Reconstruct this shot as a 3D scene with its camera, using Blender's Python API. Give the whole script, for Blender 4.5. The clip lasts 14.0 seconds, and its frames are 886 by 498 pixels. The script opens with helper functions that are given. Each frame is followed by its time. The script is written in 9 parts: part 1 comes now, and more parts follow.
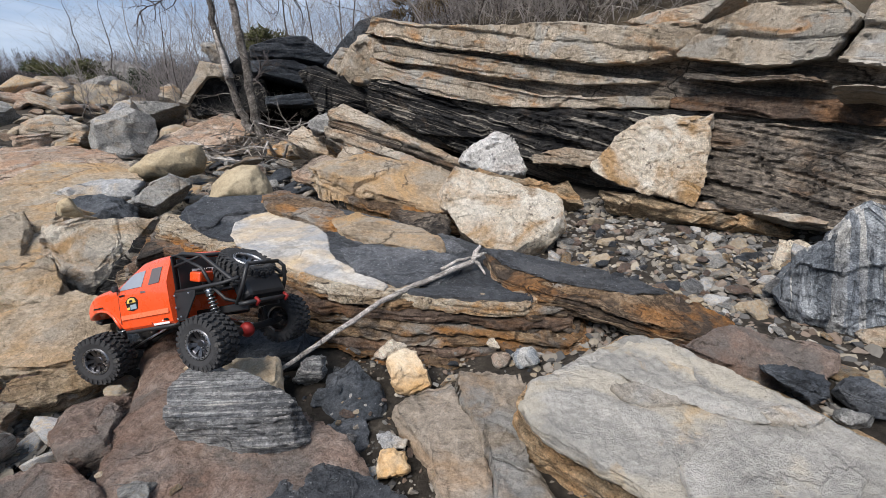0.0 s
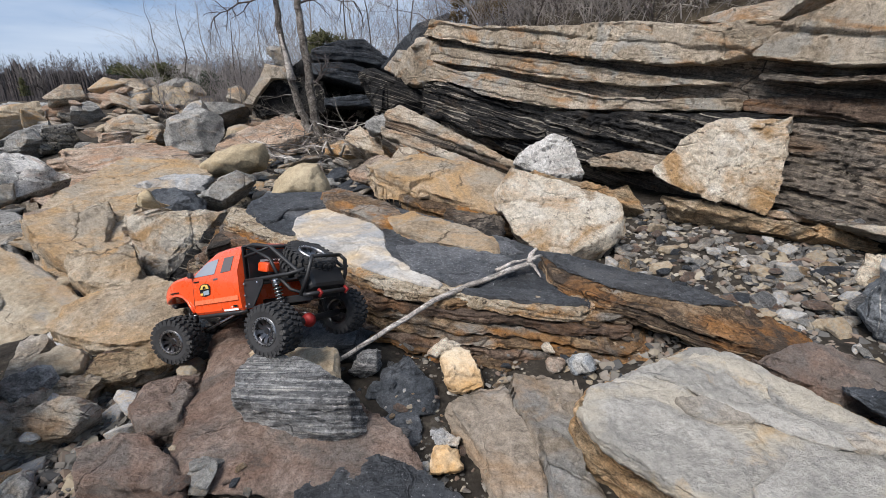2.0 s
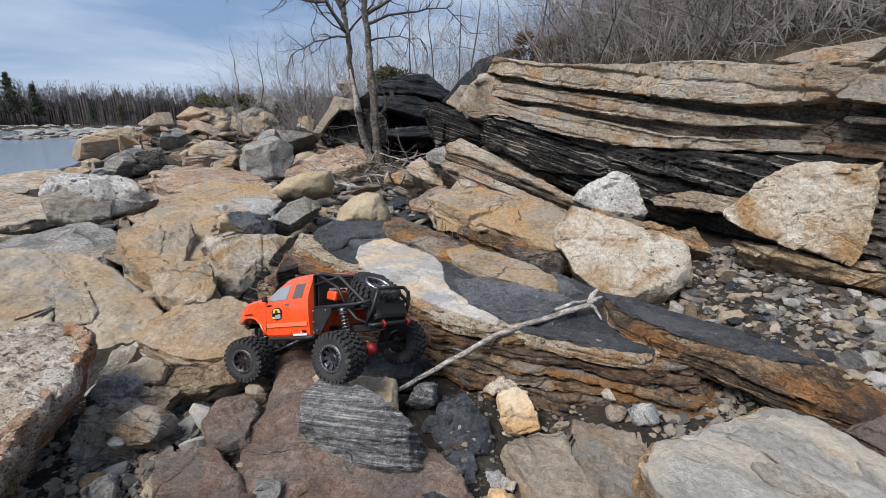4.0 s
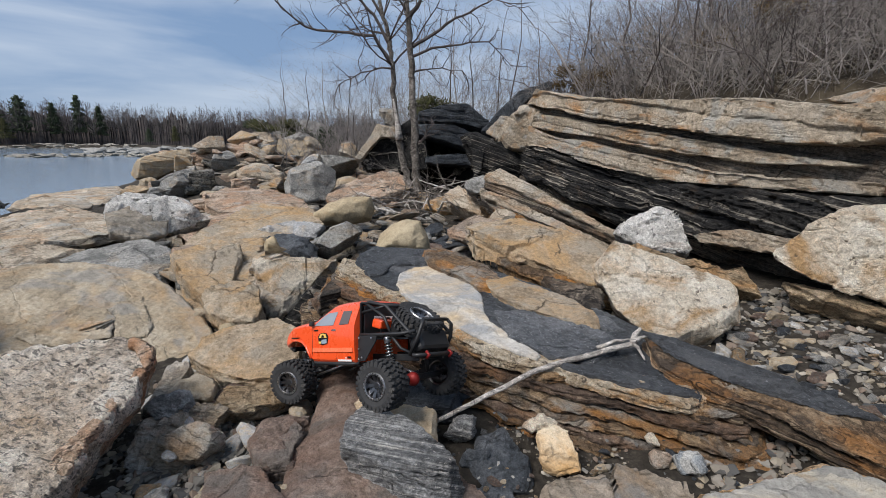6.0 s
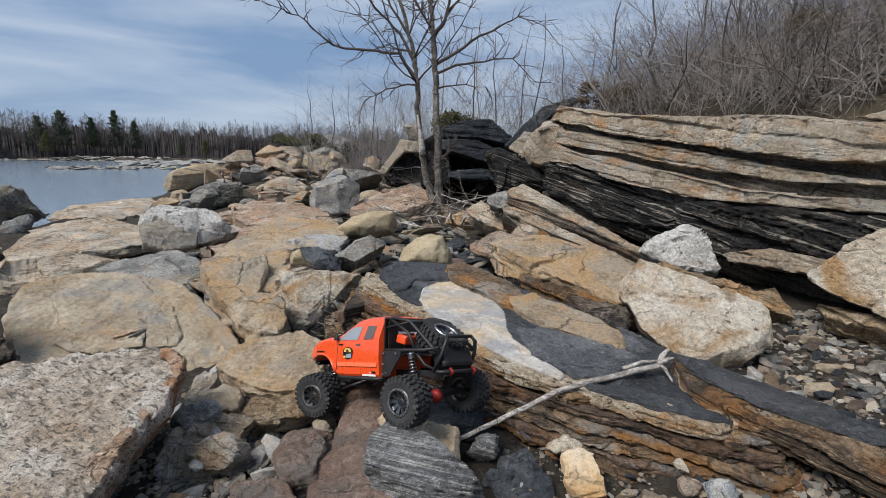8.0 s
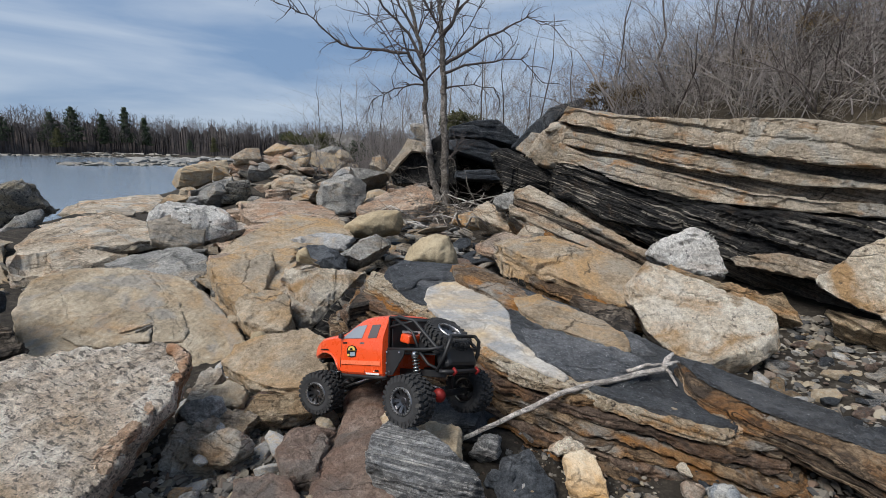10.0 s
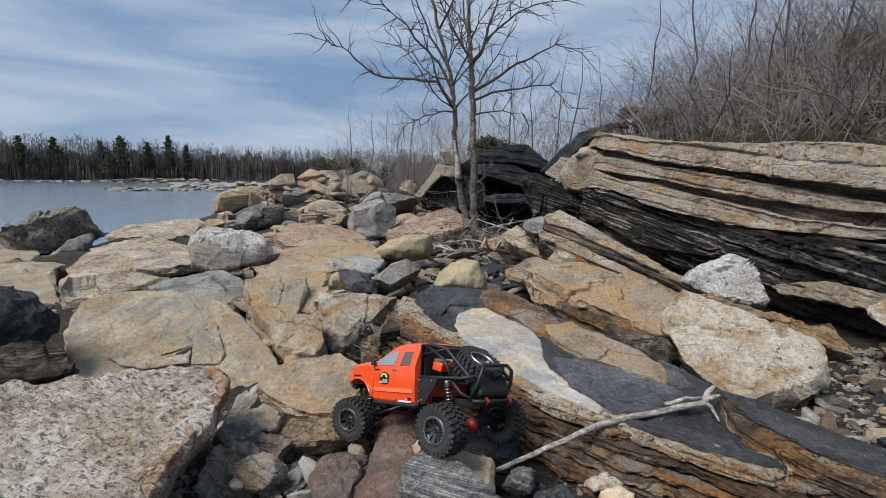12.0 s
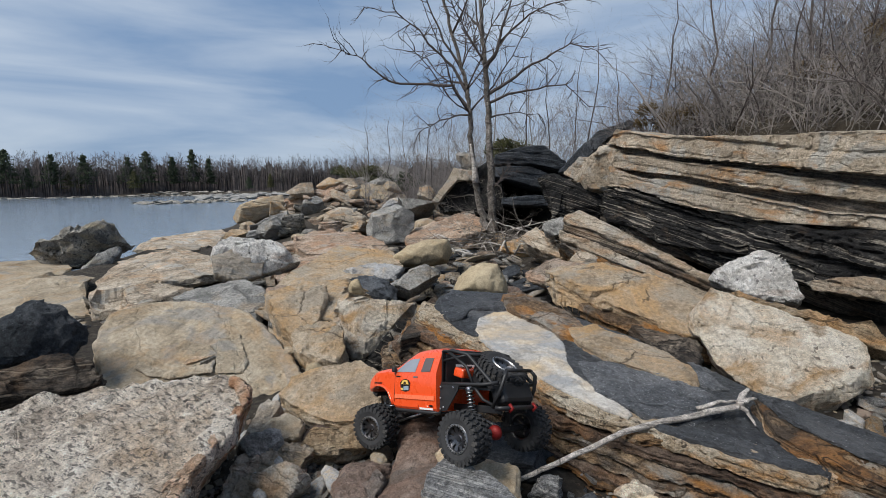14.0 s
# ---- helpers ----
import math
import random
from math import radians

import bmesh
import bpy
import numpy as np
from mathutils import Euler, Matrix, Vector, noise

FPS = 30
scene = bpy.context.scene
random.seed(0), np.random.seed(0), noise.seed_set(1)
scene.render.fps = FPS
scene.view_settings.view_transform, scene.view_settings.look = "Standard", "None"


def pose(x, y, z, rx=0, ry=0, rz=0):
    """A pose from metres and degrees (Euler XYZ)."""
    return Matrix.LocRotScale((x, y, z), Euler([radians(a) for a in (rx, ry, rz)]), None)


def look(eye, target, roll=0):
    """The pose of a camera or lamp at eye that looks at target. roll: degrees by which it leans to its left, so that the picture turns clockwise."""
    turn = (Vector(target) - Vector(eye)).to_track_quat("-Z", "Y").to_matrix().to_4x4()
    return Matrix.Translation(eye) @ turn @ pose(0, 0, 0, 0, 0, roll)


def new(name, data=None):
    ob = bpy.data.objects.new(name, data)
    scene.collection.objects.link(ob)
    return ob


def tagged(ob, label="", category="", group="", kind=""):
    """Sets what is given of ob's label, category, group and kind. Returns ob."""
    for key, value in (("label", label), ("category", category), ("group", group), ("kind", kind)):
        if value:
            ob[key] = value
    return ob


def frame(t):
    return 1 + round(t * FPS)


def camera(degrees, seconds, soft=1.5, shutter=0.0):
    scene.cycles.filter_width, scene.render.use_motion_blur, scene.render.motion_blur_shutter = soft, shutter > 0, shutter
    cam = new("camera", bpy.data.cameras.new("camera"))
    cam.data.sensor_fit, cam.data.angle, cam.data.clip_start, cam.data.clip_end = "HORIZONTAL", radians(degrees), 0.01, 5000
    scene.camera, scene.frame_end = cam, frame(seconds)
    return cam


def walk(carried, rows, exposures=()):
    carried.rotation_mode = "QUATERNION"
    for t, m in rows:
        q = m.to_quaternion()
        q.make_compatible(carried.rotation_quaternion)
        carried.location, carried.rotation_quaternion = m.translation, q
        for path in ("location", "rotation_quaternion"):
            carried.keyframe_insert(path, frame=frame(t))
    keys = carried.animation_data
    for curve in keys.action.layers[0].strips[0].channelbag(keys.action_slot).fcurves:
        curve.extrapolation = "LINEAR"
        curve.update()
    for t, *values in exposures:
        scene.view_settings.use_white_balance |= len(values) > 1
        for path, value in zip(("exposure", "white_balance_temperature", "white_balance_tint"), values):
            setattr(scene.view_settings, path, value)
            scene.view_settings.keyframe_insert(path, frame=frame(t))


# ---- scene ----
cam = camera(88.34, 14.0, 0.55)
# seconds, x, y, z in metres, yaw to the left, pitch, roll in degrees
ROWS = [
    (0, -0, 0, 0.62, 0, -19.681, -1.665),
    (0.5, -0.0043, -0.0014, 0.6191, 1.415, -19.76, -1.949),
    (1, -0.0091, -0.0021, 0.6179, 2.818, -19.698, -1.913),
    (1.5, -0.0171, -0.0035, 0.6179, 4.378, -19.526, -1.74),
    (2, -0.0262, -0.0042, 0.6152, 6.089, -19.241, -1.567),
    (2.5, -0.0356, -0.006, 0.6197, 7.762, -18.478, -1.274),
    (3, -0.0414, -0.0097, 0.6242, 9.609, -17.461, -0.994),
    (5.5, -0.0705, -0.0375, 0.6645, 15.717, -13.392, -0.106),
    (6, -0.0765, -0.0435, 0.6658, 16.678, -12.587, 0.404),
    (6.5, -0.0793, -0.0469, 0.672, 17.516, -11.77, 0.792),
    (7, -0.082, -0.0503, 0.6731, 18.407, -11.25, 0.79),
    (7.5, -0.0851, -0.0514, 0.6747, 19.157, -10.966, 0.57),
    (10, -0.0826, -0.0517, 0.6744, 20.078, -10.918, 1.286),
    (10.5, -0.0865, -0.0547, 0.6799, 21.338, -9.809, 1.159),
    (11, -0.0876, -0.0593, 0.685, 22.38, -8.816, 0.991),
    (11.5, -0.09, -0.0608, 0.6896, 23.034, -8.21, 0.972),
    (12, -0.09, -0.0642, 0.6889, 23.668, -8.139, 0.926),
    (12.5, -0.0915, -0.0612, 0.6878, 24.364, -8.248, 0.738),
    (13, -0.0942, -0.0578, 0.6908, 24.868, -8.324, 0.249),
    (13.5, -0.0959, -0.0515, 0.6866, 25.276, -7.97, -0.256),
    (14, -0.0952, -0.048, 0.6856, 26.086, -7.593, -0.897),
]
walk(cam, [(t, pose(x, y, z, 90 + pitch, 0, yaw) @ pose(0, 0, 0, 0, 0, roll)) for t, x, y, z, yaw, pitch, roll in ROWS],
     exposures=[(0.0, 0.34, 6500, 13), (3.0, 0.30, 6500, 13), (5.5, 0.10, 6500, 12), (6.5, 0.08, 6500, 11.5), (10.0, 0.02, 6500, 10.5), (14.0, -0.01, 6500, 10)])

# ---- light: a thin overcast sky and a veiled sun high behind the camera ----
SUN_UP, SUN_ROUND = 54.0, 212.0   # degrees above the horizon; clockwise from +y
world = bpy.data.worlds.new("overcast_sky")
scene.world = world
world.use_nodes = True
wn, wl = world.node_tree.nodes, world.node_tree.links
wn.clear()
w_out, w_bg = wn.new("ShaderNodeOutputWorld"), wn.new("ShaderNodeBackground")
w_sky = wn.new("ShaderNodeTexSky")
w_sky.sky_type, w_sky.sun_disc = "NISHITA", False
w_sky.sun_elevation, w_sky.sun_rotation = radians(SUN_UP), radians(SUN_ROUND)
w_dim = wn.new("ShaderNodeVectorMath")
w_dim.operation = "SCALE"
w_dim.inputs["Scale"].default_value = 0.10
w_co, w_map = wn.new("ShaderNodeTexCoord"), wn.new("ShaderNodeMapping")
w_map.inputs["Rotation"].default_value = (0, radians(5), radians(25))
w_map.inputs["Scale"].default_value = (1.2, 1.2, 7.5)
w_noise = wn.new("ShaderNodeTexNoise")
w_noise.inputs["Scale"].default_value, w_noise.inputs["Detail"].default_value = 1.5, 6.0
w_noise.inputs["Roughness"].default_value, w_noise.inputs["Distortion"].default_value = 0.5, 0.35
w_ramp = wn.new("ShaderNodeValToRGB")
w_ramp.color_ramp.elements[0].position, w_ramp.color_ramp.elements[0].color = 0.36, (0.205, 0.325, 0.525, 1)
w_ramp.color_ramp.elements[1].position, w_ramp.color_ramp.elements[1].color = 0.64, (0.52, 0.61, 0.735, 1)
w_mix = wn.new("ShaderNodeMix")
w_mix.data_type = "RGBA"
w_mix.inputs[0].default_value = 0.85
wl.new(w_sky.outputs[0], w_dim.inputs[0])
wl.new(w_co.outputs["Generated"], w_map.inputs[0])
wl.new(w_map.outputs[0], w_noise.inputs["Vector"])
wl.new(w_noise.outputs["Fac"], w_ramp.inputs[0])
wl.new(w_dim.outputs[0], w_mix.inputs[6])
wl.new(w_ramp.outputs[0], w_mix.inputs[7])
wl.new(w_mix.outputs[2], w_bg.inputs["Color"])
wl.new(w_bg.outputs[0], w_out.inputs[0])
w_bg.inputs["Strength"].default_value = 1.0
sun = new("sun", bpy.data.lights.new("sun", "SUN"))
sun.data.energy, sun.data.angle, sun.data.color = 4.6, radians(30), (1.0, 0.965, 0.91)
az, up = radians(SUN_ROUND), radians(SUN_UP)
sun.matrix_world = look((0, 0, 0), (-math.sin(az) * math.cos(up), -math.cos(az) * math.cos(up), -math.sin(up))) 
sun.location = (0, 0, 30)

# ---- materials ----
def mat_base(name, rough=0.85, spec=0.3):
    m = bpy.data.materials.new(name)
    m.use_nodes = True
    nt = m.node_tree
    b = nt.nodes["Principled BSDF"]
    b.inputs["Roughness"].default_value = rough
    b.inputs["Specular IOR Level"].default_value = spec
    return m, nt, b


def node(nt, kind, **values):
    n = nt.nodes.new(kind)
    for k, v in values.items():
        n.inputs[k.replace("_", " ")].default_value = v
    return n


def ramp(nt, fac, stops):
    r = nt.nodes.new("ShaderNodeValToRGB")
    while len(r.color_ramp.elements) < len(stops):
        r.color_ramp.elements.new(0.5)
    for e, (p, c) in zip(r.color_ramp.elements, stops):
        e.position, e.color = p, (c, c, c, 1) if isinstance(c, (int, float)) else (*c, 1)
    nt.links.new(fac, r.inputs[0])
    return r.outputs[0]


def blend(nt, fac, a, b, kind="MIX"):
    m = nt.nodes.new("ShaderNodeMix")
    m.data_type, m.blend_type = "RGBA", kind
    for slot, v in ((0, fac), (6, a), (7, b)):
        if isinstance(v, (int, float)):
            m.inputs[slot].default_value = v
        elif isinstance(v, tuple):
            m.inputs[slot].default_value = (*v, 1)
        else:
            nt.links.new(v, m.inputs[slot])
    return m.outputs[2]


def math_node(nt, op, a, b=0.0):
    m = nt.nodes.new("ShaderNodeMath")
    m.operation = op
    for slot, v in ((0, a), (1, b)):
        if isinstance(v, (int, float)):
            m.inputs[slot].default_value = v
        else:
            nt.links.new(v, m.inputs[slot])
    return m.outputs[0]


def noise_at(nt, co, scale, detail=5.0, rough=0.55, warp=0.0, stretch=None, shift=(0, 0, 0)):
    if stretch or any(shift):
        mp = nt.nodes.new("ShaderNodeMapping")
        mp.inputs["Scale"].default_value = stretch or (1, 1, 1)
        mp.inputs["Location"].default_value = shift
        nt.links.new(co, mp.inputs[0])
        co = mp.outputs[0]
    n = node(nt, "ShaderNodeTexNoise", Scale=scale, Detail=detail, Roughness=rough, Distortion=warp)
    nt.links.new(co, n.inputs["Vector"])
    return n.outputs["Fac"]


def rock_mat(name, dark, mid, light, stain=None, stain_at=0.58, stain_soft=0.12, band=None, band_amount=0.0, band_scale=30.0, line=None, line_at=0.66,
             speck=None, speck_at=0.66, speck_scale=120.0, bump=0.6, patch=None, patch_at=0.6, big=5.0, rough=0.88, spec=0.25, vary=0.25, crackle=0.75, fleck=(1, 1, 1), stain2=None, bed_warp=0.2, even=1.0):
    """Rock: three tones in broad patches and grain, rusty stain, beds along local z, pale veins, specks and a second tone in patches."""
    m, nt, b = mat_base(name, rough, spec)
    tc, oi = nt.nodes.new("ShaderNodeTexCoord"), nt.nodes.new("ShaderNodeObjectInfo")
    off = nt.nodes.new("ShaderNodeVectorMath")
    off.operation = "MULTIPLY_ADD"
    off.inputs[1].default_value = (1, 1, 1)
    sc = nt.nodes.new("ShaderNodeVectorMath")
    sc.operation = "SCALE"
    sc.inputs["Scale"].default_value = 9.0
    cmb = nt.nodes.new("ShaderNodeCombineXYZ")
    for k in range(3):
        nt.links.new(oi.outputs["Random"], cmb.inputs[k])
    nt.links.new(cmb.outputs[0], sc.inputs[0])
    nt.links.new(tc.outputs["Object"], off.inputs[0])
    nt.links.new(sc.outputs[0], off.inputs[2])
    co = off.outputs[0]
    broad = noise_at(nt, co, big, 6, 0.6, 0.6)
    grain = noise_at(nt, co, 70, 8, 0.7)
    fine = noise_at(nt, co, 320, 4, 0.7)
    tone = math_node(nt, "ADD", math_node(nt, "MULTIPLY", broad, 0.62), math_node(nt, "MULTIPLY", grain, 0.38))
    col = ramp(nt, tone, [(0.40, dark), (0.5, mid), (0.60, light)])
    if patch:
        pt = ramp(nt, noise_at(nt, co, 3.3, 6, 0.55, 1.2, shift=(3.1, 7.7, 1.3)), [(patch_at - 0.03, 0.0), (patch_at + 0.03, 1.0)])
        col = blend(nt, math_node(nt, "MULTIPLY", pt, 0.85), col, patch)
    bed = noise_at(nt, co, 1.0, 5, 0.6, bed_warp, stretch=(2.2, 2.2, band_scale))
    if band:
        bf = ramp(nt, bed, [(0.46, 0.0), (0.54, 1.0)])
        col = blend(nt, math_node(nt, "MULTIPLY", bf, band_amount), col, band)
    if line:
        ln = noise_at(nt, co, 1.0, 3, 0.5, bed_warp, stretch=(1.6, 1.6, band_scale * 1.7), shift=(5, 2, 9))
        lf = ramp(nt, ln, [(line_at, 0.0), (line_at + 0.025, 0.9)])
        col = blend(nt, math_node(nt, "MULTIPLY", lf, ramp(nt, broad, [(0.35, 0.25), (0.6, 1.0)])), col, line)
    if stain:
        st = noise_at(nt, co, 4.2, 7, 0.65, 0.9, stretch=(1, 1, 2.2), shift=(1.7, 4.1, 8.3))
        sf = ramp(nt, st, [(stain_at - stain_soft, 0.0), (stain_at + stain_soft, 0.9)])
        col = blend(nt, sf, col, stain)
    if speck:
        sp = noise_at(nt, co, speck_scale, 3, 0.6, 0.3, stretch=fleck, shift=(2, 2, 5))
        fl = ramp(nt, sp, [(speck_at, 0.0), (speck_at + 0.05, 0.85)])
        col = blend(nt, fl, col, speck)
    if stain2:
        s2 = noise_at(nt, co, 9.0, 6, 0.65, 1.1, shift=(6.7, 2.1, 3.3))
        col = blend(nt, ramp(nt, s2, [(0.60, 0.0), (0.66, 0.8)]), col, stain2)
    wob = nt.nodes.new("ShaderNodeVectorMath")
    wob.operation = "MULTIPLY_ADD"
    wn_ = node(nt, "ShaderNodeTexNoise", Scale=big * 2.2, Detail=5.0, Roughness=0.6)
    nt.links.new(co, wn_.inputs["Vector"])
    nt.links.new(wn_.outputs["Color"], wob.inputs[0])
    wob.inputs[1].default_value = (0.35 / big,) * 3
    nt.links.new(co, wob.inputs[2])
    vor = node(nt, "ShaderNodeTexVoronoi", Scale=big * 0.75)
    vor.feature = "DISTANCE_TO_EDGE"
    vmap = nt.nodes.new("ShaderNodeMapping")
    vmap.inputs["Scale"].default_value = (0.7, 1.0, 1.7)
    vmap.inputs["Rotation"].default_value = (0.1, 0.15, 0.6)
    nt.links.new(wob.outputs[0], vmap.inputs[0])
    nt.links.new(vmap.outputs[0], vor.inputs["Vector"])
    split = ramp(nt, vor.outputs["Distance"], [(0.004, 1.0), (0.016, 0.0)])
    split = math_node(nt, "MULTIPLY", split, ramp(nt, noise_at(nt, co, big * 0.8, 3, 0.5, shift=(7, 3, 1)), [(0.46, 0.0), (0.54, 1.0)]))
    veins2 = noise_at(nt, co, 1.0, 6, 0.6, 0.3, stretch=(3.0, 3.0, band_scale * 0.8), shift=(1.1, 9.4, 4.2))
    split2 = ramp(nt, veins2, [(0.478, 0.0), (0.497, 1.0), (0.503, 1.0), (0.522, 0.0)])
    gaps = math_node(nt, "MAXIMUM", split, math_node(nt, "MULTIPLY", split2, 0.8 if (band or line) else 0.12))
    col = blend(nt, math_node(nt, "MULTIPLY", gaps, crackle), col, tuple(v * 0.32 for v in dark))
    hs = node(nt, "ShaderNodeHueSaturation", Saturation=1.06, Hue=0.493)
    nt.links.new(col, hs.inputs["Color"])
    shade = math_node(nt, "ADD", math_node(nt, "MULTIPLY", oi.outputs["Random"], vary), 1.0 - vary * 0.5)
    gr = math_node(nt, "ADD", math_node(nt, "MULTIPLY", fine, 2.2), math_node(nt, "ADD", math_node(nt, "MULTIPLY", grain, 1.7), -0.93))
    gr = math_node(nt, "ADD", math_node(nt, "MULTIPLY", math_node(nt, "MAXIMUM", gr, 0.3), even), 1.0 - even)
    pits = ramp(nt, noise_at(nt, co, 105, 5, 0.65, 0.5, shift=(8, 1, 6)), [(0.34, 1.0 - 0.5 * even), (0.40, 1.0)])
    gr = math_node(nt, "MULTIPLY", gr, pits)
    nt.links.new(math_node(nt, "MULTIPLY", shade, gr), hs.inputs["Value"])
    nt.links.new(hs.outputs[0], b.inputs["Base Color"])
    h = math_node(nt, "ADD", math_node(nt, "MULTIPLY", grain, 0.9), math_node(nt, "MULTIPLY", bed, 0.55 if (band or line) else 0.15))
    h = math_node(nt, "ADD", h, math_node(nt, "MULTIPLY", fine, 0.5))
    h = math_node(nt, "ADD", h, math_node(nt, "MULTIPLY", pits, 0.25))
    h = math_node(nt, "ADD", h, math_node(nt, "MULTIPLY", broad, 0.8))
    h = math_node(nt, "SUBTRACT", h, math_node(nt, "MULTIPLY", gaps, 0.35))
    if speck and bump > 0.9:
        h = math_node(nt, "SUBTRACT", h, math_node(nt, "MULTIPLY", fl, 0.3))
    bp = node(nt, "ShaderNodeBump", Strength=min(1.0, bump * 1.2), Distance=0.03)
    nt.links.new(h, bp.inputs["Height"])
    nt.links.new(bp.outputs[0], b.inputs["Normal"])
    rr = ramp(nt, grain, [(0.3, rough - 0.12), (0.7, min(1.0, rough + 0.08))])
    nt.links.new(rr, b.inputs["Roughness"])
    return m


def plain(name, col, rough=0.5, metal=0.0, spec=0.4, grain=0.12, scale=60.0, bump=0.0, dust=None, dust_at=0.6):
    m, nt, b = mat_base(name, rough, spec)
    b.inputs["Metallic"].default_value = metal
    tc = nt.nodes.new("ShaderNodeTexCoord")
    n = noise_at(nt, tc.outputs["Object"], scale, 6, 0.65)
    c = ramp(nt, n, [(0.3, tuple(v * (1 - grain) for v in col)), (0.7, tuple(min(1, v * (1 + grain)) for v in col))])
    if dust:
        d = noise_at(nt, tc.outputs["Object"], scale * 0.35, 7, 0.7, 0.4, shift=(4, 1, 2))
        c = blend(nt, ramp(nt, d, [(dust_at - 0.08, 0.0), (dust_at + 0.1, 0.8)]), c, dust)
    nt.links.new(c, b.inputs["Base Color"])
    rr = ramp(nt, n, [(0.3, max(0.02, rough - 0.08)), (0.7, min(1.0, rough + 0.1))])
    nt.links.new(rr, b.inputs["Roughness"])
    if bump:
        bp = node(nt, "ShaderNodeBump", Strength=bump, Distance=0.003)
        nt.links.new(n, bp.inputs["Height"])
        nt.links.new(bp.outputs[0], b.inputs["Normal"])
    return m


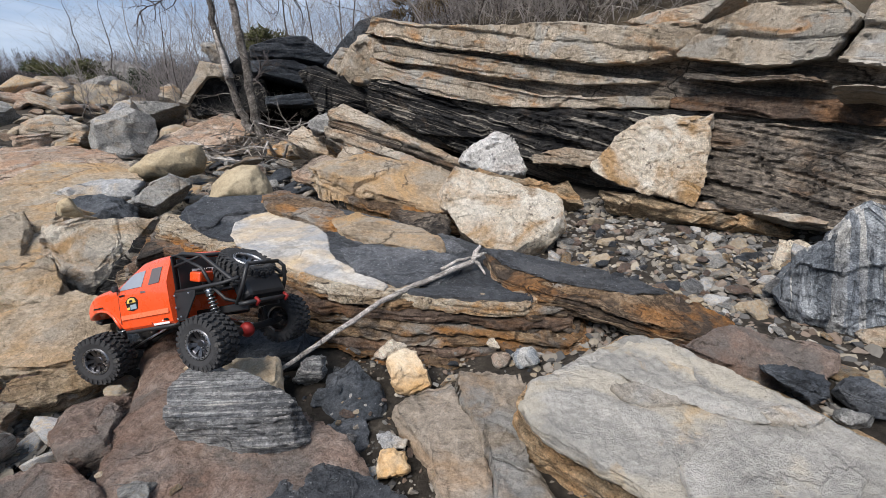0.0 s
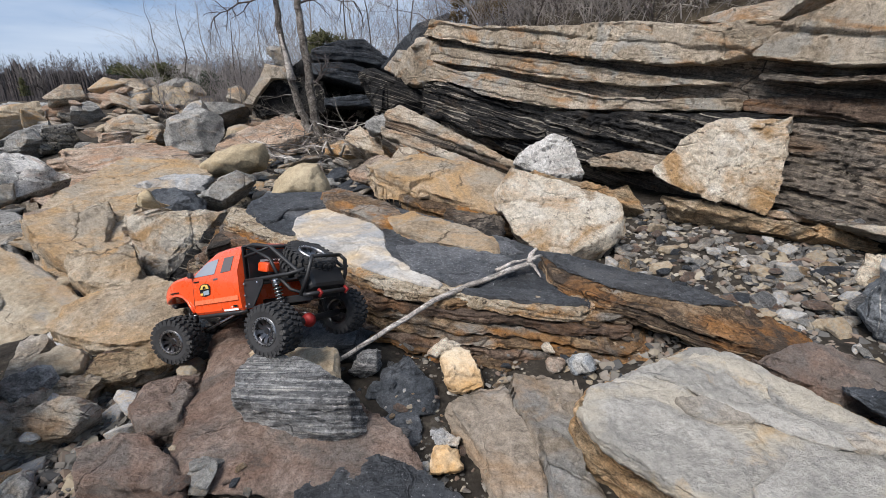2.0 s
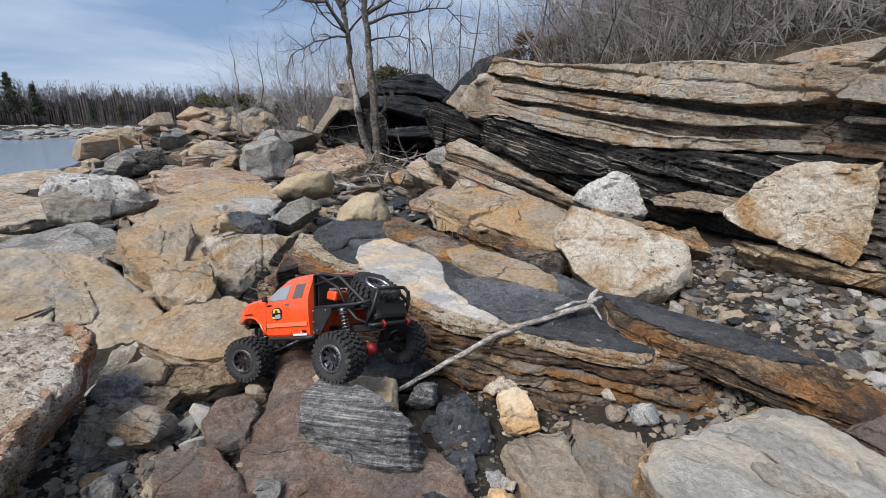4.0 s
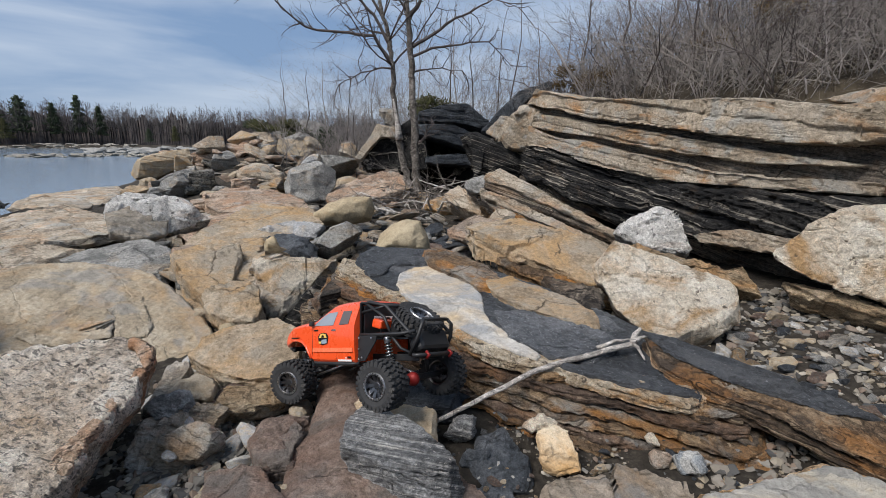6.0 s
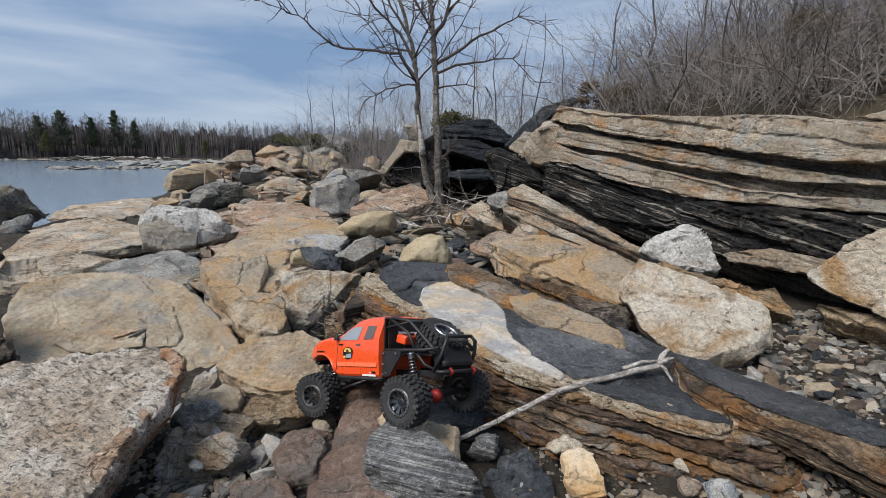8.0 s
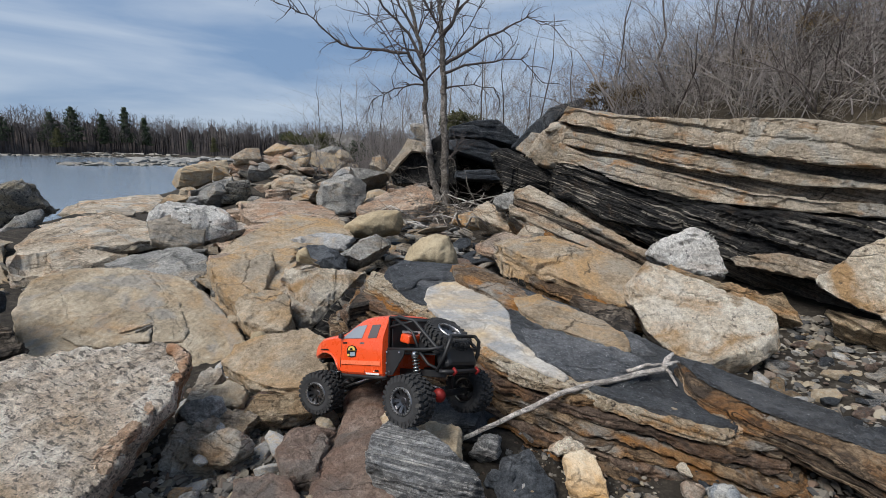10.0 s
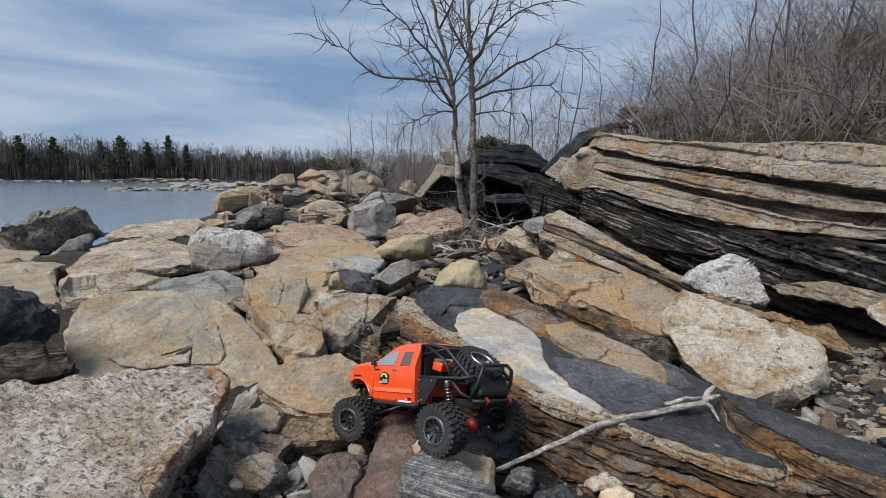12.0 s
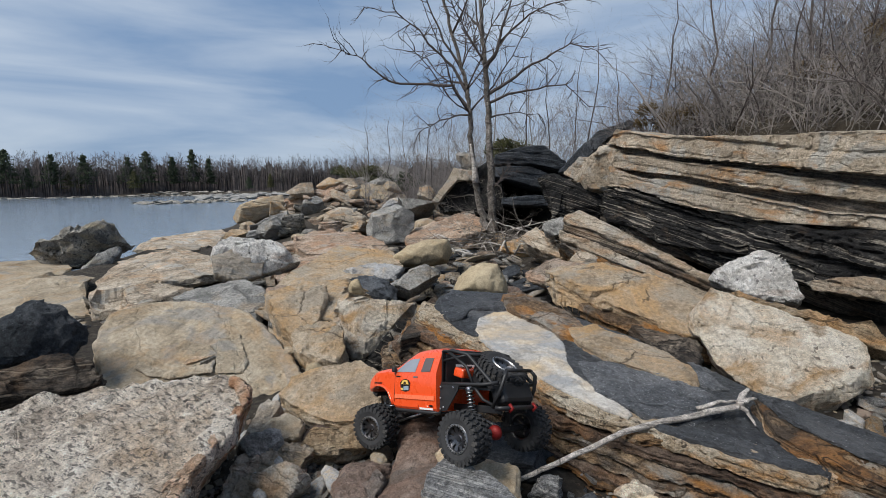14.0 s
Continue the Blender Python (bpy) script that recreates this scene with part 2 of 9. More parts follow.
M = {
    "dun": rock_mat("dun_grey_slab", (0.16, 0.135, 0.10), (0.245, 0.21, 0.165), (0.33, 0.285, 0.23), stain=(0.34, 0.22, 0.11), stain_at=0.64, patch=(0.24, 0.235, 0.22), patch_at=0.55, speck=(0.4, 0.36, 0.3), speck_at=0.70, bump=0.6, even=0.6, crackle=0.5),
    "mottled": rock_mat("white_grey_mottled_rock", (0.56, 0.54, 0.50), (0.78, 0.755, 0.71), (0.87, 0.85, 0.81), stain=(0.42, 0.26, 0.14), stain_at=0.67, speck=(0.12, 0.115, 0.11), speck_at=0.62, speck_scale=40, bump=1.0, big=7.0, patch=(0.58, 0.58, 0.57), patch_at=0.66, crackle=0.3),
    "gold": rock_mat("orange_cream_rock", (0.34, 0.27, 0.185), (0.52, 0.425, 0.30), (0.64, 0.555, 0.425), stain=(0.60, 0.41, 0.21), stain_at=0.54, stain_soft=0.09, patch=(0.47, 0.415, 0.33), patch_at=0.53, speck=(0.16, 0.12, 0.08), speck_at=0.66, fleck=(0.4, 1.2, 1.0), bump=0.8, vary=0.1, even=0.7),
    "plate": rock_mat("orange_edged_plate_rock", (0.16, 0.105, 0.06), (0.37, 0.25, 0.135), (0.52, 0.39, 0.24), stain=(0.46, 0.235, 0.075), stain_at=0.56, stain_soft=0.07, band=(0.14, 0.105, 0.075), band_amount=0.6, band_scale=60, bump=1.0, patch=(0.40, 0.385, 0.345), patch_at=0.57),
    "quartz_skin": rock_mat("white_quartzite_skin", (0.22, 0.212, 0.197), (0.32, 0.308, 0.284), (0.41, 0.395, 0.362), stain=(0.44, 0.35, 0.22), stain_at=0.58, patch=(0.24, 0.245, 0.25), patch_at=0.55, bump=0.2, crackle=0.3, vary=0.0, even=0.5, big=9.0),
    "buff": rock_mat("buff_bedded_rock", (0.285, 0.24, 0.18), (0.46, 0.395, 0.305), (0.60, 0.54, 0.44), stain=(0.52, 0.33, 0.17), stain_at=0.62, band=(0.34, 0.285, 0.21), band_amount=0.35, speck=(0.10, 0.09, 0.075), speck_at=0.67, bump=0.7, patch=(0.41, 0.395, 0.355), patch_at=0.57, even=0.7),
    "grey_top": rock_mat("grey_buff_rock", (0.25, 0.225, 0.185), (0.345, 0.312, 0.26), (0.43, 0.392, 0.33), stain=(0.45, 0.32, 0.17), stain_at=0.66, band=(0.36, 0.30, 0.22), band_amount=0.45, speck=(0.12, 0.11, 0.1), speck_at=0.69, bump=0.55, patch=(0.37, 0.365, 0.345), patch_at=0.54, even=0.6, crackle=0.5),
    "cliff_buff": rock_mat("weathered_cliff_buff", (0.33, 0.275, 0.20), (0.52, 0.44, 0.33), (0.68, 0.605, 0.49), stain=(0.50, 0.30, 0.14), stain_at=0.60, stain_soft=0.07, band=(0.31, 0.27, 0.21), band_amount=0.35, band_scale=12, speck=(0.13, 0.12, 0.10), speck_at=0.65, speck_scale=60, bump=0.9, patch=(0.48, 0.465, 0.42), patch_at=0.55, stain2=(0.20, 0.17, 0.13), even=0.7, crackle=0.3, big=3.0, vary=0.15),
    "ochre": rock_mat("ochre_stained_rock", (0.33, 0.255, 0.16), (0.53, 0.42, 0.275), (0.66, 0.565, 0.42), stain=(0.56, 0.34, 0.15), stain_at=0.57, band=(0.33, 0.26, 0.17), band_amount=0.45, speck=(0.1, 0.075, 0.05), bump=0.9, patch=(0.37, 0.35, 0.31), patch_at=0.57),
    "brown_bed": rock_mat("red_brown_bedded_rock", (0.115, 0.086, 0.064), (0.225, 0.165, 0.122), (0.35, 0.27, 0.20), stain=(0.36, 0.20, 0.09), stain_at=0.62, band=(0.08, 0.06, 0.047), band_amount=0.5, band_scale=55, speck=(0.42, 0.36, 0.28), speck_at=0.69, bump=1.0, patch=(0.27, 0.25, 0.22), patch_at=0.6, crackle=0.7),
    "shale_tan": rock_mat("grey_tan_laminated_rock", (0.15, 0.132, 0.11), (0.28, 0.243, 0.197), (0.42, 0.37, 0.30), band=(0.085, 0.076, 0.066), band_amount=0.55, band_scale=60, line=(0.50, 0.43, 0.33), line_at=0.58, stain=(0.32, 0.21, 0.12), stain_at=0.62, bump=1.1, crackle=0.9),
    "boulder_top": rock_mat("pale_grey_boulder_top", (0.28, 0.27, 0.245), (0.36, 0.345, 0.31), (0.45, 0.43, 0.39), stain=(0.50, 0.38, 0.22), stain_at=0.62, stain_soft=0.06, speck=(0.16, 0.15, 0.135), speck_at=0.70, bump=0.6, patch=(0.47, 0.43, 0.35), patch_at=0.56, even=0.3, crackle=0.25, big=4.0),
    "strata": rock_mat("thin_bedded_rock", (0.13, 0.092, 0.06), (0.255, 0.18, 0.11), (0.43, 0.33, 0.215), stain=(0.50, 0.25, 0.08), stain_at=0.56, stain_soft=0.07, band=(0.06, 0.05, 0.042), band_amount=0.8, band_scale=70, line=(0.62, 0.51, 0.35), line_at=0.57, bump=1.0, crackle=0.9),
    "rimrock": rock_mat("cream_knobbly_rim", (0.36, 0.275, 0.18), (0.55, 0.455, 0.32), (0.70, 0.63, 0.50), stain=(0.60, 0.33, 0.11), stain_at=0.58, stain_soft=0.05, speck=(0.07, 0.055, 0.045), speck_at=0.61, speck_scale=45, bump=1.1, big=14.0),
    "slate": rock_mat("dark_slate", (0.045, 0.05, 0.058), (0.08, 0.088, 0.10), (0.135, 0.142, 0.155), band=(0.055, 0.06, 0.07), band_amount=0.5, line=(0.32, 0.31, 0.29), line_at=0.70, speck=(0.26, 0.26, 0.27), speck_at=0.68, bump=0.7, rough=0.72),
    "slab_top": rock_mat("slate_slab_with_quartz", (0.045, 0.048, 0.055), (0.08, 0.086, 0.095), (0.145, 0.151, 0.162), speck=(0.42, 0.42, 0.43), speck_at=0.645, speck_scale=170, bump=1.0, rough=0.62, spec=0.45, vary=0.0, patch=(0.21, 0.213, 0.22), patch_at=0.60, band=(0.06, 0.063, 0.07), band_amount=0.5, band_scale=40, crackle=0.6, even=0.9),
    "slate_bright": rock_mat("glittering_slate", (0.075, 0.080, 0.09), (0.135, 0.142, 0.155), (0.23, 0.237, 0.25), speck=(0.55, 0.55, 0.56), speck_at=0.61, speck_scale=190, bump=1.0, rough=0.55, spec=0.5, vary=0.0, patch=(0.09, 0.095, 0.105), patch_at=0.56, crackle=0.5, even=1.0),
    "basalt": rock_mat("blue_black_rock", (0.030, 0.034, 0.040), (0.052, 0.058, 0.066), (0.095, 0.10, 0.108), speck=(0.2, 0.2, 0.21), speck_at=0.70, bump=0.7, rough=0.8, spec=0.12, crackle=0.3),
    "quartz": rock_mat("pale_quartzite", (0.23, 0.23, 0.23), (0.325, 0.32, 0.305), (0.42, 0.41, 0.385), stain=(0.47, 0.36, 0.21), stain_at=0.62, speck=(0.2, 0.2, 0.2), speck_at=0.70, bump=0.4, patch=(0.33, 0.335, 0.34), patch_at=0.56, crackle=0.4),
    # Cliff shale; on the overhang its black also stands for shade.
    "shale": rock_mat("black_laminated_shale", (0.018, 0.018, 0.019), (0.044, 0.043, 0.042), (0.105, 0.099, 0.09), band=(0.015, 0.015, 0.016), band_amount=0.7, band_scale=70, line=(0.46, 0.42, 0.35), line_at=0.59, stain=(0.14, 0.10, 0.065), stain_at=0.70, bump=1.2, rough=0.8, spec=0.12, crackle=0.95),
    "shale_brown": rock_mat("brown_laminated_rock", (0.075, 0.063, 0.052), (0.16, 0.135, 0.107), (0.28, 0.238, 0.187), band=(0.030, 0.027, 0.024), band_amount=0.75, band_scale=60, line=(0.46, 0.395, 0.30), line_at=0.58, stain=(0.25, 0.165, 0.095), stain_at=0.64, bump=1.1, crackle=0.95),
    "gneiss": rock_mat("grey_banded_gneiss", (0.19, 0.192, 0.194), (0.37, 0.368, 0.365), (0.55, 0.545, 0.53), band=(0.045, 0.047, 0.05), band_amount=0.5, band_scale=120, line=(0.62, 0.60, 0.56), line_at=0.60, speck=(0.62, 0.60, 0.57), speck_at=0.60, speck_scale=120, fleck=(0.4, 1.0, 1.5), bump=1.0, vary=0.0, bed_warp=0.12),
    "gneiss_blue": rock_mat("blue_grey_gneiss", (0.21, 0.23, 0.26), (0.36, 0.385, 0.41), (0.52, 0.54, 0.56), band=(0.055, 0.065, 0.08), band_amount=0.6, band_scale=30, line=(0.68, 0.66, 0.61), line_at=0.54, bump=0.7),
    "pegmatite": rock_mat("white_pegmatite", (0.62, 0.53, 0.40), (0.83, 0.745, 0.60), (0.90, 0.84, 0.72), stain=(0.56, 0.36, 0.16), stain_at=0.575, stain_soft=0.08, speck=(0.20, 0.16, 0.12), speck_at=0.64, speck_scale=48, bump=1.0, big=7.0, patch=(0.66, 0.60, 0.51), patch_at=0.60, stain2=(0.42, 0.31, 0.19), crackle=0.18, even=0.8),
    "granite": rock_mat("pale_granite_with_dark_flecks", (0.52, 0.45, 0.37), (0.79, 0.715, 0.61), (0.89, 0.84, 0.75), stain=(0.52, 0.38, 0.23), stain_at=0.64, speck=(0.17, 0.155, 0.135), speck_at=0.555, speck_scale=110, fleck=(0.45, 1.3, 1.3), bump=1.4, big=8.0, crackle=0.3, even=0.9, vary=0.0),
    "rust_granite": rock_mat("rust_stained_granite", (0.36, 0.25, 0.17), (0.60, 0.46, 0.33), (0.74, 0.63, 0.50), stain=(0.48, 0.26, 0.13), stain_at=0.55, speck=(0.05, 0.04, 0.035), speck_at=0.60, speck_scale=60, bump=1.1, big=12.0),
    "redbrown": rock_mat("red_brown_bedrock", (0.175, 0.135, 0.110), (0.285, 0.222, 0.180), (0.385, 0.312, 0.26), stain=(0.25, 0.155, 0.105), stain_at=0.58, patch=(0.20, 0.18, 0.16), patch_at=0.54, speck=(0.38, 0.31, 0.24), speck_at=0.70, speck_scale=160, bump=0.8, big=7.0, stain2=(0.15, 0.122, 0.10), even=0.75, crackle=0.5),
    "tan": rock_mat("smooth_tan_stone", (0.26, 0.215, 0.14), (0.35, 0.295, 0.195), (0.43, 0.37, 0.255), stain=(0.45, 0.325, 0.165), stain_at=0.66, speck=(0.2, 0.17, 0.12), speck_at=0.7, bump=0.35, crackle=0.25, even=0.45),
    "cream": rock_mat("cream_yellow_stone", (0.36, 0.295, 0.20), (0.465, 0.395, 0.285), (0.54, 0.475, 0.36), stain=(0.49, 0.30, 0.11), stain_at=0.6, speck=(0.25, 0.19, 0.12), speck_at=0.71, bump=0.4, crackle=0.35, even=0.5),
    "flat": rock_mat("olive_tan_slab", (0.25, 0.21, 0.15), (0.345, 0.295, 0.215), (0.42, 0.37, 0.285), stain=(0.38, 0.255, 0.125), stain_at=0.62, patch=(0.275, 0.26, 0.23), patch_at=0.58, speck=(0.48, 0.42, 0.32), speck_at=0.70, bump=0.5, crackle=0.15, big=6.0, even=0.5),
    "greystone": rock_mat("grey_stone", (0.17, 0.17, 0.16), (0.275, 0.27, 0.255), (0.39, 0.38, 0.35), stain=(0.34, 0.26, 0.16), stain_at=0.67, speck=(0.1, 0.1, 0.1), speck_at=0.67, bump=0.6, big=8.0),
    "lichen": rock_mat("lichened_grey_rock", (0.13, 0.127, 0.118), (0.26, 0.248, 0.222), (0.43, 0.41, 0.36), stain=(0.38, 0.32, 0.21), stain_at=0.60, speck=(0.04, 0.04, 0.04), speck_at=0.58, speck_scale=36, bump=1.1, big=6.0),
    "pink": rock_mat("pinkish_buff_rock", (0.36, 0.28, 0.205), (0.53, 0.42, 0.315), (0.64, 0.54, 0.43), stain=(0.45, 0.265, 0.15), stain_at=0.58, band=(0.36, 0.28, 0.21), band_amount=0.5, bump=0.8, patch=(0.42, 0.395, 0.35), patch_at=0.57),
    "rubble": rock_mat("mixed_rubble", (0.10, 0.102, 0.102), (0.25, 0.235, 0.21), (0.45, 0.42, 0.36), stain=(0.37, 0.26, 0.14), stain_at=0.62, big=1.3, bump=0.6, vary=0.7),
}


def grit_mat():
    """Pebbles: each piece of the joined mesh takes a tone of its own."""
    m, nt, b = mat_base("mixed_pebbles", 0.85, 0.3)
    geo, tc = nt.nodes.new("ShaderNodeNewGeometry"), nt.nodes.new("ShaderNodeTexCoord")
    c = ramp(nt, geo.outputs["Random Per Island"], [(0.0, (0.045, 0.047, 0.05)), (0.25, (0.12, 0.115, 0.105)), (0.45, (0.22, 0.195, 0.16)), (0.6, (0.18, 0.12, 0.085)), (0.75, (0.25, 0.235, 0.205)), (0.9, (0.31, 0.255, 0.17)), (1.0, (0.50, 0.475, 0.43))])
    n = noise_at(nt, tc.outputs["Object"], 140, 5, 0.7)
    c = blend(nt, math_node(nt, "MULTIPLY", n, 0.6), c, tuple([0.06, 0.055, 0.05]))
    nt.links.new(c, b.inputs["Base Color"])
    return m


M["grit"] = grit_mat()
# ---- tools for building ----
def lattice(ix, iy, iz, seed):
    h = (ix * 374761393 + iy * 668265263 + iz * 2147483647 + seed * 1274126177) & 0xFFFFFFFF
    h = ((h ^ (h >> 13)) * 1274126177) & 0xFFFFFFFF
    h = ((h ^ (h >> 16)) * 2246822519) & 0xFFFFFFFF
    return ((h ^ (h >> 15)) & 0xFFFF) / 65535.0


def value_noise(p, seed=0):
    """Smooth noise of -1 to 1 at the rows of p."""
    i = np.floor(p).astype(np.int64)
    f = p - i
    f = f * f * f * (f * (f * 6 - 15) + 10)
    total = 0.0
    for dx in (0, 1):
        for dy in (0, 1):
            for dz in (0, 1):
                w = (f[:, 0] if dx else 1 - f[:, 0]) * (f[:, 1] if dy else 1 - f[:, 1]) * (f[:, 2] if dz else 1 - f[:, 2])
                total = total + w * lattice(i[:, 0] + dx, i[:, 1] + dy, i[:, 2] + dz, seed)
    return total * 2 - 1


def fbm(p, seed=0, octaves=4, gain=0.5):
    total, amp = 0.0, 1.0
    for k in range(octaves):
        total = total + amp * value_noise(p * 2.0**k + 11.3 * k, seed + k)
        amp *= gain
    return total


def smooth(x):
    x = np.clip(x, 0, 1)
    return x * x * (3 - 2 * x)


def mesh_object(name, verts, faces, material, parent=None, label="", shade=True):
    me = bpy.data.meshes.new(name)
    me.from_pydata([tuple(v) for v in verts], [], faces)
    me.materials.append(material)
    if shade:
        me.shade_smooth()
    ob = new(name, me)
    ob.parent = parent
    if label:
        ob["label"] = label
    return ob


def part(name, bm, material, parent=None, label="", soft=False):
    me = bpy.data.meshes.new(name)
    bmesh.ops.recalc_face_normals(bm, faces=bm.faces[:])
    bm.to_mesh(me)
    bm.free()
    me.materials.append(material)
    if soft:
        me.shade_smooth()
    ob = new(name, me)
    ob.parent = parent
    if label:
        ob["label"] = label
    return ob


SLAB = ((0.0, 0.955), (0.10, 0.995), (0.45, 1.0), (0.9, 0.97), (1.0, 0.93))
LEDGE = ((0.0, 0.985), (0.2, 0.998), (0.6, 1.0), (1.0, 0.995))
BOULDER = ((-0.22, 0.62), (-0.10, 0.88), (0.08, 1.0), (0.6, 0.93), (1.0, 0.6))
BLOCK = ((-0.06, 0.86), (0.0, 0.97), (0.12, 1.0), (0.8, 0.95), (1.0, 0.85))
DOME = ((-0.36, 0.35), (-0.24, 0.72), (-0.08, 0.93), (0.08, 1.0), (0.6, 0.9), (1.0, 0.55))


def stone(name, at, face, outline, depth, mat, voxel, bed=None, lean=(0, 0), form=SLAB, lump=0.5, ledge=0.0, ledge_size=0.03, crack=0.0, fine=0.5, facets=9, chips=30, crisp=28, cuts=(), keep=(0.84, 0.965), seed=0, parent=None, label="", category="rock", group=""):
    """A stone: the outline of its broad face (metres, in a plane turned by face = degrees about x, y, z) carried back by depth
    through the rings of form, worn round, then weathered: broken faces (cuts: way out and share kept), lumps, ledges along the bedding, cracks and fine relief."""
    turn = pose(0, 0, 0, *face).to_3x3()
    bturn = pose(0, 0, 0, *(bed or face)).to_3x3()
    flat = np.array(outline, float)
    n = len(flat)
    size = float(np.sqrt(np.ptp(flat[:, 0]) * np.ptp(flat[:, 1])))
    verts, faces = [], []
    for k, (d, s) in enumerate(form):
        for x, y in flat * s:
            verts.append((x + lean[0] * d * depth, y + lean[1] * d * depth, -d * depth))
    for k in range(len(form) - 1):
        for j in range(n):
            a, b = k * n + j, k * n + (j + 1) % n
            faces.append((a, b, b + n, a + n))
    faces.append(tuple(range(n))[::-1])
    faces.append(tuple(range((len(form) - 1) * n, len(form) * n)))
    me = bpy.data.meshes.new(name)
    me.from_pydata(verts, [], faces)
    bm = bmesh.new()
    bm.from_mesh(me)
    bmesh.ops.triangulate(bm, faces=bm.faces[:])
    bmesh.ops.recalc_face_normals(bm, faces=bm.faces[:])
    bm.to_mesh(me)
    bm.free()
    rough = new(name, me)
    rm = rough.modifiers.new("wear", "REMESH")
    rm.mode, rm.voxel_size = "VOXEL", voxel
    sm = rough.modifiers.new("round", "SMOOTH")
    sm.iterations, sm.factor = 1, 0.45
    dg = bpy.context.evaluated_depsgraph_get()
    out = bpy.data.meshes.new_from_object(rough.evaluated_get(dg))
    bpy.data.objects.remove(rough)
    bpy.data.meshes.remove(me)
    m = len(out.vertices)
    co, no = np.empty(m * 3), np.empty(m * 3)
    out.vertices.foreach_get("co", co)
    out.vertices.foreach_get("normal", no)
    to_bed = np.array(bturn.inverted() @ turn)
    co, no = co.reshape(-1, 3) @ to_bed.T, no.reshape(-1, 3) @ to_bed.T
    thick = min(size, depth * 2)
    shift = np.array([seed * 3.7, seed * 1.9, seed * 5.3])
    rng = random.Random(seed * 7 + 3)
    mid = (co.max(0) + co.min(0)) / 2
    for _ in range(facets):
        d = np.array([rng.gauss(0, 1), rng.gauss(0, 1), rng.gauss(0, 0.8)])
        d = d / np.linalg.norm(d)
        h = (co - mid) @ d
        lim = h.max() * rng.uniform(*keep)
        co = co - np.clip(h - lim, 0, None)[:, None] * d * 0.93
    for way, share in cuts:
        d = np.array(bturn.inverted() @ Vector(way).normalized())
        h = (co - mid) @ d
        co = co - np.clip(h - h.max() * share, 0, None)[:, None] * d
    for count, hold in ((max(8, chips // 3), 0.93), (chips * 2, 0.55)) if chips else ():
        # broken flat faces: patches of the surface drawn towards planes of their own
        pick = np.random.RandomState(seed + count).choice(m, min(count, m), replace=False)
        bent = co + 0.04 * size * np.stack([fbm(co * (6 / max(size, 0.05)) + shift + k * 7.7, seed + 40 + k, 2) for k in range(3)], -1)
        near = np.zeros(m, int)
        best = np.full(m, 1e9)
        for k, j in enumerate(pick):
            dist = ((bent - bent[j]) ** 2).sum(1) + 0.30 * size**2 * (1 - no @ no[j])
            closer = dist < best
            near[closer], best[closer] = k, dist[closer]
        for k in range(len(pick)):
            sel = near == k
            if sel.sum() > 8:
                nn = no[sel].mean(0)
                nn = nn / (np.linalg.norm(nn) + 1e-9)
                mean = co[sel].mean(0)
                co[sel] -= (((co[sel] - mean) @ nn) * hold)[:, None] * nn
    push = lump * 0.042 * thick * fbm(co * (2.2 / max(size, 0.05)) + shift, seed, 3)
    push += lump * 0.022 * thick * fbm(co * (9.0 / max(size, 0.05)) + shift, seed + 9, 3)
    chip = fbm(co * (5.5 / max(size, 0.05)) + shift * 1.3, seed + 21, 3)
    push -= lump * 0.035 * thick * smooth((chip - 0.28) / 0.06) * (0.6 + 0.4 * value_noise(co * 30 + shift, seed + 2))
    if ledge:
        bz = co[:, 2] + 0.012 * fbm(co * 7 + shift, seed + 3, 2)
        k = bz / ledge_size
        cells = np.stack([k, 0.6 * co[:, 0] / max(size, 0.1) + 3, 0.6 * co[:, 1] / max(size, 0.1)], -1)
        step = value_noise(np.stack([np.floor(cells[:, 0]) * 1.7 + 0.5, cells[:, 1] * 3, cells[:, 2] * 3], -1), seed + 5)
        inner = np.abs(k - np.floor(k) - 0.5) * 2
        side = 1 - np.abs(no[:, 2])
        push += ledge * smooth(side * 1.6) * (step * 0.9 - 0.55 * smooth((inner - 0.72) / 0.28))
    if crack:
        v = np.abs(value_noise(co * np.array([1, 1, 0.6]) * (3.0 / max(size, 0.1)) + shift * 2 + 0.25 * fbm(co * 14 + shift, seed, 2)[:, None], seed + 7))
        push -= crack * smooth(1 - v / 0.035)
    rough_ = fbm(co * 26 + shift, seed + 13, 5, 0.6)
    push += fine * 0.0085 * (rough_ - 0.7 * np.abs(fbm(co * 17 + shift, seed + 17, 3)))
    co = co + no * push[:, None]
    out.vertices.foreach_set("co", co.ravel())
    out.update()
    out.name = name
    out.materials.clear()
    out.materials.append(M[mat])
    out.shade_smooth()
    out.set_sharp_from_angle(angle=radians(crisp))
    ob = new(name, out)
    ob.parent = parent
    ob.matrix_world = Matrix.Translation(at) @ bturn.to_4x4()
    if label:
        if parent is None:
            tagged(ob, label, category, group)
        else:
            ob["label"] = label
    return ob


def thing(name, at, label, category, group="", kind=""):
    ob = new(name)
    ob.location = at
    ob.empty_display_size = 0.05
    bpy.context.view_layer.update()
    return tagged(ob, label, category, group, kind)


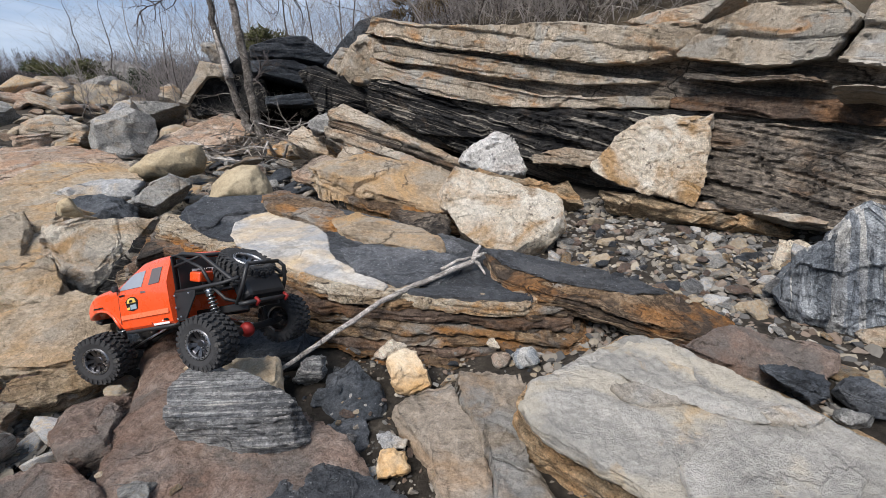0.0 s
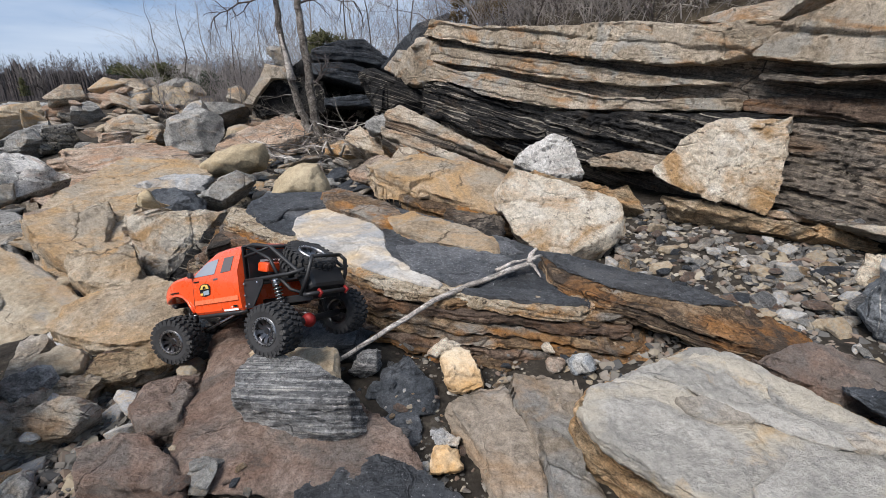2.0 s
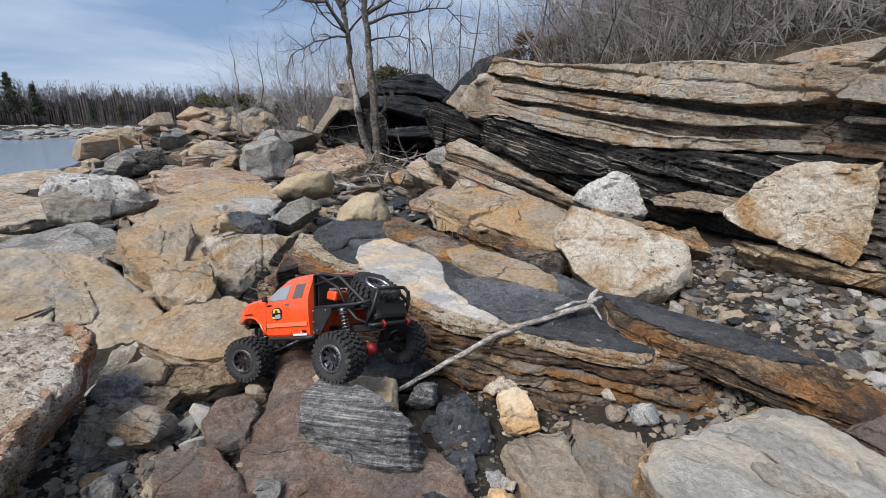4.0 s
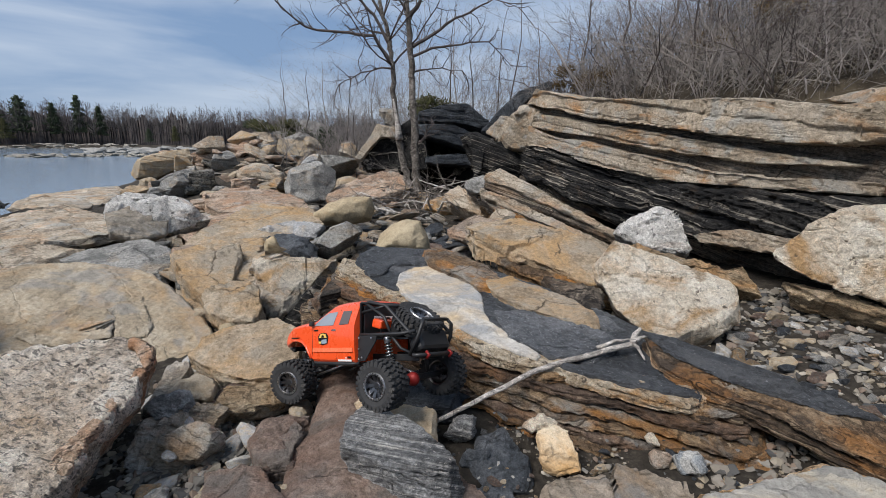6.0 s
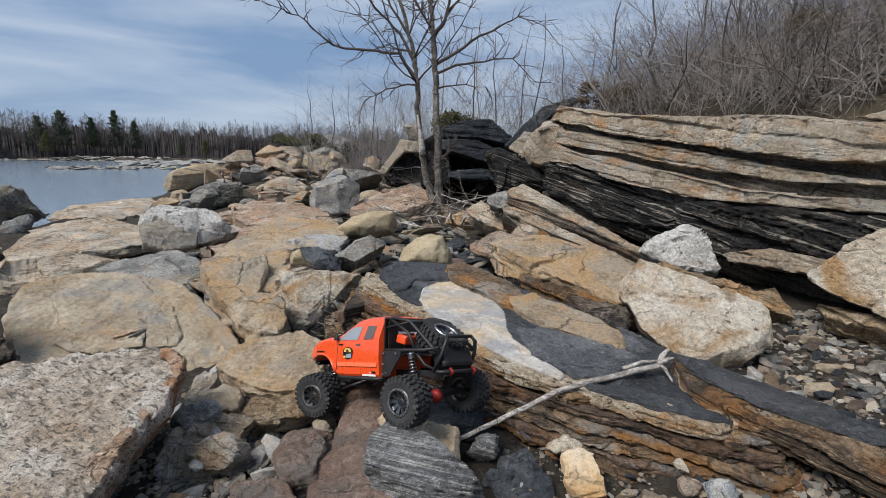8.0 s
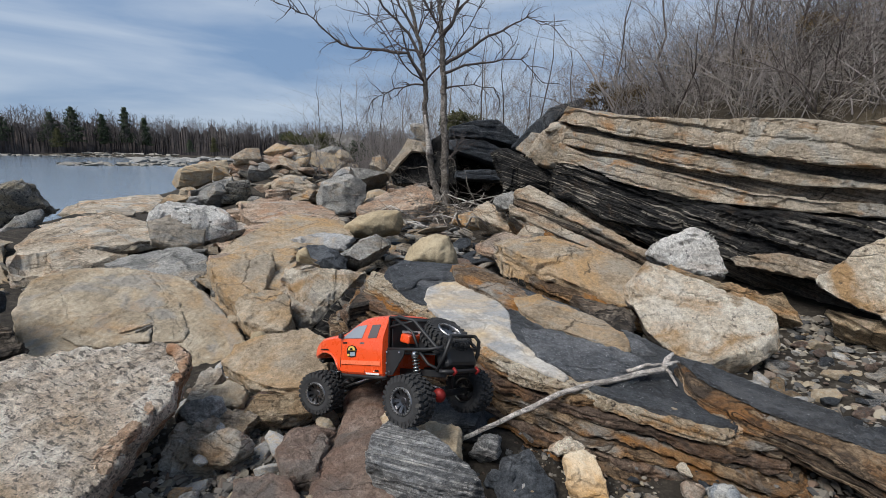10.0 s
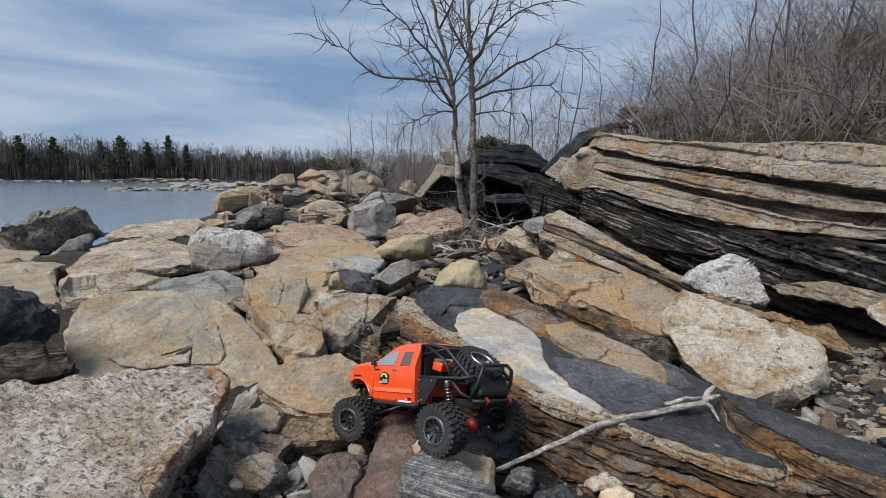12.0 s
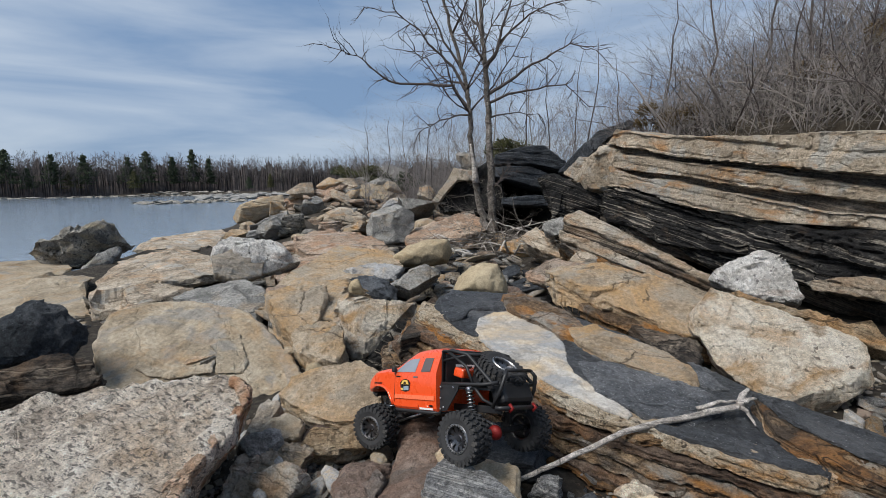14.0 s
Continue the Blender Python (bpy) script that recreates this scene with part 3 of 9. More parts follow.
def tube_mesh(path, radii, sides=7):
    """Rings along a line of points; returns verts and faces."""
    verts, faces = [], []
    pts = [Vector(p) for p in path]
    side = None
    for k, p in enumerate(pts):
        d = (pts[min(k + 1, len(pts) - 1)] - pts[max(k - 1, 0)]).normalized()
        if side is None:
            side = d.orthogonal().normalized()
        side = (side - d * side.dot(d)).normalized()
        up2 = d.cross(side)
        for j in range(sides):
            a = 2 * math.pi * j / sides
            verts.append(p + (side * math.cos(a) + up2 * math.sin(a)) * radii[k])
    for k in range(len(pts) - 1):
        for j in range(sides):
            a, b = k * sides + j, k * sides + (j + 1) % sides
            faces.append((a, b, b + sides, a + sides))
    faces.append(tuple(range(sides))[::-1])
    faces.append(tuple(range((len(pts) - 1) * sides, len(pts) * sides)))
    return verts, faces


class Heap:
    """Gathers many small pieces into one mesh."""

    def __init__(self):
        self.v, self.f = [], []

    def add(self, verts, faces):
        n = len(self.v)
        self.v.extend(verts)
        self.f.extend(tuple(i + n for i in f) for f in faces)

    def done(self, name, material, parent=None, label="", shade=True):
        return mesh_object(name, self.v, self.f, material, parent, label, shade)


# ---- ground, lake, far shore ----
CLIFF_AT, CLIFF_OUT, CLIFF_ALONG = (0.5, 2.6), (-0.766, -0.643), (0.643, -0.766)
WATER = -0.10


def ground_height(x, y):
    cx, cy = x - CLIFF_AT[0], y - CLIFF_AT[1]
    out = cx * CLIFF_OUT[0] + cy * CLIFF_OUT[1]
    along = cx * CLIFF_ALONG[0] + cy * CLIFF_ALONG[1]
    far = np.hypot(x, y)
    h = 0.15 * smooth(1 - out / 1.5)
    ridge = smooth((along + 4.2) / 1.6)
    back = np.maximum(-out - 0.35, 0)
    hill = 0.78 * smooth(back / 0.25) + 0.34 * np.minimum(back, 4.5) + 0.05 * np.clip(back - 4.5, 0, 30)
    h = h + hill * (0.25 + 0.75 * ridge)
    bearing = np.degrees(np.arctan2(-x, y))
    shore = np.interp(bearing, [-180, 0, 44, 47, 49, 51.5, 56, 62, 70, 100, 150, 180], [999, 999, 999, 90, 24, 10.5, 8.2, 6.6, 5.0, 3.6, 6, 999])
    rise = 0.62 * np.exp(-(((bearing - 37.5) / 7.0) ** 2 + ((far - 10.0) / 2.6) ** 2)) + 0.25 * np.exp(-(((bearing - 42) / 7.0) ** 2 + ((far - 7.5) / 2.0) ** 2))
    h = h + rise
    wet = smooth((far - shore + 0.5) / (0.8 + 0.06 * far))
    land = h + 0.012 * np.clip(far - 8, 0, 60) * smooth((50 - bearing) / 20)
    lake = land * (1 - wet) + (-0.9) * wet
    over = smooth((far - 118 - 6 * np.sin(bearing * 0.21)) / 8) * smooth((bearing - 20) / 20)
    return lake * (1 - over) + (0.6 + 0.02 * np.clip(far - 125, 0, 100)) * over


def build_ground():
    spokes, rings = 330, 150
    radii = 0.12 * (900 / 0.12) ** (np.arange(rings) / (rings - 1))
    ang = np.arange(spokes) * 2 * math.pi / spokes
    x, y = np.outer(radii, np.sin(ang)).ravel(), np.outer(radii, np.cos(ang)).ravel() + 0.0
    z = ground_height(x, y)
    r = np.hypot(x, y)
    p = np.stack([x, y, z], -1)
    z = z - 0.02 + 0.012 * fbm(p * 6, 3, 4) * (r < 12) + 0.05 * fbm(p * 0.7, 8, 3) * np.clip(r / 6, 0, 1)
    verts = [(0.0, 0.0, -0.02)] + list(zip(x.tolist(), y.tolist(), z.tolist()))
    faces = [(0, 1 + (j + 1) % spokes, 1 + j) for j in range(spokes)]
    for k in range(rings - 1):
        for j in range(spokes):
            a, b = 1 + k * spokes + j, 1 + k * spokes + (j + 1) % spokes
            faces.append((a, b, b + spokes, a + spokes))
    g = mesh_object("ground", verts, faces, M["ground"])
    tagged(g, "dark gritty soil and dead grass between the rocks", "ground", kind="structure")


def ground_mat():
    m, nt, b = mat_base("soil_and_dead_grass", 0.95, 0.15)
    tc = nt.nodes.new("ShaderNodeTexCoord")
    co = tc.outputs["Object"]
    near = ramp(nt, noise_at(nt, co, 24, 8, 0.7), [(0.35, (0.024, 0.021, 0.018)), (0.55, (0.055, 0.047, 0.038)), (0.72, (0.12, 0.105, 0.085))])
    grass = ramp(nt, noise_at(nt, co, 1.4, 8, 0.7, 0.5), [(0.35, (0.030, 0.026, 0.020)), (0.5, (0.062, 0.050, 0.036)), (0.65, (0.115, 0.094, 0.064))])
    sep = nt.nodes.new("ShaderNodeSeparateXYZ")
    nt.links.new(co, sep.inputs[0])
    hi = ramp(nt, math_node(nt, "MULTIPLY", sep.outputs[2], 0.5), [(0.2, 0.0), (0.45, 1.0)])
    nt.links.new(blend(nt, hi, near, grass), b.inputs["Base Color"])
    bp = node(nt, "ShaderNodeBump", Strength=1.0, Distance=0.02)
    nt.links.new(noise_at(nt, co, 60, 8, 0.75), bp.inputs["Height"])
    nt.links.new(bp.outputs[0], b.inputs["Normal"])
    return m


def water_mat():
    m, nt, b = mat_base("lake_water", 0.08, 0.5)
    tc = nt.nodes.new("ShaderNodeTexCoord")
    b.inputs["Base Color"].default_value = (0.20, 0.25, 0.31, 1)
    w = noise_at(nt, tc.outputs["Object"], 2.2, 5, 0.6, 0.4, stretch=(1.0, 2.6, 1))
    w2 = noise_at(nt, tc.outputs["Object"], 14, 3, 0.5, 0.2, stretch=(1.0, 1.8, 1))
    bp = node(nt, "ShaderNodeBump", Strength=0.5, Distance=0.05)
    nt.links.new(math_node(nt, "ADD", w, math_node(nt, "MULTIPLY", w2, 0.25)), bp.inputs["Height"])
    nt.links.new(bp.outputs[0], b.inputs["Normal"])
    return m


M["ground"], M["water"] = ground_mat(), water_mat()
build_ground()
lake = mesh_object("lake_water", [(-260, -140, WATER), (20, -140, WATER), (20, 200, WATER), (-260, 200, WATER)], [(0, 1, 2, 3)], M["water"])
tagged(lake, "grey-blue rippled lake water", "water", kind="structure")

# ---- rocks ----
ledge = thing("layered_ledge", (-0.15, 1.3, 0.0), "long tilted ledge of dark slate, white quartzite and rusty thin beds", "rock ledge")
stone("slate_top", (-0.238, 1.469, 0.159), (3.4, 4.0, 0.2), [(-0.58, -0.025), (-0.515, -0.07), (-0.44, -0.115), (-0.405, -0.1), (-0.31, -0.17), (-0.225, -0.24), (-0.145, -0.275), (-0.085, -0.315), (0.01, -0.345), (0.09, -0.36), (0.19, -0.37), (0.3, -0.395), (0.405, -0.405), (0.475, -0.41), (0.545, -0.415), (0.72, -0.37), (0.73, -0.23), (0.51, -0.145), (0.375, -0.09), (0.2, 0.085), (-0.06, 0.2), (-0.465, 0.415), (-0.72, 0.33), (-0.73, 0.21), (-0.7, 0.095)], 0.014, "slab_top", 0.0050, facets=0, chips=0, ledge=0.003, crack=0.004, lump=0.35, fine=0.3, form=LEDGE, parent=ledge, label="dark slate top of the ledge", seed=2)
stone("slate_flake", (-0.101, 1.229, 0.143), (3.4, 4.0, 0.2), [(-0.136, -0.074), (-0.024, -0.131), (0.088, -0.119), (0.159, -0.025), (0.145, 0.057), (0.059, 0.118), (-0.115, 0.149), (-0.22, 0.088)], 0.02, "slate_bright", 0.004, facets=0, chips=0, lump=0.6, fine=0.45, form=LEDGE, parent=ledge, label="thin glittering slate flake", seed=181)
stone("slate_flake", (-0.011, 1.385, 0.147), (3.4, 4.0, 0.2), [(-0.047, -0.031), (0.049, -0.066), (0.097, -0.043), (0.053, 0.017), (-0.031, 0.066), (-0.139, 0.072)], 0.02, "slate_bright", 0.004, facets=0, chips=0, lump=0.6, fine=0.45, form=LEDGE, parent=ledge, label="thin grey slate flake", seed=184)
stone("slate_flake", (0.071, 1.060, 0.120), (3.4, 4.0, 0.2), [(-0.112, -0.02), (-0.022, -0.026), (0.074, -0.031), (0.157, -0.018), (0.117, 0.016), (0.021, 0.039), (-0.085, 0.036), (-0.18, 0.01)], 0.02, "slab_top", 0.004, facets=0, chips=0, lump=0.6, fine=0.45, form=LEDGE, parent=ledge, label="long grey slate lip", seed=182)
stone("slate_flake", (-0.792, 1.605, 0.214), (3.4, 4.0, 0.2), [(-0.064, -0.111), (-0.007, -0.171), (0.032, -0.134), (0.02, -0.018), (0.142, 0.036), (0.115, 0.146), (0.025, 0.18), (-0.125, 0.144), (-0.13, 0.003)], 0.02, "slab_top", 0.004, facets=0, chips=0, lump=0.6, fine=0.45, form=LEDGE, parent=ledge, label="rough dark slate scale", seed=183)
stone("quartz_skin", (-0.428, 1.380, 0.1715), (3.4, 4.0, 0.2), [(-0.205, -0.05), (-0.105, -0.125), (-0.02, -0.19), (0.055, -0.225), (0.115, -0.26), (0.205, -0.29), (0.275, -0.31), (0.285, -0.285), (0.255, -0.26), (0.195, -0.21), (0.12, -0.145), (0.085, -0.075), (0.055, 0.04), (-0.01, 0.14), (-0.095, 0.24), (-0.175, 0.31), (-0.26, 0.22), (-0.285, 0.135), (-0.26, 0.035)], 0.022, "quartz_skin", 0.0040, facets=0, chips=0, ledge=0.002, crack=0.003, lump=0.2, fine=0.22, form=LEDGE, parent=ledge, label="smooth white quartzite skin", seed=3)
stone("rim_bed", (-0.372, 1.325, 0.156), (3.4, 4.0, 0.2), [(-0.59, 0.15), (-0.43, 0.045), (-0.305, -0.025), (-0.215, -0.07), (-0.135, -0.14), (-0.055, -0.19), (0.025, -0.23), (0.085, -0.27), (0.155, -0.29), (0.205, -0.285), (0.265, -0.27), (0.325, -0.29), (0.38, -0.305), (0.43, -0.315), (0.48, -0.325), (0.525, -0.325), (0.57, -0.32), (0.62, -0.275), (0.615, -0.25), (0.565, -0.23), (0.44, -0.225), (0.325, -0.19), (0.21, -0.175), (0.09, -0.14), (-0.03, -0.095), (-0.165, 0.005), (-0.32, 0.145), (-0.505, 0.25), (-0.63, 0.27)], 0.026, "rimrock", 0.0048, facets=0, chips=0, ledge=0.01, ledge_size=0.012, lump=1.5, crack=0.006, form=LEDGE, parent=ledge, label="knobbly cream and orange rim bed", seed=4)
stone("core_bed", (-0.252, 1.416, 0.118), (3.4, 4.0, 0.2), [(-0.60, 0.0), (-0.34, -0.10), (-0.19, -0.20), (-0.045, -0.29), (0.08, -0.31), (0.205, -0.32), (0.315, -0.34), (0.495, -0.35), (0.665, -0.32), (0.76, -0.145), (0.395, 0.005), (0.215, 0.145), (-0.43, 0.41), (-0.765, 0.145), (-0.68, -0.13)], 0.12, "shale_brown", 0.0080, facets=0, chips=0, ledge=0.006, ledge_size=0.012, lump=0.4, form=LEDGE, parent=ledge, label="dark inner beds", seed=5)
def ledge_beds():
    """Thin beds under the rim, each a ragged plate that steps out a little further towards the foot."""
    rim = np.array([(-0.99, 1.60), (-0.95, 1.47), (-0.80, 1.37), (-0.65, 1.295), (-0.51, 1.215), (-0.37, 1.095), (-0.24, 1.06), (-0.12, 1.045), (0.0, 1.05), (0.09, 1.03), (0.20, 1.02), (0.30, 1.05)])
    foot = np.array([(-1.13, 1.50), (-1.04, 1.31), (-0.82, 1.155), (-0.60, 1.06), (-0.45, 1.05), (-0.34, 1.01), (-0.23, 0.98), (-0.10, 0.935), (0.02, 0.925), (0.12, 0.955), (0.23, 0.905), (0.42, 0.87)])
    beds = [(0.010, "plate", "cream and orange thin bed", 0.004), (0.009, "strata", "striped orange-brown bed", -0.006), (0.022, "brown_bed", "thick red-brown bed", 0.004), (0.007, "shale_brown", "dark parting", -0.020), (0.010, "plate", "orange ragged bed", 0.012),
            (0.008, "strata", "brown thin bed", -0.010), (0.014, "plate", "rusty orange bed", 0.012), (0.007, "shale", "black parting", -0.026), (0.018, "brown_bed", "grey-brown bed", 0.008), (0.010, "plate", "tan-edged bed", 0.014), (0.012, "shale_brown", "dark lower bed", -0.016), (0.024, "strata", "brown foot bed", 0.006)]
    turn = pose(0, 0, 0, 3.4, 4.0, 0.2).to_3x3()
    total, down = sum(b[0] for b in beds), 0.018
    for k, (thick, mat, label, out) in enumerate(beds):
        share = (down - 0.018 + thick * 0.5) / total
        line = rim + (foot - rim) * share
        rng = random.Random(700 + k)
        fine = []
        for a, b, r, f in zip(line, line[1:], rim, foot):
            for step in (0.0, 0.34, 0.67):
                p = a + (b - a) * step
                away = (f - r) / np.linalg.norm(f - r)
                fine.append(p + away * (out + rng.uniform(-0.006, 0.006) + (0.018 if rng.random() < 0.10 else 0)))
        fine.append(line[-1])
        back = [(p[0] + 0.06, p[1] + 0.16) for p in line[::-2]]
        mid = np.mean(fine, 0)
        at = Vector((mid[0], mid[1], 0.159 - down))
        at.z += -(turn.col[2].x * (mid[0] + 0.238) + turn.col[2].y * (mid[1] - 1.469)) / turn.col[2].z
        flat = turn.inverted()
        ring = [tuple((flat @ Vector((p[0] - mid[0], p[1] - mid[1], -(turn.col[2].x * (p[0] - mid[0]) + turn.col[2].y * (p[1] - mid[1])) / turn.col[2].z)))[:2]) for p in fine + back]
        stone("thin_bed", at, (3.4, 4.0, 0.2), ring, thick + 0.004, mat, 0.0046, facets=0, chips=0, ledge=0.004, ledge_size=0.0055, lump=0.6, fine=0.7, crisp=24, form=LEDGE, parent=ledge, label=label, seed=60 + k)
        down += thick


ledge_beds()
stone("tail_bed", (0.425, 1.088, 0.103), (6.9, 5.6, 0.7), [(-0.285, 0.04), (-0.175, -0.035), (-0.055, -0.075), (0.06, -0.135), (0.18, -0.19), (0.3, -0.165), (0.275, -0.105), (0.175, 0.025), (-0.085, 0.1), (-0.3, 0.19)], 0.05, "strata", 0.0060, facets=0, chips=0, ledge=0.012, ledge_size=0.013, lump=0.6, form=LEDGE, parent=ledge, label="rusty tail beds of the ledge", seed=13)
stone("tail_bed", (0.363, 1.176, 0.129), (5.7, 5.7, 0.6), [(-0.185, 0), (-0.075, -0.07), (0.095, -0.11), (0.245, -0.105), (0.195, -0.055), (-0.005, 0.02), (-0.17, 0.11), (-0.245, 0.1)], 0.012, "slab_top", 0.0060, facets=0, chips=0, lump=0.3, form=LEDGE, parent=ledge, label="grey slate skin of the tail", seed=14)
stone("tail_lip", (0.331, 1.108, 0.114), (3.4, 4.0, 0.2), [(-0.06, -0.015), (0, -0.045), (0.065, -0.065), (0.095, 0.015), (0.01, 0.045), (-0.055, 0.065), (-0.095, 0.02)], 0.02, "plate", 0.0050, facets=0, chips=0, ledge=0.004, ledge_size=0.01, lump=0.8, form=LEDGE, parent=ledge, label="orange lip of the tail beds", seed=15)
stone("orange_plate", (-0.487, 1.620, 0.209), (5.7, 4.5, 0.5), [(-0.13, -0.018), (-0.023, -0.072), (0.082, -0.151), (0.153, -0.154), (0.163, -0.058), (0.107, 0.036), (-0.035, 0.152), (-0.179, 0.213), (-0.22, 0.142)], 0.045, "plate", 0.005, ledge=0.006, ledge_size=0.010, lump=0.9, facets=0, chips=0, form=LEDGE, group="plates", category="rock slab", label="thin orange-edged rock plate lying along the ledge", seed=16)
stone("orange_plate", (-0.164, 1.430, 0.171), (5.7, 4.5, 0.5), [(-0.16, -0.022), (-0.05, -0.078), (0.073, -0.107), (0.165, -0.117), (0.175, -0.052), (0.103, 0.05), (-0.014, 0.118), (-0.142, 0.172), (-0.226, 0.103)], 0.045, "gold", 0.005, ledge=0.006, ledge_size=0.010, lump=0.7, facets=0, chips=0, form=LEDGE, group="plates", category="rock slab", label="split buff plate with rusty edge beside the ledge", seed=17)
stone("buff_slab", (-0.239, 1.930, 0.267), (20.0, 3.0, 0.0), [(-0.24, -0.037), (-0.115, -0.113), (0.02, -0.173), (0.145, -0.2), (0.263, -0.185), (0.366, -0.05), (0.337, 0.028), (0.124, 0.137), (0.005, 0.17), (-0.132, 0.204), (-0.236, 0.171), (-0.31, 0.121), (-0.346, 0.04)], 0.05, "gold", 0.006, ledge=0.008, ledge_size=0.02, lump=0.5, facets=0, chips=6, crisp=24, form=LEDGE, category="rock slab", label="long buff slab with rusty streaks", seed=18)
stone("buff_slab", (-0.134, 1.760, 0.170), (16.0, 4.0, 0.0), [(-0.148, -0.01), (-0.034, -0.038), (0.094, -0.076), (0.232, -0.106), (0.234, -0.011), (0.09, 0.024), (-0.067, 0.062), (-0.215, 0.116), (-0.267, 0.069)], 0.06, "plate", 0.006, ledge=0.006, ledge_size=0.012, lump=0.9, facets=0, chips=0, form=LEDGE, category="rock slab", label="thin rusty bed under the long buff slab", seed=180)
stone("buff_slab", (-0.604, 2.501, 0.225), (14.0, -0.0, 0.0), [(-0.03, -0.145), (0.155, -0.15), (0.2, 0.01), (0.14, 0.15), (-0.125, 0.115), (-0.2, -0.07)], 0.08, "pink", 0.0109, category="rock slab", label="buff slab with a split end", seed=19)
stone("dark_plate", (-0.062, 1.560, 0.167), (12.0, 4.0, 0.0), [(-0.055, -0.03), (0.022, -0.092), (0.092, -0.112), (0.084, 0.075), (-0.024, 0.091), (-0.136, 0.095)], 0.07, "shale_brown", 0.006, ledge=0.008, ledge_size=0.012, lump=0.8, facets=0, chips=0, form=LEDGE, category="rock slab", label="dark brown bedded plate under the buff slab", seed=20)
stone("white_boulder", (0.246, 1.530, 0.196), (40.0, 0.0, -11.3), [(-0.242, -0.016), (-0.2, -0.076), (-0.143, -0.111), (-0.06, -0.117), (0.019, -0.126), (0.059, -0.124), (0.1, -0.082), (0.153, -0.062), (0.214, -0.02), (0.211, 0.025), (0.171, 0.104), (0.102, 0.122), (-0.069, 0.193), (-0.211, 0.219), (-0.25, 0.159)], 0.2, "pegmatite", 0.0045, bed=(20, 0, 10), cuts=(((0.85, -0.5, 0.1), 0.72), ((0.05, -0.75, -0.65), 0.84), ((-0.9, -0.3, -0.3), 0.9)), lump=0.25, fine=0.7, crack=0.002, facets=0, chips=6, crisp=30, form=((0.0, 0.975), (0.03, 1.0), (0.35, 1.0), (1.0, 0.9)), category="boulder", label="white pegmatite boulder with ochre stains on slate", seed=21)
stone("white_boulder", (0.782, 1.660, 0.354), (72.0, 0.0, -25.9), [(-0.188, -0.09), (-0.085, -0.11), (0.052, -0.141), (0.158, -0.157), (0.167, -0.093), (0.18, 0.025), (0.177, 0.131), (0.149, 0.152), (0.016, 0.148), (-0.094, 0.123), (-0.174, 0.044), (-0.204, 0.012), (-0.234, -0.054)], 0.24, "pegmatite", 0.0055, bed=(60, 10, 0), lean=(0.12, 0.2), cuts=(((0.9, -0.35, 0.0), 0.84), ((0.1, -0.5, 0.86), 0.86)), lump=0.5, crack=0.006, facets=0, chips=10, crisp=30, form=((0.0, 0.955), (0.05, 1.0), (0.4, 1.0), (1.0, 0.85)), category="boulder", label="tall white pegmatite boulder leaning by the cliff", seed=22)
stone("grey_boulder", (0.246, 2.196, 0.303), (60.0, -0.0, -9.0), [(-0.115, -0.045), (0.015, -0.08), (0.12, -0.1), (0.175, -0.075), (0.145, 0.01), (0.065, 0.095), (-0.015, 0.11), (-0.095, 0.065), (-0.17, -0.015)], 0.16, "mottled", 0.0094, bed=(0, 20, 0), lump=0.6, facets=3, chips=10, form=BLOCK, category="boulder", label="small pale grey boulder with a rusty side", seed=23)
stone("long_plank_slab", (0.887, 1.555, 0.182), (55.0, -0.0, -31.1), [(-0.325, 0), (-0.135, -0.025), (0.165, -0.06), (0.35, -0.06), (0.355, -0.02), (0.055, 0.015), (-0.34, 0.065), (-0.365, 0.035)], 0.12, "ochre", 0.0077, bed=(0, 10, 8), ledge=0.006, ledge_size=0.02, lump=0.4, facets=2, chips=12, form=BLOCK, category="rock slab", label="long rusty-edged plank of bedded rock", seed=24)
stone("long_plank_slab", (0.349, 1.870, 0.215), (55.0, -0.0, -12.0), [(-0.235, 0.025), (0.005, -0.035), (0.23, -0.08), (0.26, -0.03), (0.16, 0.005), (-0.07, 0.055), (-0.265, 0.075)], 0.1, "ochre", 0.0082, bed=(-5, 19, 14), ledge=0.006, ledge_size=0.02, lump=0.4, facets=2, chips=12, form=BLOCK, category="rock slab", label="buff plank of rock behind the white boulder", seed=25)
stone("blue_boulder", (0.910, 0.912, 0.206), (74.0, -0.0, -44.2), [(-0.075, -0.135), (-0.01, -0.14), (0.145, -0.09), (0.08, 0.13), (0.005, 0.15), (-0.055, 0.14), (-0.075, 0.095), (-0.13, 0.005), (-0.135, -0.1)], 0.3, "gneiss_blue", 0.0060, bed=(8, 82, -15), lump=0.7, form=BLOCK, category="boulder", label="blue-grey striped gneiss boulder", seed=26)
stone("white_block", (0.991, 1.208, 0.137), (60.0, -0.0, -39.7), [(-0.005, -0.065), (0.03, -0.04), (0.05, 0.03), (0.015, 0.065), (-0.04, 0.03), (-0.04, -0.04)], 0.08, "pegmatite", 0.0069, bed=(-6, 11, -4), form=BLOCK, category="stone", label="rough white block among the rubble", seed=27)
front_boulder = thing("front_boulder", (0.45, 0.62, 0.0), "large flat-topped grey-buff boulder with ochre bedded flanks", "boulder")
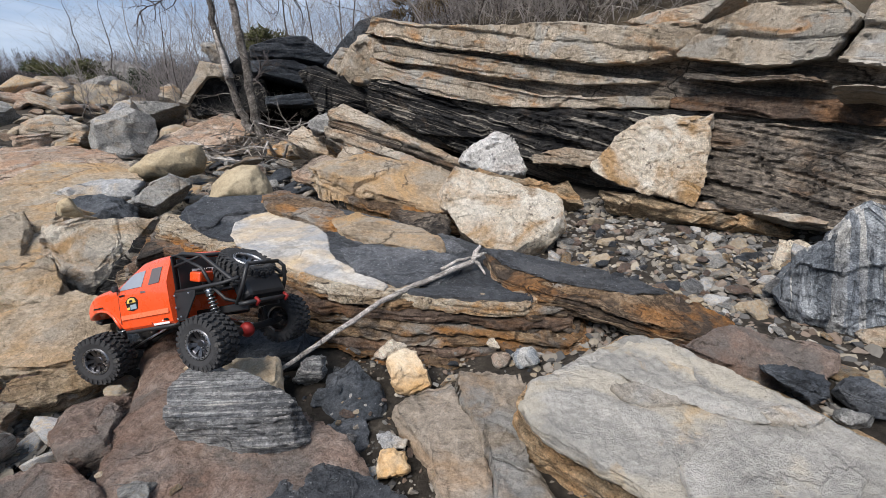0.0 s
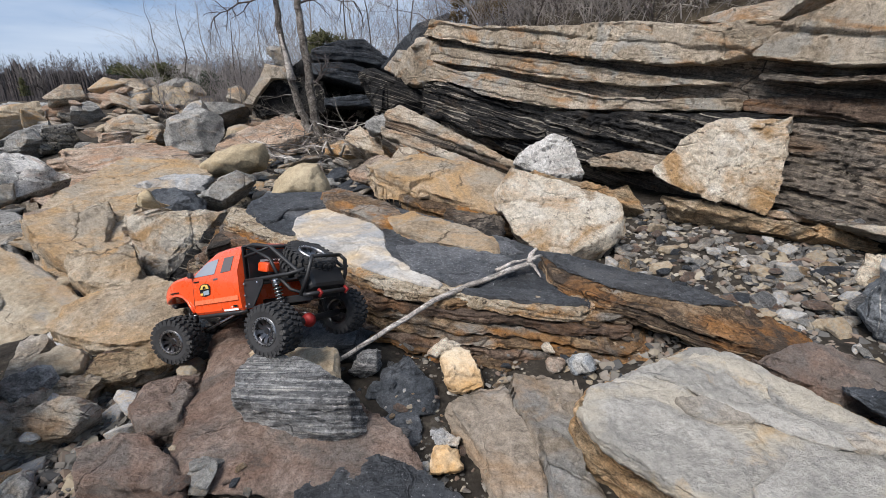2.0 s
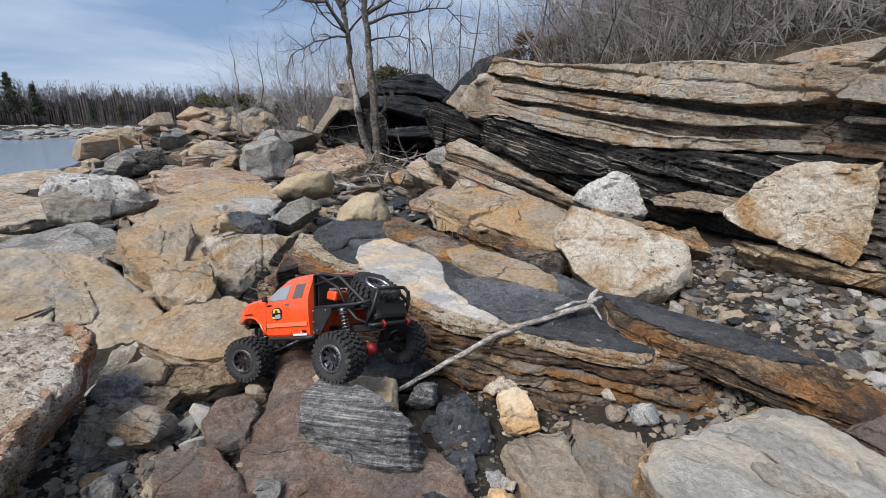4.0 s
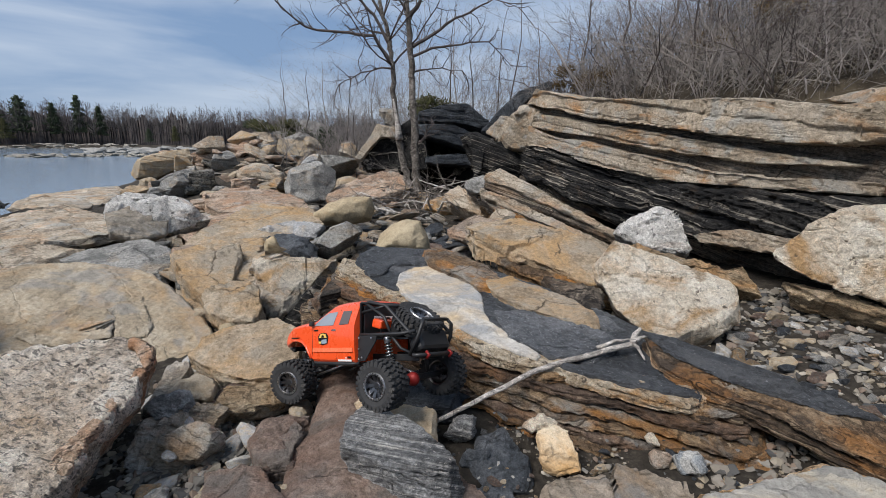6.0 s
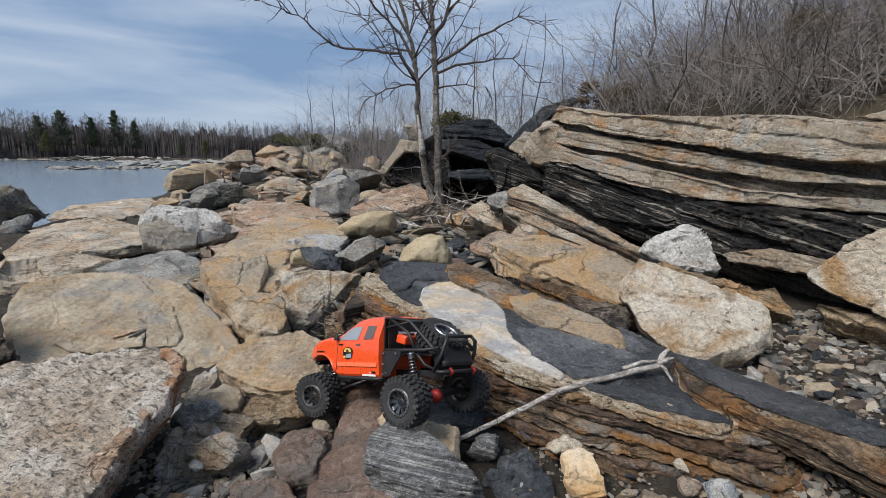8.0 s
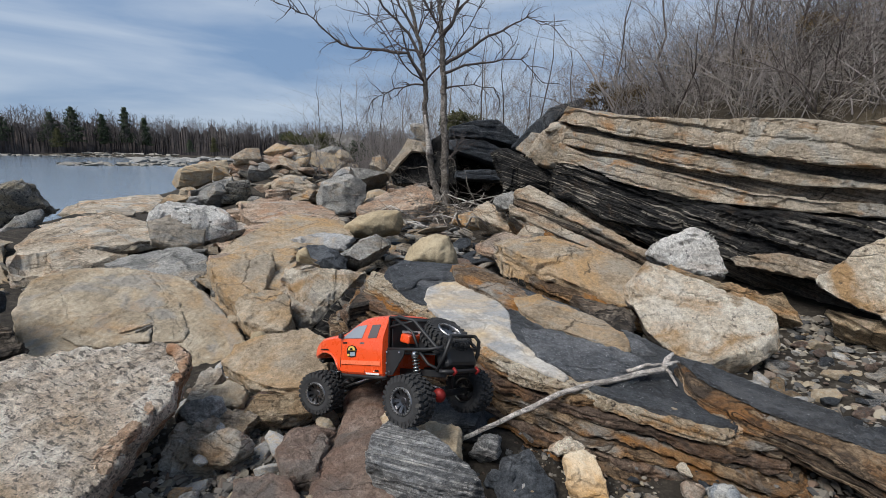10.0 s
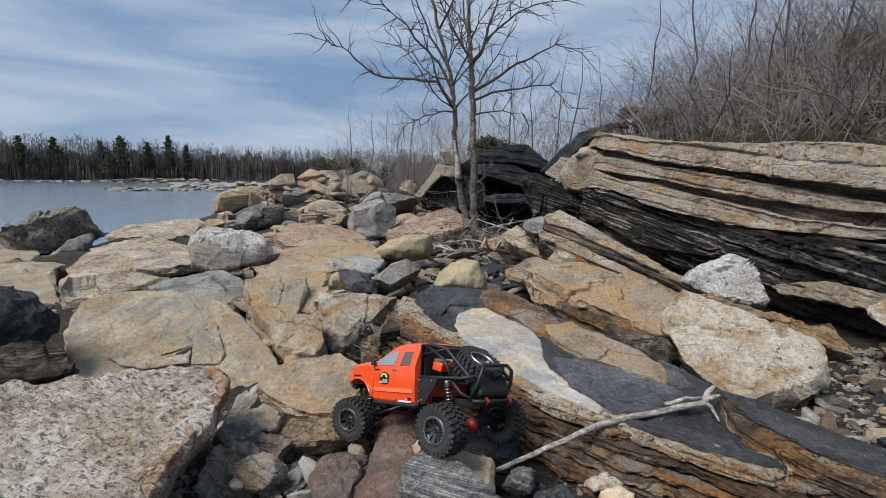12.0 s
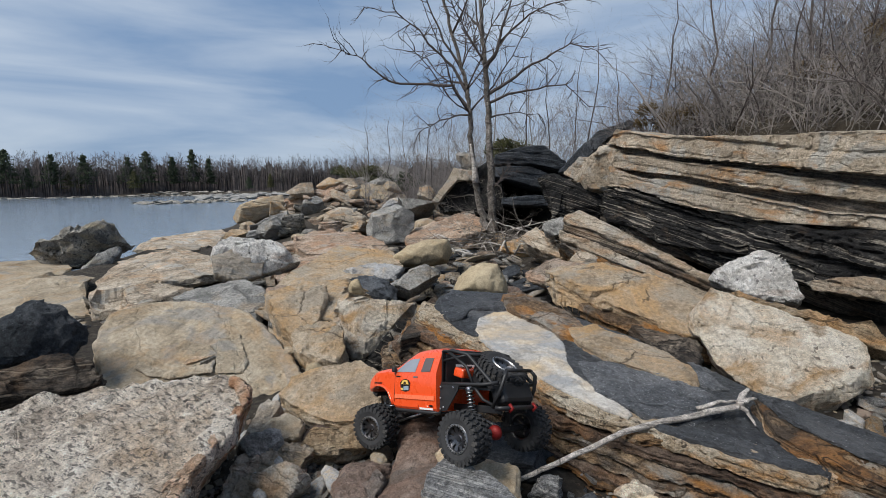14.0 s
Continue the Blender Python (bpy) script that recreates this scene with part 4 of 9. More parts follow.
stone("top_bed", (0.422, 0.612, 0.097), (5.7, 5.7, 0.6), [(-0.295, -0.02), (-0.25, -0.065), (-0.165, -0.135), (-0.085, -0.22), (0.18, -0.205), (0.305, -0.08), (0.235, 0.01), (0.125, 0.12), (0.04, 0.215), (-0.045, 0.225), (-0.15, 0.15), (-0.275, 0.07), (-0.305, 0.015)], 0.04, "boulder_top", 0.0042, chips=0, ledge=0.004, ledge_size=0.012, crack=0.003, lump=0.35, facets=0, parent=front_boulder, label="smooth grey-buff top", seed=29)
stone("flank_bed", (0.449, 0.651, 0.064), (5.7, 5.7, 0.6), [(-0.315, -0.02), (-0.265, -0.07), (-0.175, -0.145), (-0.09, -0.235), (0.19, -0.215), (0.325, -0.085), (0.25, 0.01), (0.135, 0.13), (0.04, 0.23), (-0.05, 0.24), (-0.16, 0.16), (-0.295, 0.075), (-0.325, 0.02)], 0.14, "ochre", 0.0048, chips=0, ledge=0.01, ledge_size=0.02, crack=0.004, lump=0.5, facets=0, parent=front_boulder, label="ochre bedded flank", seed=30)
stone("flake", (0.415, 0.695, 0.113), (5.7, 5.7, 0.6), [(-0.1, 0), (-0.045, -0.04), (0.05, -0.095), (0.155, -0.105), (0.095, -0.07), (0.035, -0.02), (0.05, 0.04), (0.03, 0.1), (-0.05, 0.105), (-0.155, 0.025)], 0.012, "boulder_top", 0.0040, lump=0.3, facets=0, chips=0, parent=front_boulder, label="thin pale grey flake", seed=31)
stone("flake", (0.460, 0.512, 0.095), (5.7, 5.7, 0.6), [(-0.147, -0.061), (0.098, -0.051), (0.143, -0.011), (0.116, 0.048), (0.005, 0.06), (-0.065, 0.042), (-0.134, -0.009)], 0.02, "boulder_top", 0.004, facets=0, chips=0, lump=0.3, fine=0.25, form=LEDGE, parent=front_boulder, label="thin pale grey sheet", seed=185)
stone("flake", (0.342, 0.647, 0.117), (5.7, 5.7, 0.6), [(-0.049, -0.012), (-0.002, -0.027), (0.06, -0.018), (0.051, 0.008), (-0.002, 0.033), (-0.058, 0.018)], 0.014, "grey_top", 0.004, facets=0, chips=0, lump=0.3, fine=0.25, form=LEDGE, parent=front_boulder, label="small buff scale", seed=186)
stone("flake", (0.572, 0.616, 0.090), (5.7, 5.7, 0.6), [(-0.043, -0.017), (0.021, -0.021), (0.065, -0.002), (0.019, 0.029), (-0.061, 0.013)], 0.014, "grey_top", 0.004, facets=0, chips=0, lump=0.3, fine=0.25, form=LEDGE, parent=front_boulder, label="small grey scale", seed=187)
stone("brown_rock", (0.634, 0.789, 0.098), (21.8, -0.0, 0.0), [(-0.09, -0.02), (0.01, -0.05), (0.1, -0.07), (0.165, -0.01), (0.11, 0.035), (-0.035, 0.07), (-0.165, 0.035)], 0.12, "redbrown", 0.0048, lump=0.8, label="brown rock with a rusty end behind the boulder", seed=32)
stone("black_rock", (0.631, 0.697, 0.092), (70.0, -0.0, -42.2), [(-0.015, -0.01), (0.04, -0.025), (0.06, 0), (0.03, 0.025), (-0.005, 0.025), (-0.06, 0.01)], 0.08, "slate", 0.0045, bed=(-1, 17, 16), lump=1.2, form=BOULDER, category="stone", label="black wet lump of rock", seed=33)
stone("dark_rock", (0.760, 0.674, 0.069), (60.0, -0.0, -47.8), [(-0.025, -0.035), (0.05, -0.015), (0.04, 0.025), (-0.01, 0.035), (-0.04, 0.03), (-0.055, -0.01)], 0.1, "slate", 0.0049, bed=(-3, 5, 14), form=BLOCK, category="stone", label="dark blue-grey rock by the boulder", seed=34)
stone("grey_stone", (0.694, 0.629, 0.068), (50.0, -0.0, -47.4), [(-0.005, -0.02), (0.025, 0.005), (0.025, 0.02), (-0.015, 0.01), (-0.03, -0.015)], 0.05, "greystone", 0.0046, bed=(-6, 5, 9), form=BOULDER, category="stone", label="flat grey stone beside the boulder", seed=35)
stone("buff_stone", (0.951, 0.857, 0.089), (60.0, -0.0, -47.2), [(-0.025, -0.04), (0.05, -0.015), (0.04, 0.045), (-0.03, 0.02), (-0.06, -0.02)], 0.1, "buff", 0.0058, bed=(-4, 19, 12), form=BLOCK, category="stone", label="buff stone at the foot of the striped boulder", seed=36)
stone("floor_slab", (-0.018, 0.657, 0.034), (2.9, 1.1, 0.1), [(-0.07, 0.04), (-0.02, -0.015), (-0.01, -0.08), (0.02, -0.155), (0.095, -0.155), (0.085, -0.03), (0.06, 0.045), (0.03, 0.115), (0.025, 0.155), (-0.04, 0.125), (-0.095, 0.085)], 0.06, "dun", 0.0040, lump=0.5, ledge=0.006, ledge_size=0.012, chips=12, category="rock slab", label="tan slab with a rusty rim in the gravel", seed=37)
stone("floor_slab", (0.095, 0.655, 0.044), (1.7, 1.1, 0.0), [(-0.055, 0.045), (-0.03, -0.045), (-0.02, -0.165), (0.075, -0.165), (0.03, -0.055), (0.04, 0.025), (0.07, 0.09), (0.09, 0.155), (0, 0.165), (-0.09, 0.145)], 0.06, "dun", 0.0040, lump=0.5, chips=12, category="rock slab", label="grey-tan slab beside the boulder", seed=38)
stone("striped_rock", (-0.383, 0.668, 0.125), (12.4, -3.3, -0.7), [(-0.095, -0.045), (-0.025, -0.065), (0.07, -0.085), (0.15, -0.065), (0.145, -0.03), (0.085, 0.015), (0.005, 0.06), (-0.1, 0.085), (-0.145, 0.045), (-0.135, -0.015)], 0.105, "gneiss", 0.0035, bed=(-38, 6, 8), ledge=0.007, ledge_size=0.011, cuts=(((0.15, -0.9, 0.3), 0.8), ((0.9, -0.3, 0.2), 0.86), ((-0.9, -0.4, 0.2), 0.86)), lump=0.3, chips=0, form=((-0.04, 0.9), (0.05, 0.98), (0.3, 1.0), (0.7, 0.97), (1.0, 0.84)), label="grey gneiss rock with black and white stripes", seed=39)
stone("cream_block", (-0.442, 0.798, 0.084), (5.7, -0.0, 0.0), [(-0.05, -0.04), (0.06, -0.06), (0.115, -0.03), (0.085, 0.045), (-0.11, 0.06), (-0.115, 0.015)], 0.07, "cream", 0.0040, lump=0.3, chips=0, category="stone", label="cream-yellow block behind the striped rock", seed=40)
stone("slate_rock", (-0.446, 0.962, 0.062), (16.8, -5.2, -1.6), [(-0.075, -0.035), (-0.005, -0.07), (0.1, -0.06), (0.115, 0.005), (0.06, 0.07), (-0.05, 0.055), (-0.115, 0.015)], 0.08, "slate", 0.0050, lump=0.6, label="dark slate rock under the truck", seed=41)
stone("slate_rock", (-0.409, 1.044, 0.023), (11.3, -2.8, -0.6), [(-0.06, -0.075), (0.035, -0.09), (0.105, -0.01), (0.1, 0.08), (-0.015, 0.09), (-0.105, 0)], 0.06, "slate", 0.0053, lump=0.5, label="dark slate slab in the gravel by the truck", seed=42)
stone("slate_slab", (-0.175, 0.545, 0.034), (5.7, -0.0, 0.0), [(-0.15, -0.04), (0.15, -0.05), (0.12, -0.01), (0.035, 0.035), (-0.045, 0.05), (-0.125, 0.02), (-0.15, -0.01)], 0.05, "slab_top", 0.0040, lump=0.5, chips=12, category="rock slab", label="low blue-black slate slab", seed=43)
stone("bedrock", (-0.449, 0.811, 0.038), (4.6, -0.0, 0.0), [(-0.25, 0.09), (-0.2, -0.02), (-0.17, -0.165), (-0.105, -0.285), (0.245, -0.295), (0.325, -0.24), (0.295, -0.17), (0.205, -0.135), (0.02, -0.135), (-0.085, -0.025), (-0.12, 0.085), (-0.09, 0.17), (-0.245, 0.295), (-0.325, 0.27)], 0.1, "redbrown", 0.0050, lump=0.55, crack=0.004, facets=2, chips=0, form=DOME, category="bedrock", label="smooth red-brown bedrock hump", seed=44)
stone("bedrock", (-0.689, 0.724, 0.030), (5.7, 2.8, 0.3), [(-0.02, -0.06), (0.045, -0.085), (0.07, -0.06), (0.03, 0.085), (-0.01, 0.085), (-0.065, 0.03), (-0.07, -0.02)], 0.08, "redbrown", 0.0050, lump=0.55, facets=2, chips=0, category="bedrock", label="brown bedrock with a rough hollow", seed=45)
stone("bedrock", (-0.632, 0.561, 0.040), (2.9, -0.0, 0.0), [(-0.065, -0.055), (0.13, -0.06), (0.125, -0.045), (0.065, 0.01), (-0.03, 0.06), (-0.06, 0.04), (-0.13, 0.015)], 0.08, "redbrown", 0.0050, lump=0.55, facets=2, chips=0, category="bedrock", label="low rusty-brown rock in the pebbles", seed=46)
stone("bedrock", (-0.673, 0.694, 0.049), (5.7, -0.0, 0.0), [(0.005, -0.075), (0.07, -0.05), (0.04, 0.045), (-0.015, 0.075), (-0.07, 0.02), (-0.065, -0.015)], 0.08, "redbrown", 0.0050, lump=0.55, facets=2, chips=0, category="bedrock", label="brown rock at the foot of the ledge", seed=47)
stone("orange_rock", (-0.925, 0.948, 0.122), (19.8, 2.5, 0.9), [(-0.105, -0.1), (-0.015, -0.12), (0.07, -0.12), (0.17, -0.08), (0.165, -0.02), (0.085, 0.09), (0, 0.12), (-0.125, 0.05), (-0.17, -0.015), (-0.16, -0.085)], 0.05, "gold", 0.0045, lump=0.6, ledge=0.006, ledge_size=0.018, crack=0.003, facets=3, chips=0, form=LEDGE, label="flat orange-buff rock with a grey top", seed=48)
granite_boulder = thing("granite_boulder", (-0.95, 0.45, 0.0), "pale pinkish granite boulder with dark flecks and a rusty end", "boulder")
stone("body", (-1.162, 0.453, 0.183), (12.5, 5.4, 1.2), [(0.105, -0.255), (0.315, -0.16), (0.325, -0.07), (0.295, 0), (0.27, 0.11), (0.245, 0.205), (0.2, 0.255), (0.13, 0.255), (0.06, 0.22), (-0.06, 0.145), (-0.195, 0.075), (-0.275, 0.01), (-0.305, -0.045), (-0.325, -0.1)], 0.2, "granite", 0.0045, lump=0.8, fine=0.8, crack=0.005, facets=3, chips=0, lean=(-0.5, 0.05), form=((-0.03, 0.93), (0.02, 0.985), (0.12, 1.0), (0.55, 0.93), (1.0, 0.8)), parent=granite_boulder, seed=50)
flat_stone = thing("flat_stone", (-1.55, 1.0, 0.0), "big rounded olive-tan slab leaning on the beds", "rock slab")
stone("slab", (-1.691, 1.042, 0.062), (14.0, 15.8, 3.9), [(-0.04, -0.32), (0.46, -0.115), (0.5, 0.09), (0.31, 0.205), (0.05, 0.305), (-0.105, 0.33), (-0.34, 0.245), (-0.47, 0.125), (-0.5, 0), (-0.435, -0.09), (-0.36, -0.16)], 0.14, "flat", 0.0060, lump=0.4, crack=0.0, facets=0, chips=0, parent=flat_stone, seed=52)
stone("flake", (-1.702, 0.989, 0.064), (14.0, 15.8, 3.9), [(-0.02, -0.115), (0.05, -0.085), (0.14, 0.02), (0.07, 0.105), (0.005, 0.12), (-0.085, 0.09), (-0.135, -0.035), (-0.105, -0.115)], 0.01, "flat", 0.0050, lump=0.4, facets=0, chips=0, parent=flat_stone, label="thin tan flake", seed=53)
stone("flake", (-1.597, 1.124, 0.058), (14.0, 15.8, 3.9), [(0.035, -0.11), (0.115, -0.05), (0.085, 0.005), (-0.07, 0.11), (-0.11, 0.035)], 0.008, "flat", 0.0050, lump=0.3, facets=0, chips=0, parent=flat_stone, label="grey-brown flake", seed=54)
stone("slate_slab", (-2.271, 1.720, 0.101), (8.6, 5.6, 0.8), [(-0.145, -0.205), (0.205, -0.14), (0.375, -0.15), (0.01, 0.21), (-0.25, 0.13), (-0.375, -0.015), (-0.36, -0.175)], 0.08, "greystone", 0.0122, lump=0.3, chips=12, category="rock slab", label="blue-grey smooth slab", seed=55)
stone("bed_slab", (-3.370, 2.014, 0.145), (2.9, 2.9, 0.1), [(-0.06, -0.48), (0.28, -0.53), (0.47, -0.28), (0.66, -0.06), (0.06, 0.49), (-0.66, 0.53), (-0.6, 0.07), (-0.37, -0.19)], 0.1, "buff", 0.0166, ledge=0.01, ledge_size=0.03, chips=12, group="bedded slabs", category="rock slab", crisp=22, label="tan bedded slab by the lake", seed=56)
stone("bed_slab", (-2.995, 1.526, 0.101), (5.7, 5.7, 0.6), [(0.21, -0.29), (0.25, -0.25), (0.27, -0.04), (0.23, 0.29), (-0.01, 0.14), (-0.28, -0.04), (-0.13, -0.16)], 0.1, "buff", 0.0143, ledge=0.01, ledge_size=0.03, chips=12, group="bedded slabs", category="rock slab", crisp=22, label="pale tan bedded slab", seed=57)
stone("bed_slab", (-3.798, 1.422, 0.054), (1.7, 1.7, 0.1), [(0.3, -0.46), (0.77, -0.23), (0.85, -0.1), (0.25, 0.13), (-0.18, 0.46), (-0.6, 0.42), (-0.85, 0.12), (-0.57, -0.17)], 0.1, "flat", 0.0172, ledge=0.01, ledge_size=0.03, chips=12, group="bedded slabs", category="rock slab", crisp=22, label="grey-brown slab with a cracked end", seed=58)
stone("bed_slab", (-6.069, 4.274, 0.033), (1.1, 1.1, 0.0), [(0.77, -0.99), (1.02, -0.64), (0.29, 0.22), (-0.77, 0.99), (-0.95, 0.64), (-1.02, -0.05), (0, -0.99)], 0.14, "buff", 0.0300, ledge=0.01, ledge_size=0.04, chips=12, group="bedded slabs", category="rock slab", crisp=22, label="tan slab at the water", seed=59)
stone("bed_slab", (-6.050, 2.125, -0.030), (0.0, -0.0, 0.0), [(0.39, -0.47), (0.71, -0.34), (0.92, 0.05), (0.71, 0.25), (-0.25, 0.47), (-0.92, 0.36), (-0.56, -0.16)], 0.12, "flat", 0.0271, chips=12, group="bedded slabs", category="rock slab", crisp=22, label="low flat slab at the water edge", seed=60)
stone("dark_boulder", (-1.878, 0.611, 0.256), (65.0, 0.0, 68.6), [(-0.14, -0.105), (-0.015, -0.115), (0.09, -0.115), (0.14, -0.065), (0.155, -0.015), (0.105, 0.085), (0.05, 0.12), (-0.05, 0.07), (-0.125, 0.05)], 0.2, "basalt", 0.0084, bed=(-1, 18, 9), lump=0.8, form=BLOCK, category="boulder", label="dark blue-black boulder among slabs", seed=61)
stone("dark_boulder", (-1.595, 0.515, 0.180), (50.0, 0.0, 68.6), [(-0.135, -0.03), (-0.075, -0.035), (0.115, -0.065), (0.145, -0.025), (0.13, 0.03), (0.065, 0.085), (0.005, 0.08), (-0.07, 0.055), (-0.135, 0.035)], 0.2, "shale_brown", 0.0073, bed=(-6, 5, 4), lump=0.8, form=BLOCK, category="boulder", label="low dark brown-grey rock", seed=62)
stone("lake_boulder", (-5.648, 2.589, 0.151), (80.0, 0.0, 65.5), [(-0.32, -0.11), (-0.24, -0.23), (0, -0.28), (0.21, -0.13), (0.47, -0.06), (0.37, 0.02), (0.33, 0.22), (0.18, 0.28), (0.04, 0.23), (-0.15, 0.1), (-0.35, 0.05), (-0.47, -0.01)], 0.6, "lichen", 0.0262, bed=(-5, 17, -7), lump=1.2, crack=0.02, form=BLOCK, category="boulder", label="craggy lichened boulder at the water", seed=63)
stone("grey_stone", (-4.948, 2.414, 0.059), (75.0, 0.0, 63.3), [(0.07, -0.12), (0.2, 0.09), (0.05, 0.12), (-0.07, 0.03), (-0.2, -0.1)], 0.3, "greystone", 0.0232, bed=(5, 18, 4), form=BOULDER, category="stone", label="smooth grey stone against the boulder", seed=64)
stone("pale_boulder", (-2.476, 2.051, 0.275), (72.0, 0.0, 50.2), [(-0.27, -0.06), (-0.17, -0.12), (0, -0.15), (0.05, -0.12), (0.21, -0.11), (0.29, -0.07), (0.17, 0.06), (-0.03, 0.15), (-0.18, 0.13), (-0.27, 0.06)], 0.3, "mottled", 0.0136, bed=(-7, 10, 17), lump=0.7, crack=0.006, cuts=(((0.7, -0.3, 0.6), 0.88), ((-0.6, -0.6, 0.5), 0.9)), crisp=28, facets=2, chips=6, form=BLOCK, category="boulder", label="white and grey boulder with a rusty patch", seed=65)
stone("grey_rock", (-2.507, 1.930, 0.234), (66.0, 0.0, 52.0), [(-0.139, -0.059), (-0.019, -0.122), (0.14, -0.098), (0.157, 0.002), (0.08, 0.089), (-0.062, 0.121), (-0.142, 0.07)], 0.16, "grey_top", 0.009, bed=(-7, 10, 17), cuts=(((0.3, -0.4, 0.85), 0.85),), lump=0.4, facets=4, keep=(0.7, 0.9), chips=0, crisp=24, form=BLOCK, label="pale grey angular rock leaning on the white boulder", seed=188)
stone("tan_block", (-1.781, 1.687, 0.129), (11.6, 13.5, 2.8), [(-0.025, -0.18), (0.115, -0.23), (0.235, -0.255), (0.21, -0.07), (0.06, 0.165), (-0.095, 0.255), (-0.225, 0.13), (-0.24, 0.01)], 0.12, "gold", 0.0105, lump=0.8, facets=3, chips=10, label="tan weathered block beside the slab", seed=66)
stone("tan_block", (-1.323, 1.337, 0.087), (26.6, 0.0, 36.9), [(-0.085, -0.055), (-0.015, -0.135), (0.075, -0.13), (0.095, -0.01), (0.065, 0.1), (-0.04, 0.12), (-0.125, 0.06)], 0.12, "gold", 0.0082, lump=0.9, facets=3, chips=10, label="tan bedrock block with lichen", seed=67)
stone("tan_block", (-2.295, 2.375, 0.138), (2.9, 2.9, 0.1), [(0.19, -0.48), (0.29, -0.29), (0.45, -0.06), (0.4, 0.36), (-0.21, 0.48), (-0.45, 0.35), (-0.15, -0.29)], 0.12, "pink", 0.0140, ledge=0.01, ledge_size=0.03, facets=3, chips=10, label="low tan bedrock shelf", seed=68)
stone("perched_rock", (-1.239, 1.558, 0.103), (58.0, 0.0, 35.9), [(-0.16, 0.035), (-0.125, -0.03), (-0.125, -0.125), (-0.06, -0.175), (0, -0.135), (0.055, -0.085), (0.085, -0.035), (0.18, 0.03), (0.22, 0.085), (0.115, 0.11), (-0.01, 0.14), (-0.135, 0.14), (-0.185, 0.085)], 0.2, "pegmatite", 0.0086, bed=(-1, 5, 19), lump=0.8, facets=0, chips=16, crack=0.006, form=BLOCK, label="white-tan rock perched with an undercut side", seed=69)
stone("pointed_stone", (-1.395, 1.665, 0.233), (75.0, 0.0, 37.2), [(0.045, -0.04), (0.035, -0.005), (0.005, 0.045), (-0.03, 0.01), (-0.045, -0.025)], 0.05, "tan", 0.0093, bed=(-5, 17, -8), lump=0.5, form=BOULDER, category="stone", label="small pointed tan stone", crisp=180, seed=70)
stone("round_boulder", (-0.960, 2.163, 0.192), (78.0, 0.0, 21.4), [(0, -0.105), (0.155, -0.075), (0.145, 0.005), (0.095, 0.095), (0.015, 0.11), (-0.06, 0.085), (-0.125, 0.02), (-0.16, -0.07)], 0.28, "tan", 0.0101, bed=(5, 14, 13), lump=0.5, fine=0.3, facets=0, chips=0, form=DOME, category="boulder", label="round smooth tan boulder", crisp=180, seed=71)
stone("oblong_boulder", (-1.686, 2.866, 0.215), (75.0, 0.0, 28.6), [(-0.18, -0.09), (-0.04, -0.11), (0.19, -0.07), (0.22, 0.01), (0.2, 0.1), (0.05, 0.11), (-0.12, 0.06), (-0.23, -0.02)], 0.3, "tan", 0.0141, bed=(-9, 15, 15), lump=0.4, fine=0.3, facets=0, chips=0, form=DOME, category="boulder", label="smooth oblong tan boulder", crisp=180, seed=72)
stone("white_slab", (-1.797, 2.383, 0.174), (11.4, 5.5, 1.1), [(0.01, -0.15), (0.17, -0.06), (0.2, 0.12), (0.04, 0.15), (-0.2, 0.01), (-0.2, -0.12)], 0.05, "quartz", 0.0127, category="rock slab", label="thin white-edged slab", seed=73)
stone("dark_slab", (-1.632, 2.103, 0.129), (16.8, 5.2, 1.6), [(-0.11, -0.1), (0.04, -0.08), (0.23, -0.045), (0.13, 0.095), (-0.12, 0.1), (-0.23, 0.01)], 0.08, "slate", 0.0114, category="rock slab", label="dark slate slab below the white one", seed=74)
stone("grey_block", (-1.419, 2.271, 0.175), (60.0, 0.0, 30.8), [(-0.09, -0.095), (0.015, -0.085), (0.145, 0.005), (0.13, 0.08), (0.04, 0.095), (-0.065, 0.05), (-0.155, -0.04)], 0.15, "greystone", 0.0114, bed=(-4, 9, 22), cuts=(((0.6, -0.7, 0.3), 0.6), ((-0.5, -0.5, 0.7), 0.65)), crisp=25, facets=2, chips=4, form=BLOCK, label="grey angular block on the rocks", seed=75)
stone("slate_cobble", (-0.499, 2.030, 0.225), (60.0, 0.0, 10.9), [(0.005, -0.055), (0.085, -0.04), (0.08, 0.015), (0.005, 0.055), (-0.06, 0.04), (-0.085, -0.005)], 0.1, "basalt", 0.0089, bed=(-6, 14, 6), form=BOULDER, category="stone", label="dark blue-grey cobble between slabs", seed=76)
stone("pink_slab", (-2.213, 4.402, 0.243), (19.3, 2.6, 0.9), [(-0.1, -0.48), (0.18, -0.3), (0.45, 0.22), (0.22, 0.46), (-0.35, 0.48), (-0.45, 0.05), (-0.39, -0.4)], 0.2, "pink", 0.0208, ledge=0.015, ledge_size=0.05, chips=12, category="rock slab", label="broad pinkish slab beside the tree", seed=77)
stone("grey_cube", (-2.742, 4.061, 0.318), (78.0, 0.0, 32.8), [(-0.23, -0.17), (0, -0.23), (0.15, -0.21), (0.28, -0.03), (0.27, 0.12), (0.08, 0.23), (-0.2, 0.13), (-0.29, -0.01)], 0.35, "greystone", 0.0206, bed=(-9, 10, -13), lump=0.6, cuts=(((0.8, -0.5, 0.2), 0.7), ((-0.7, -0.7, 0.1), 0.72), ((0.0, -0.4, 0.9), 0.75)), crisp=25, facets=2, chips=0, form=BLOCK, label="angular grey block with a white corner", seed=78)
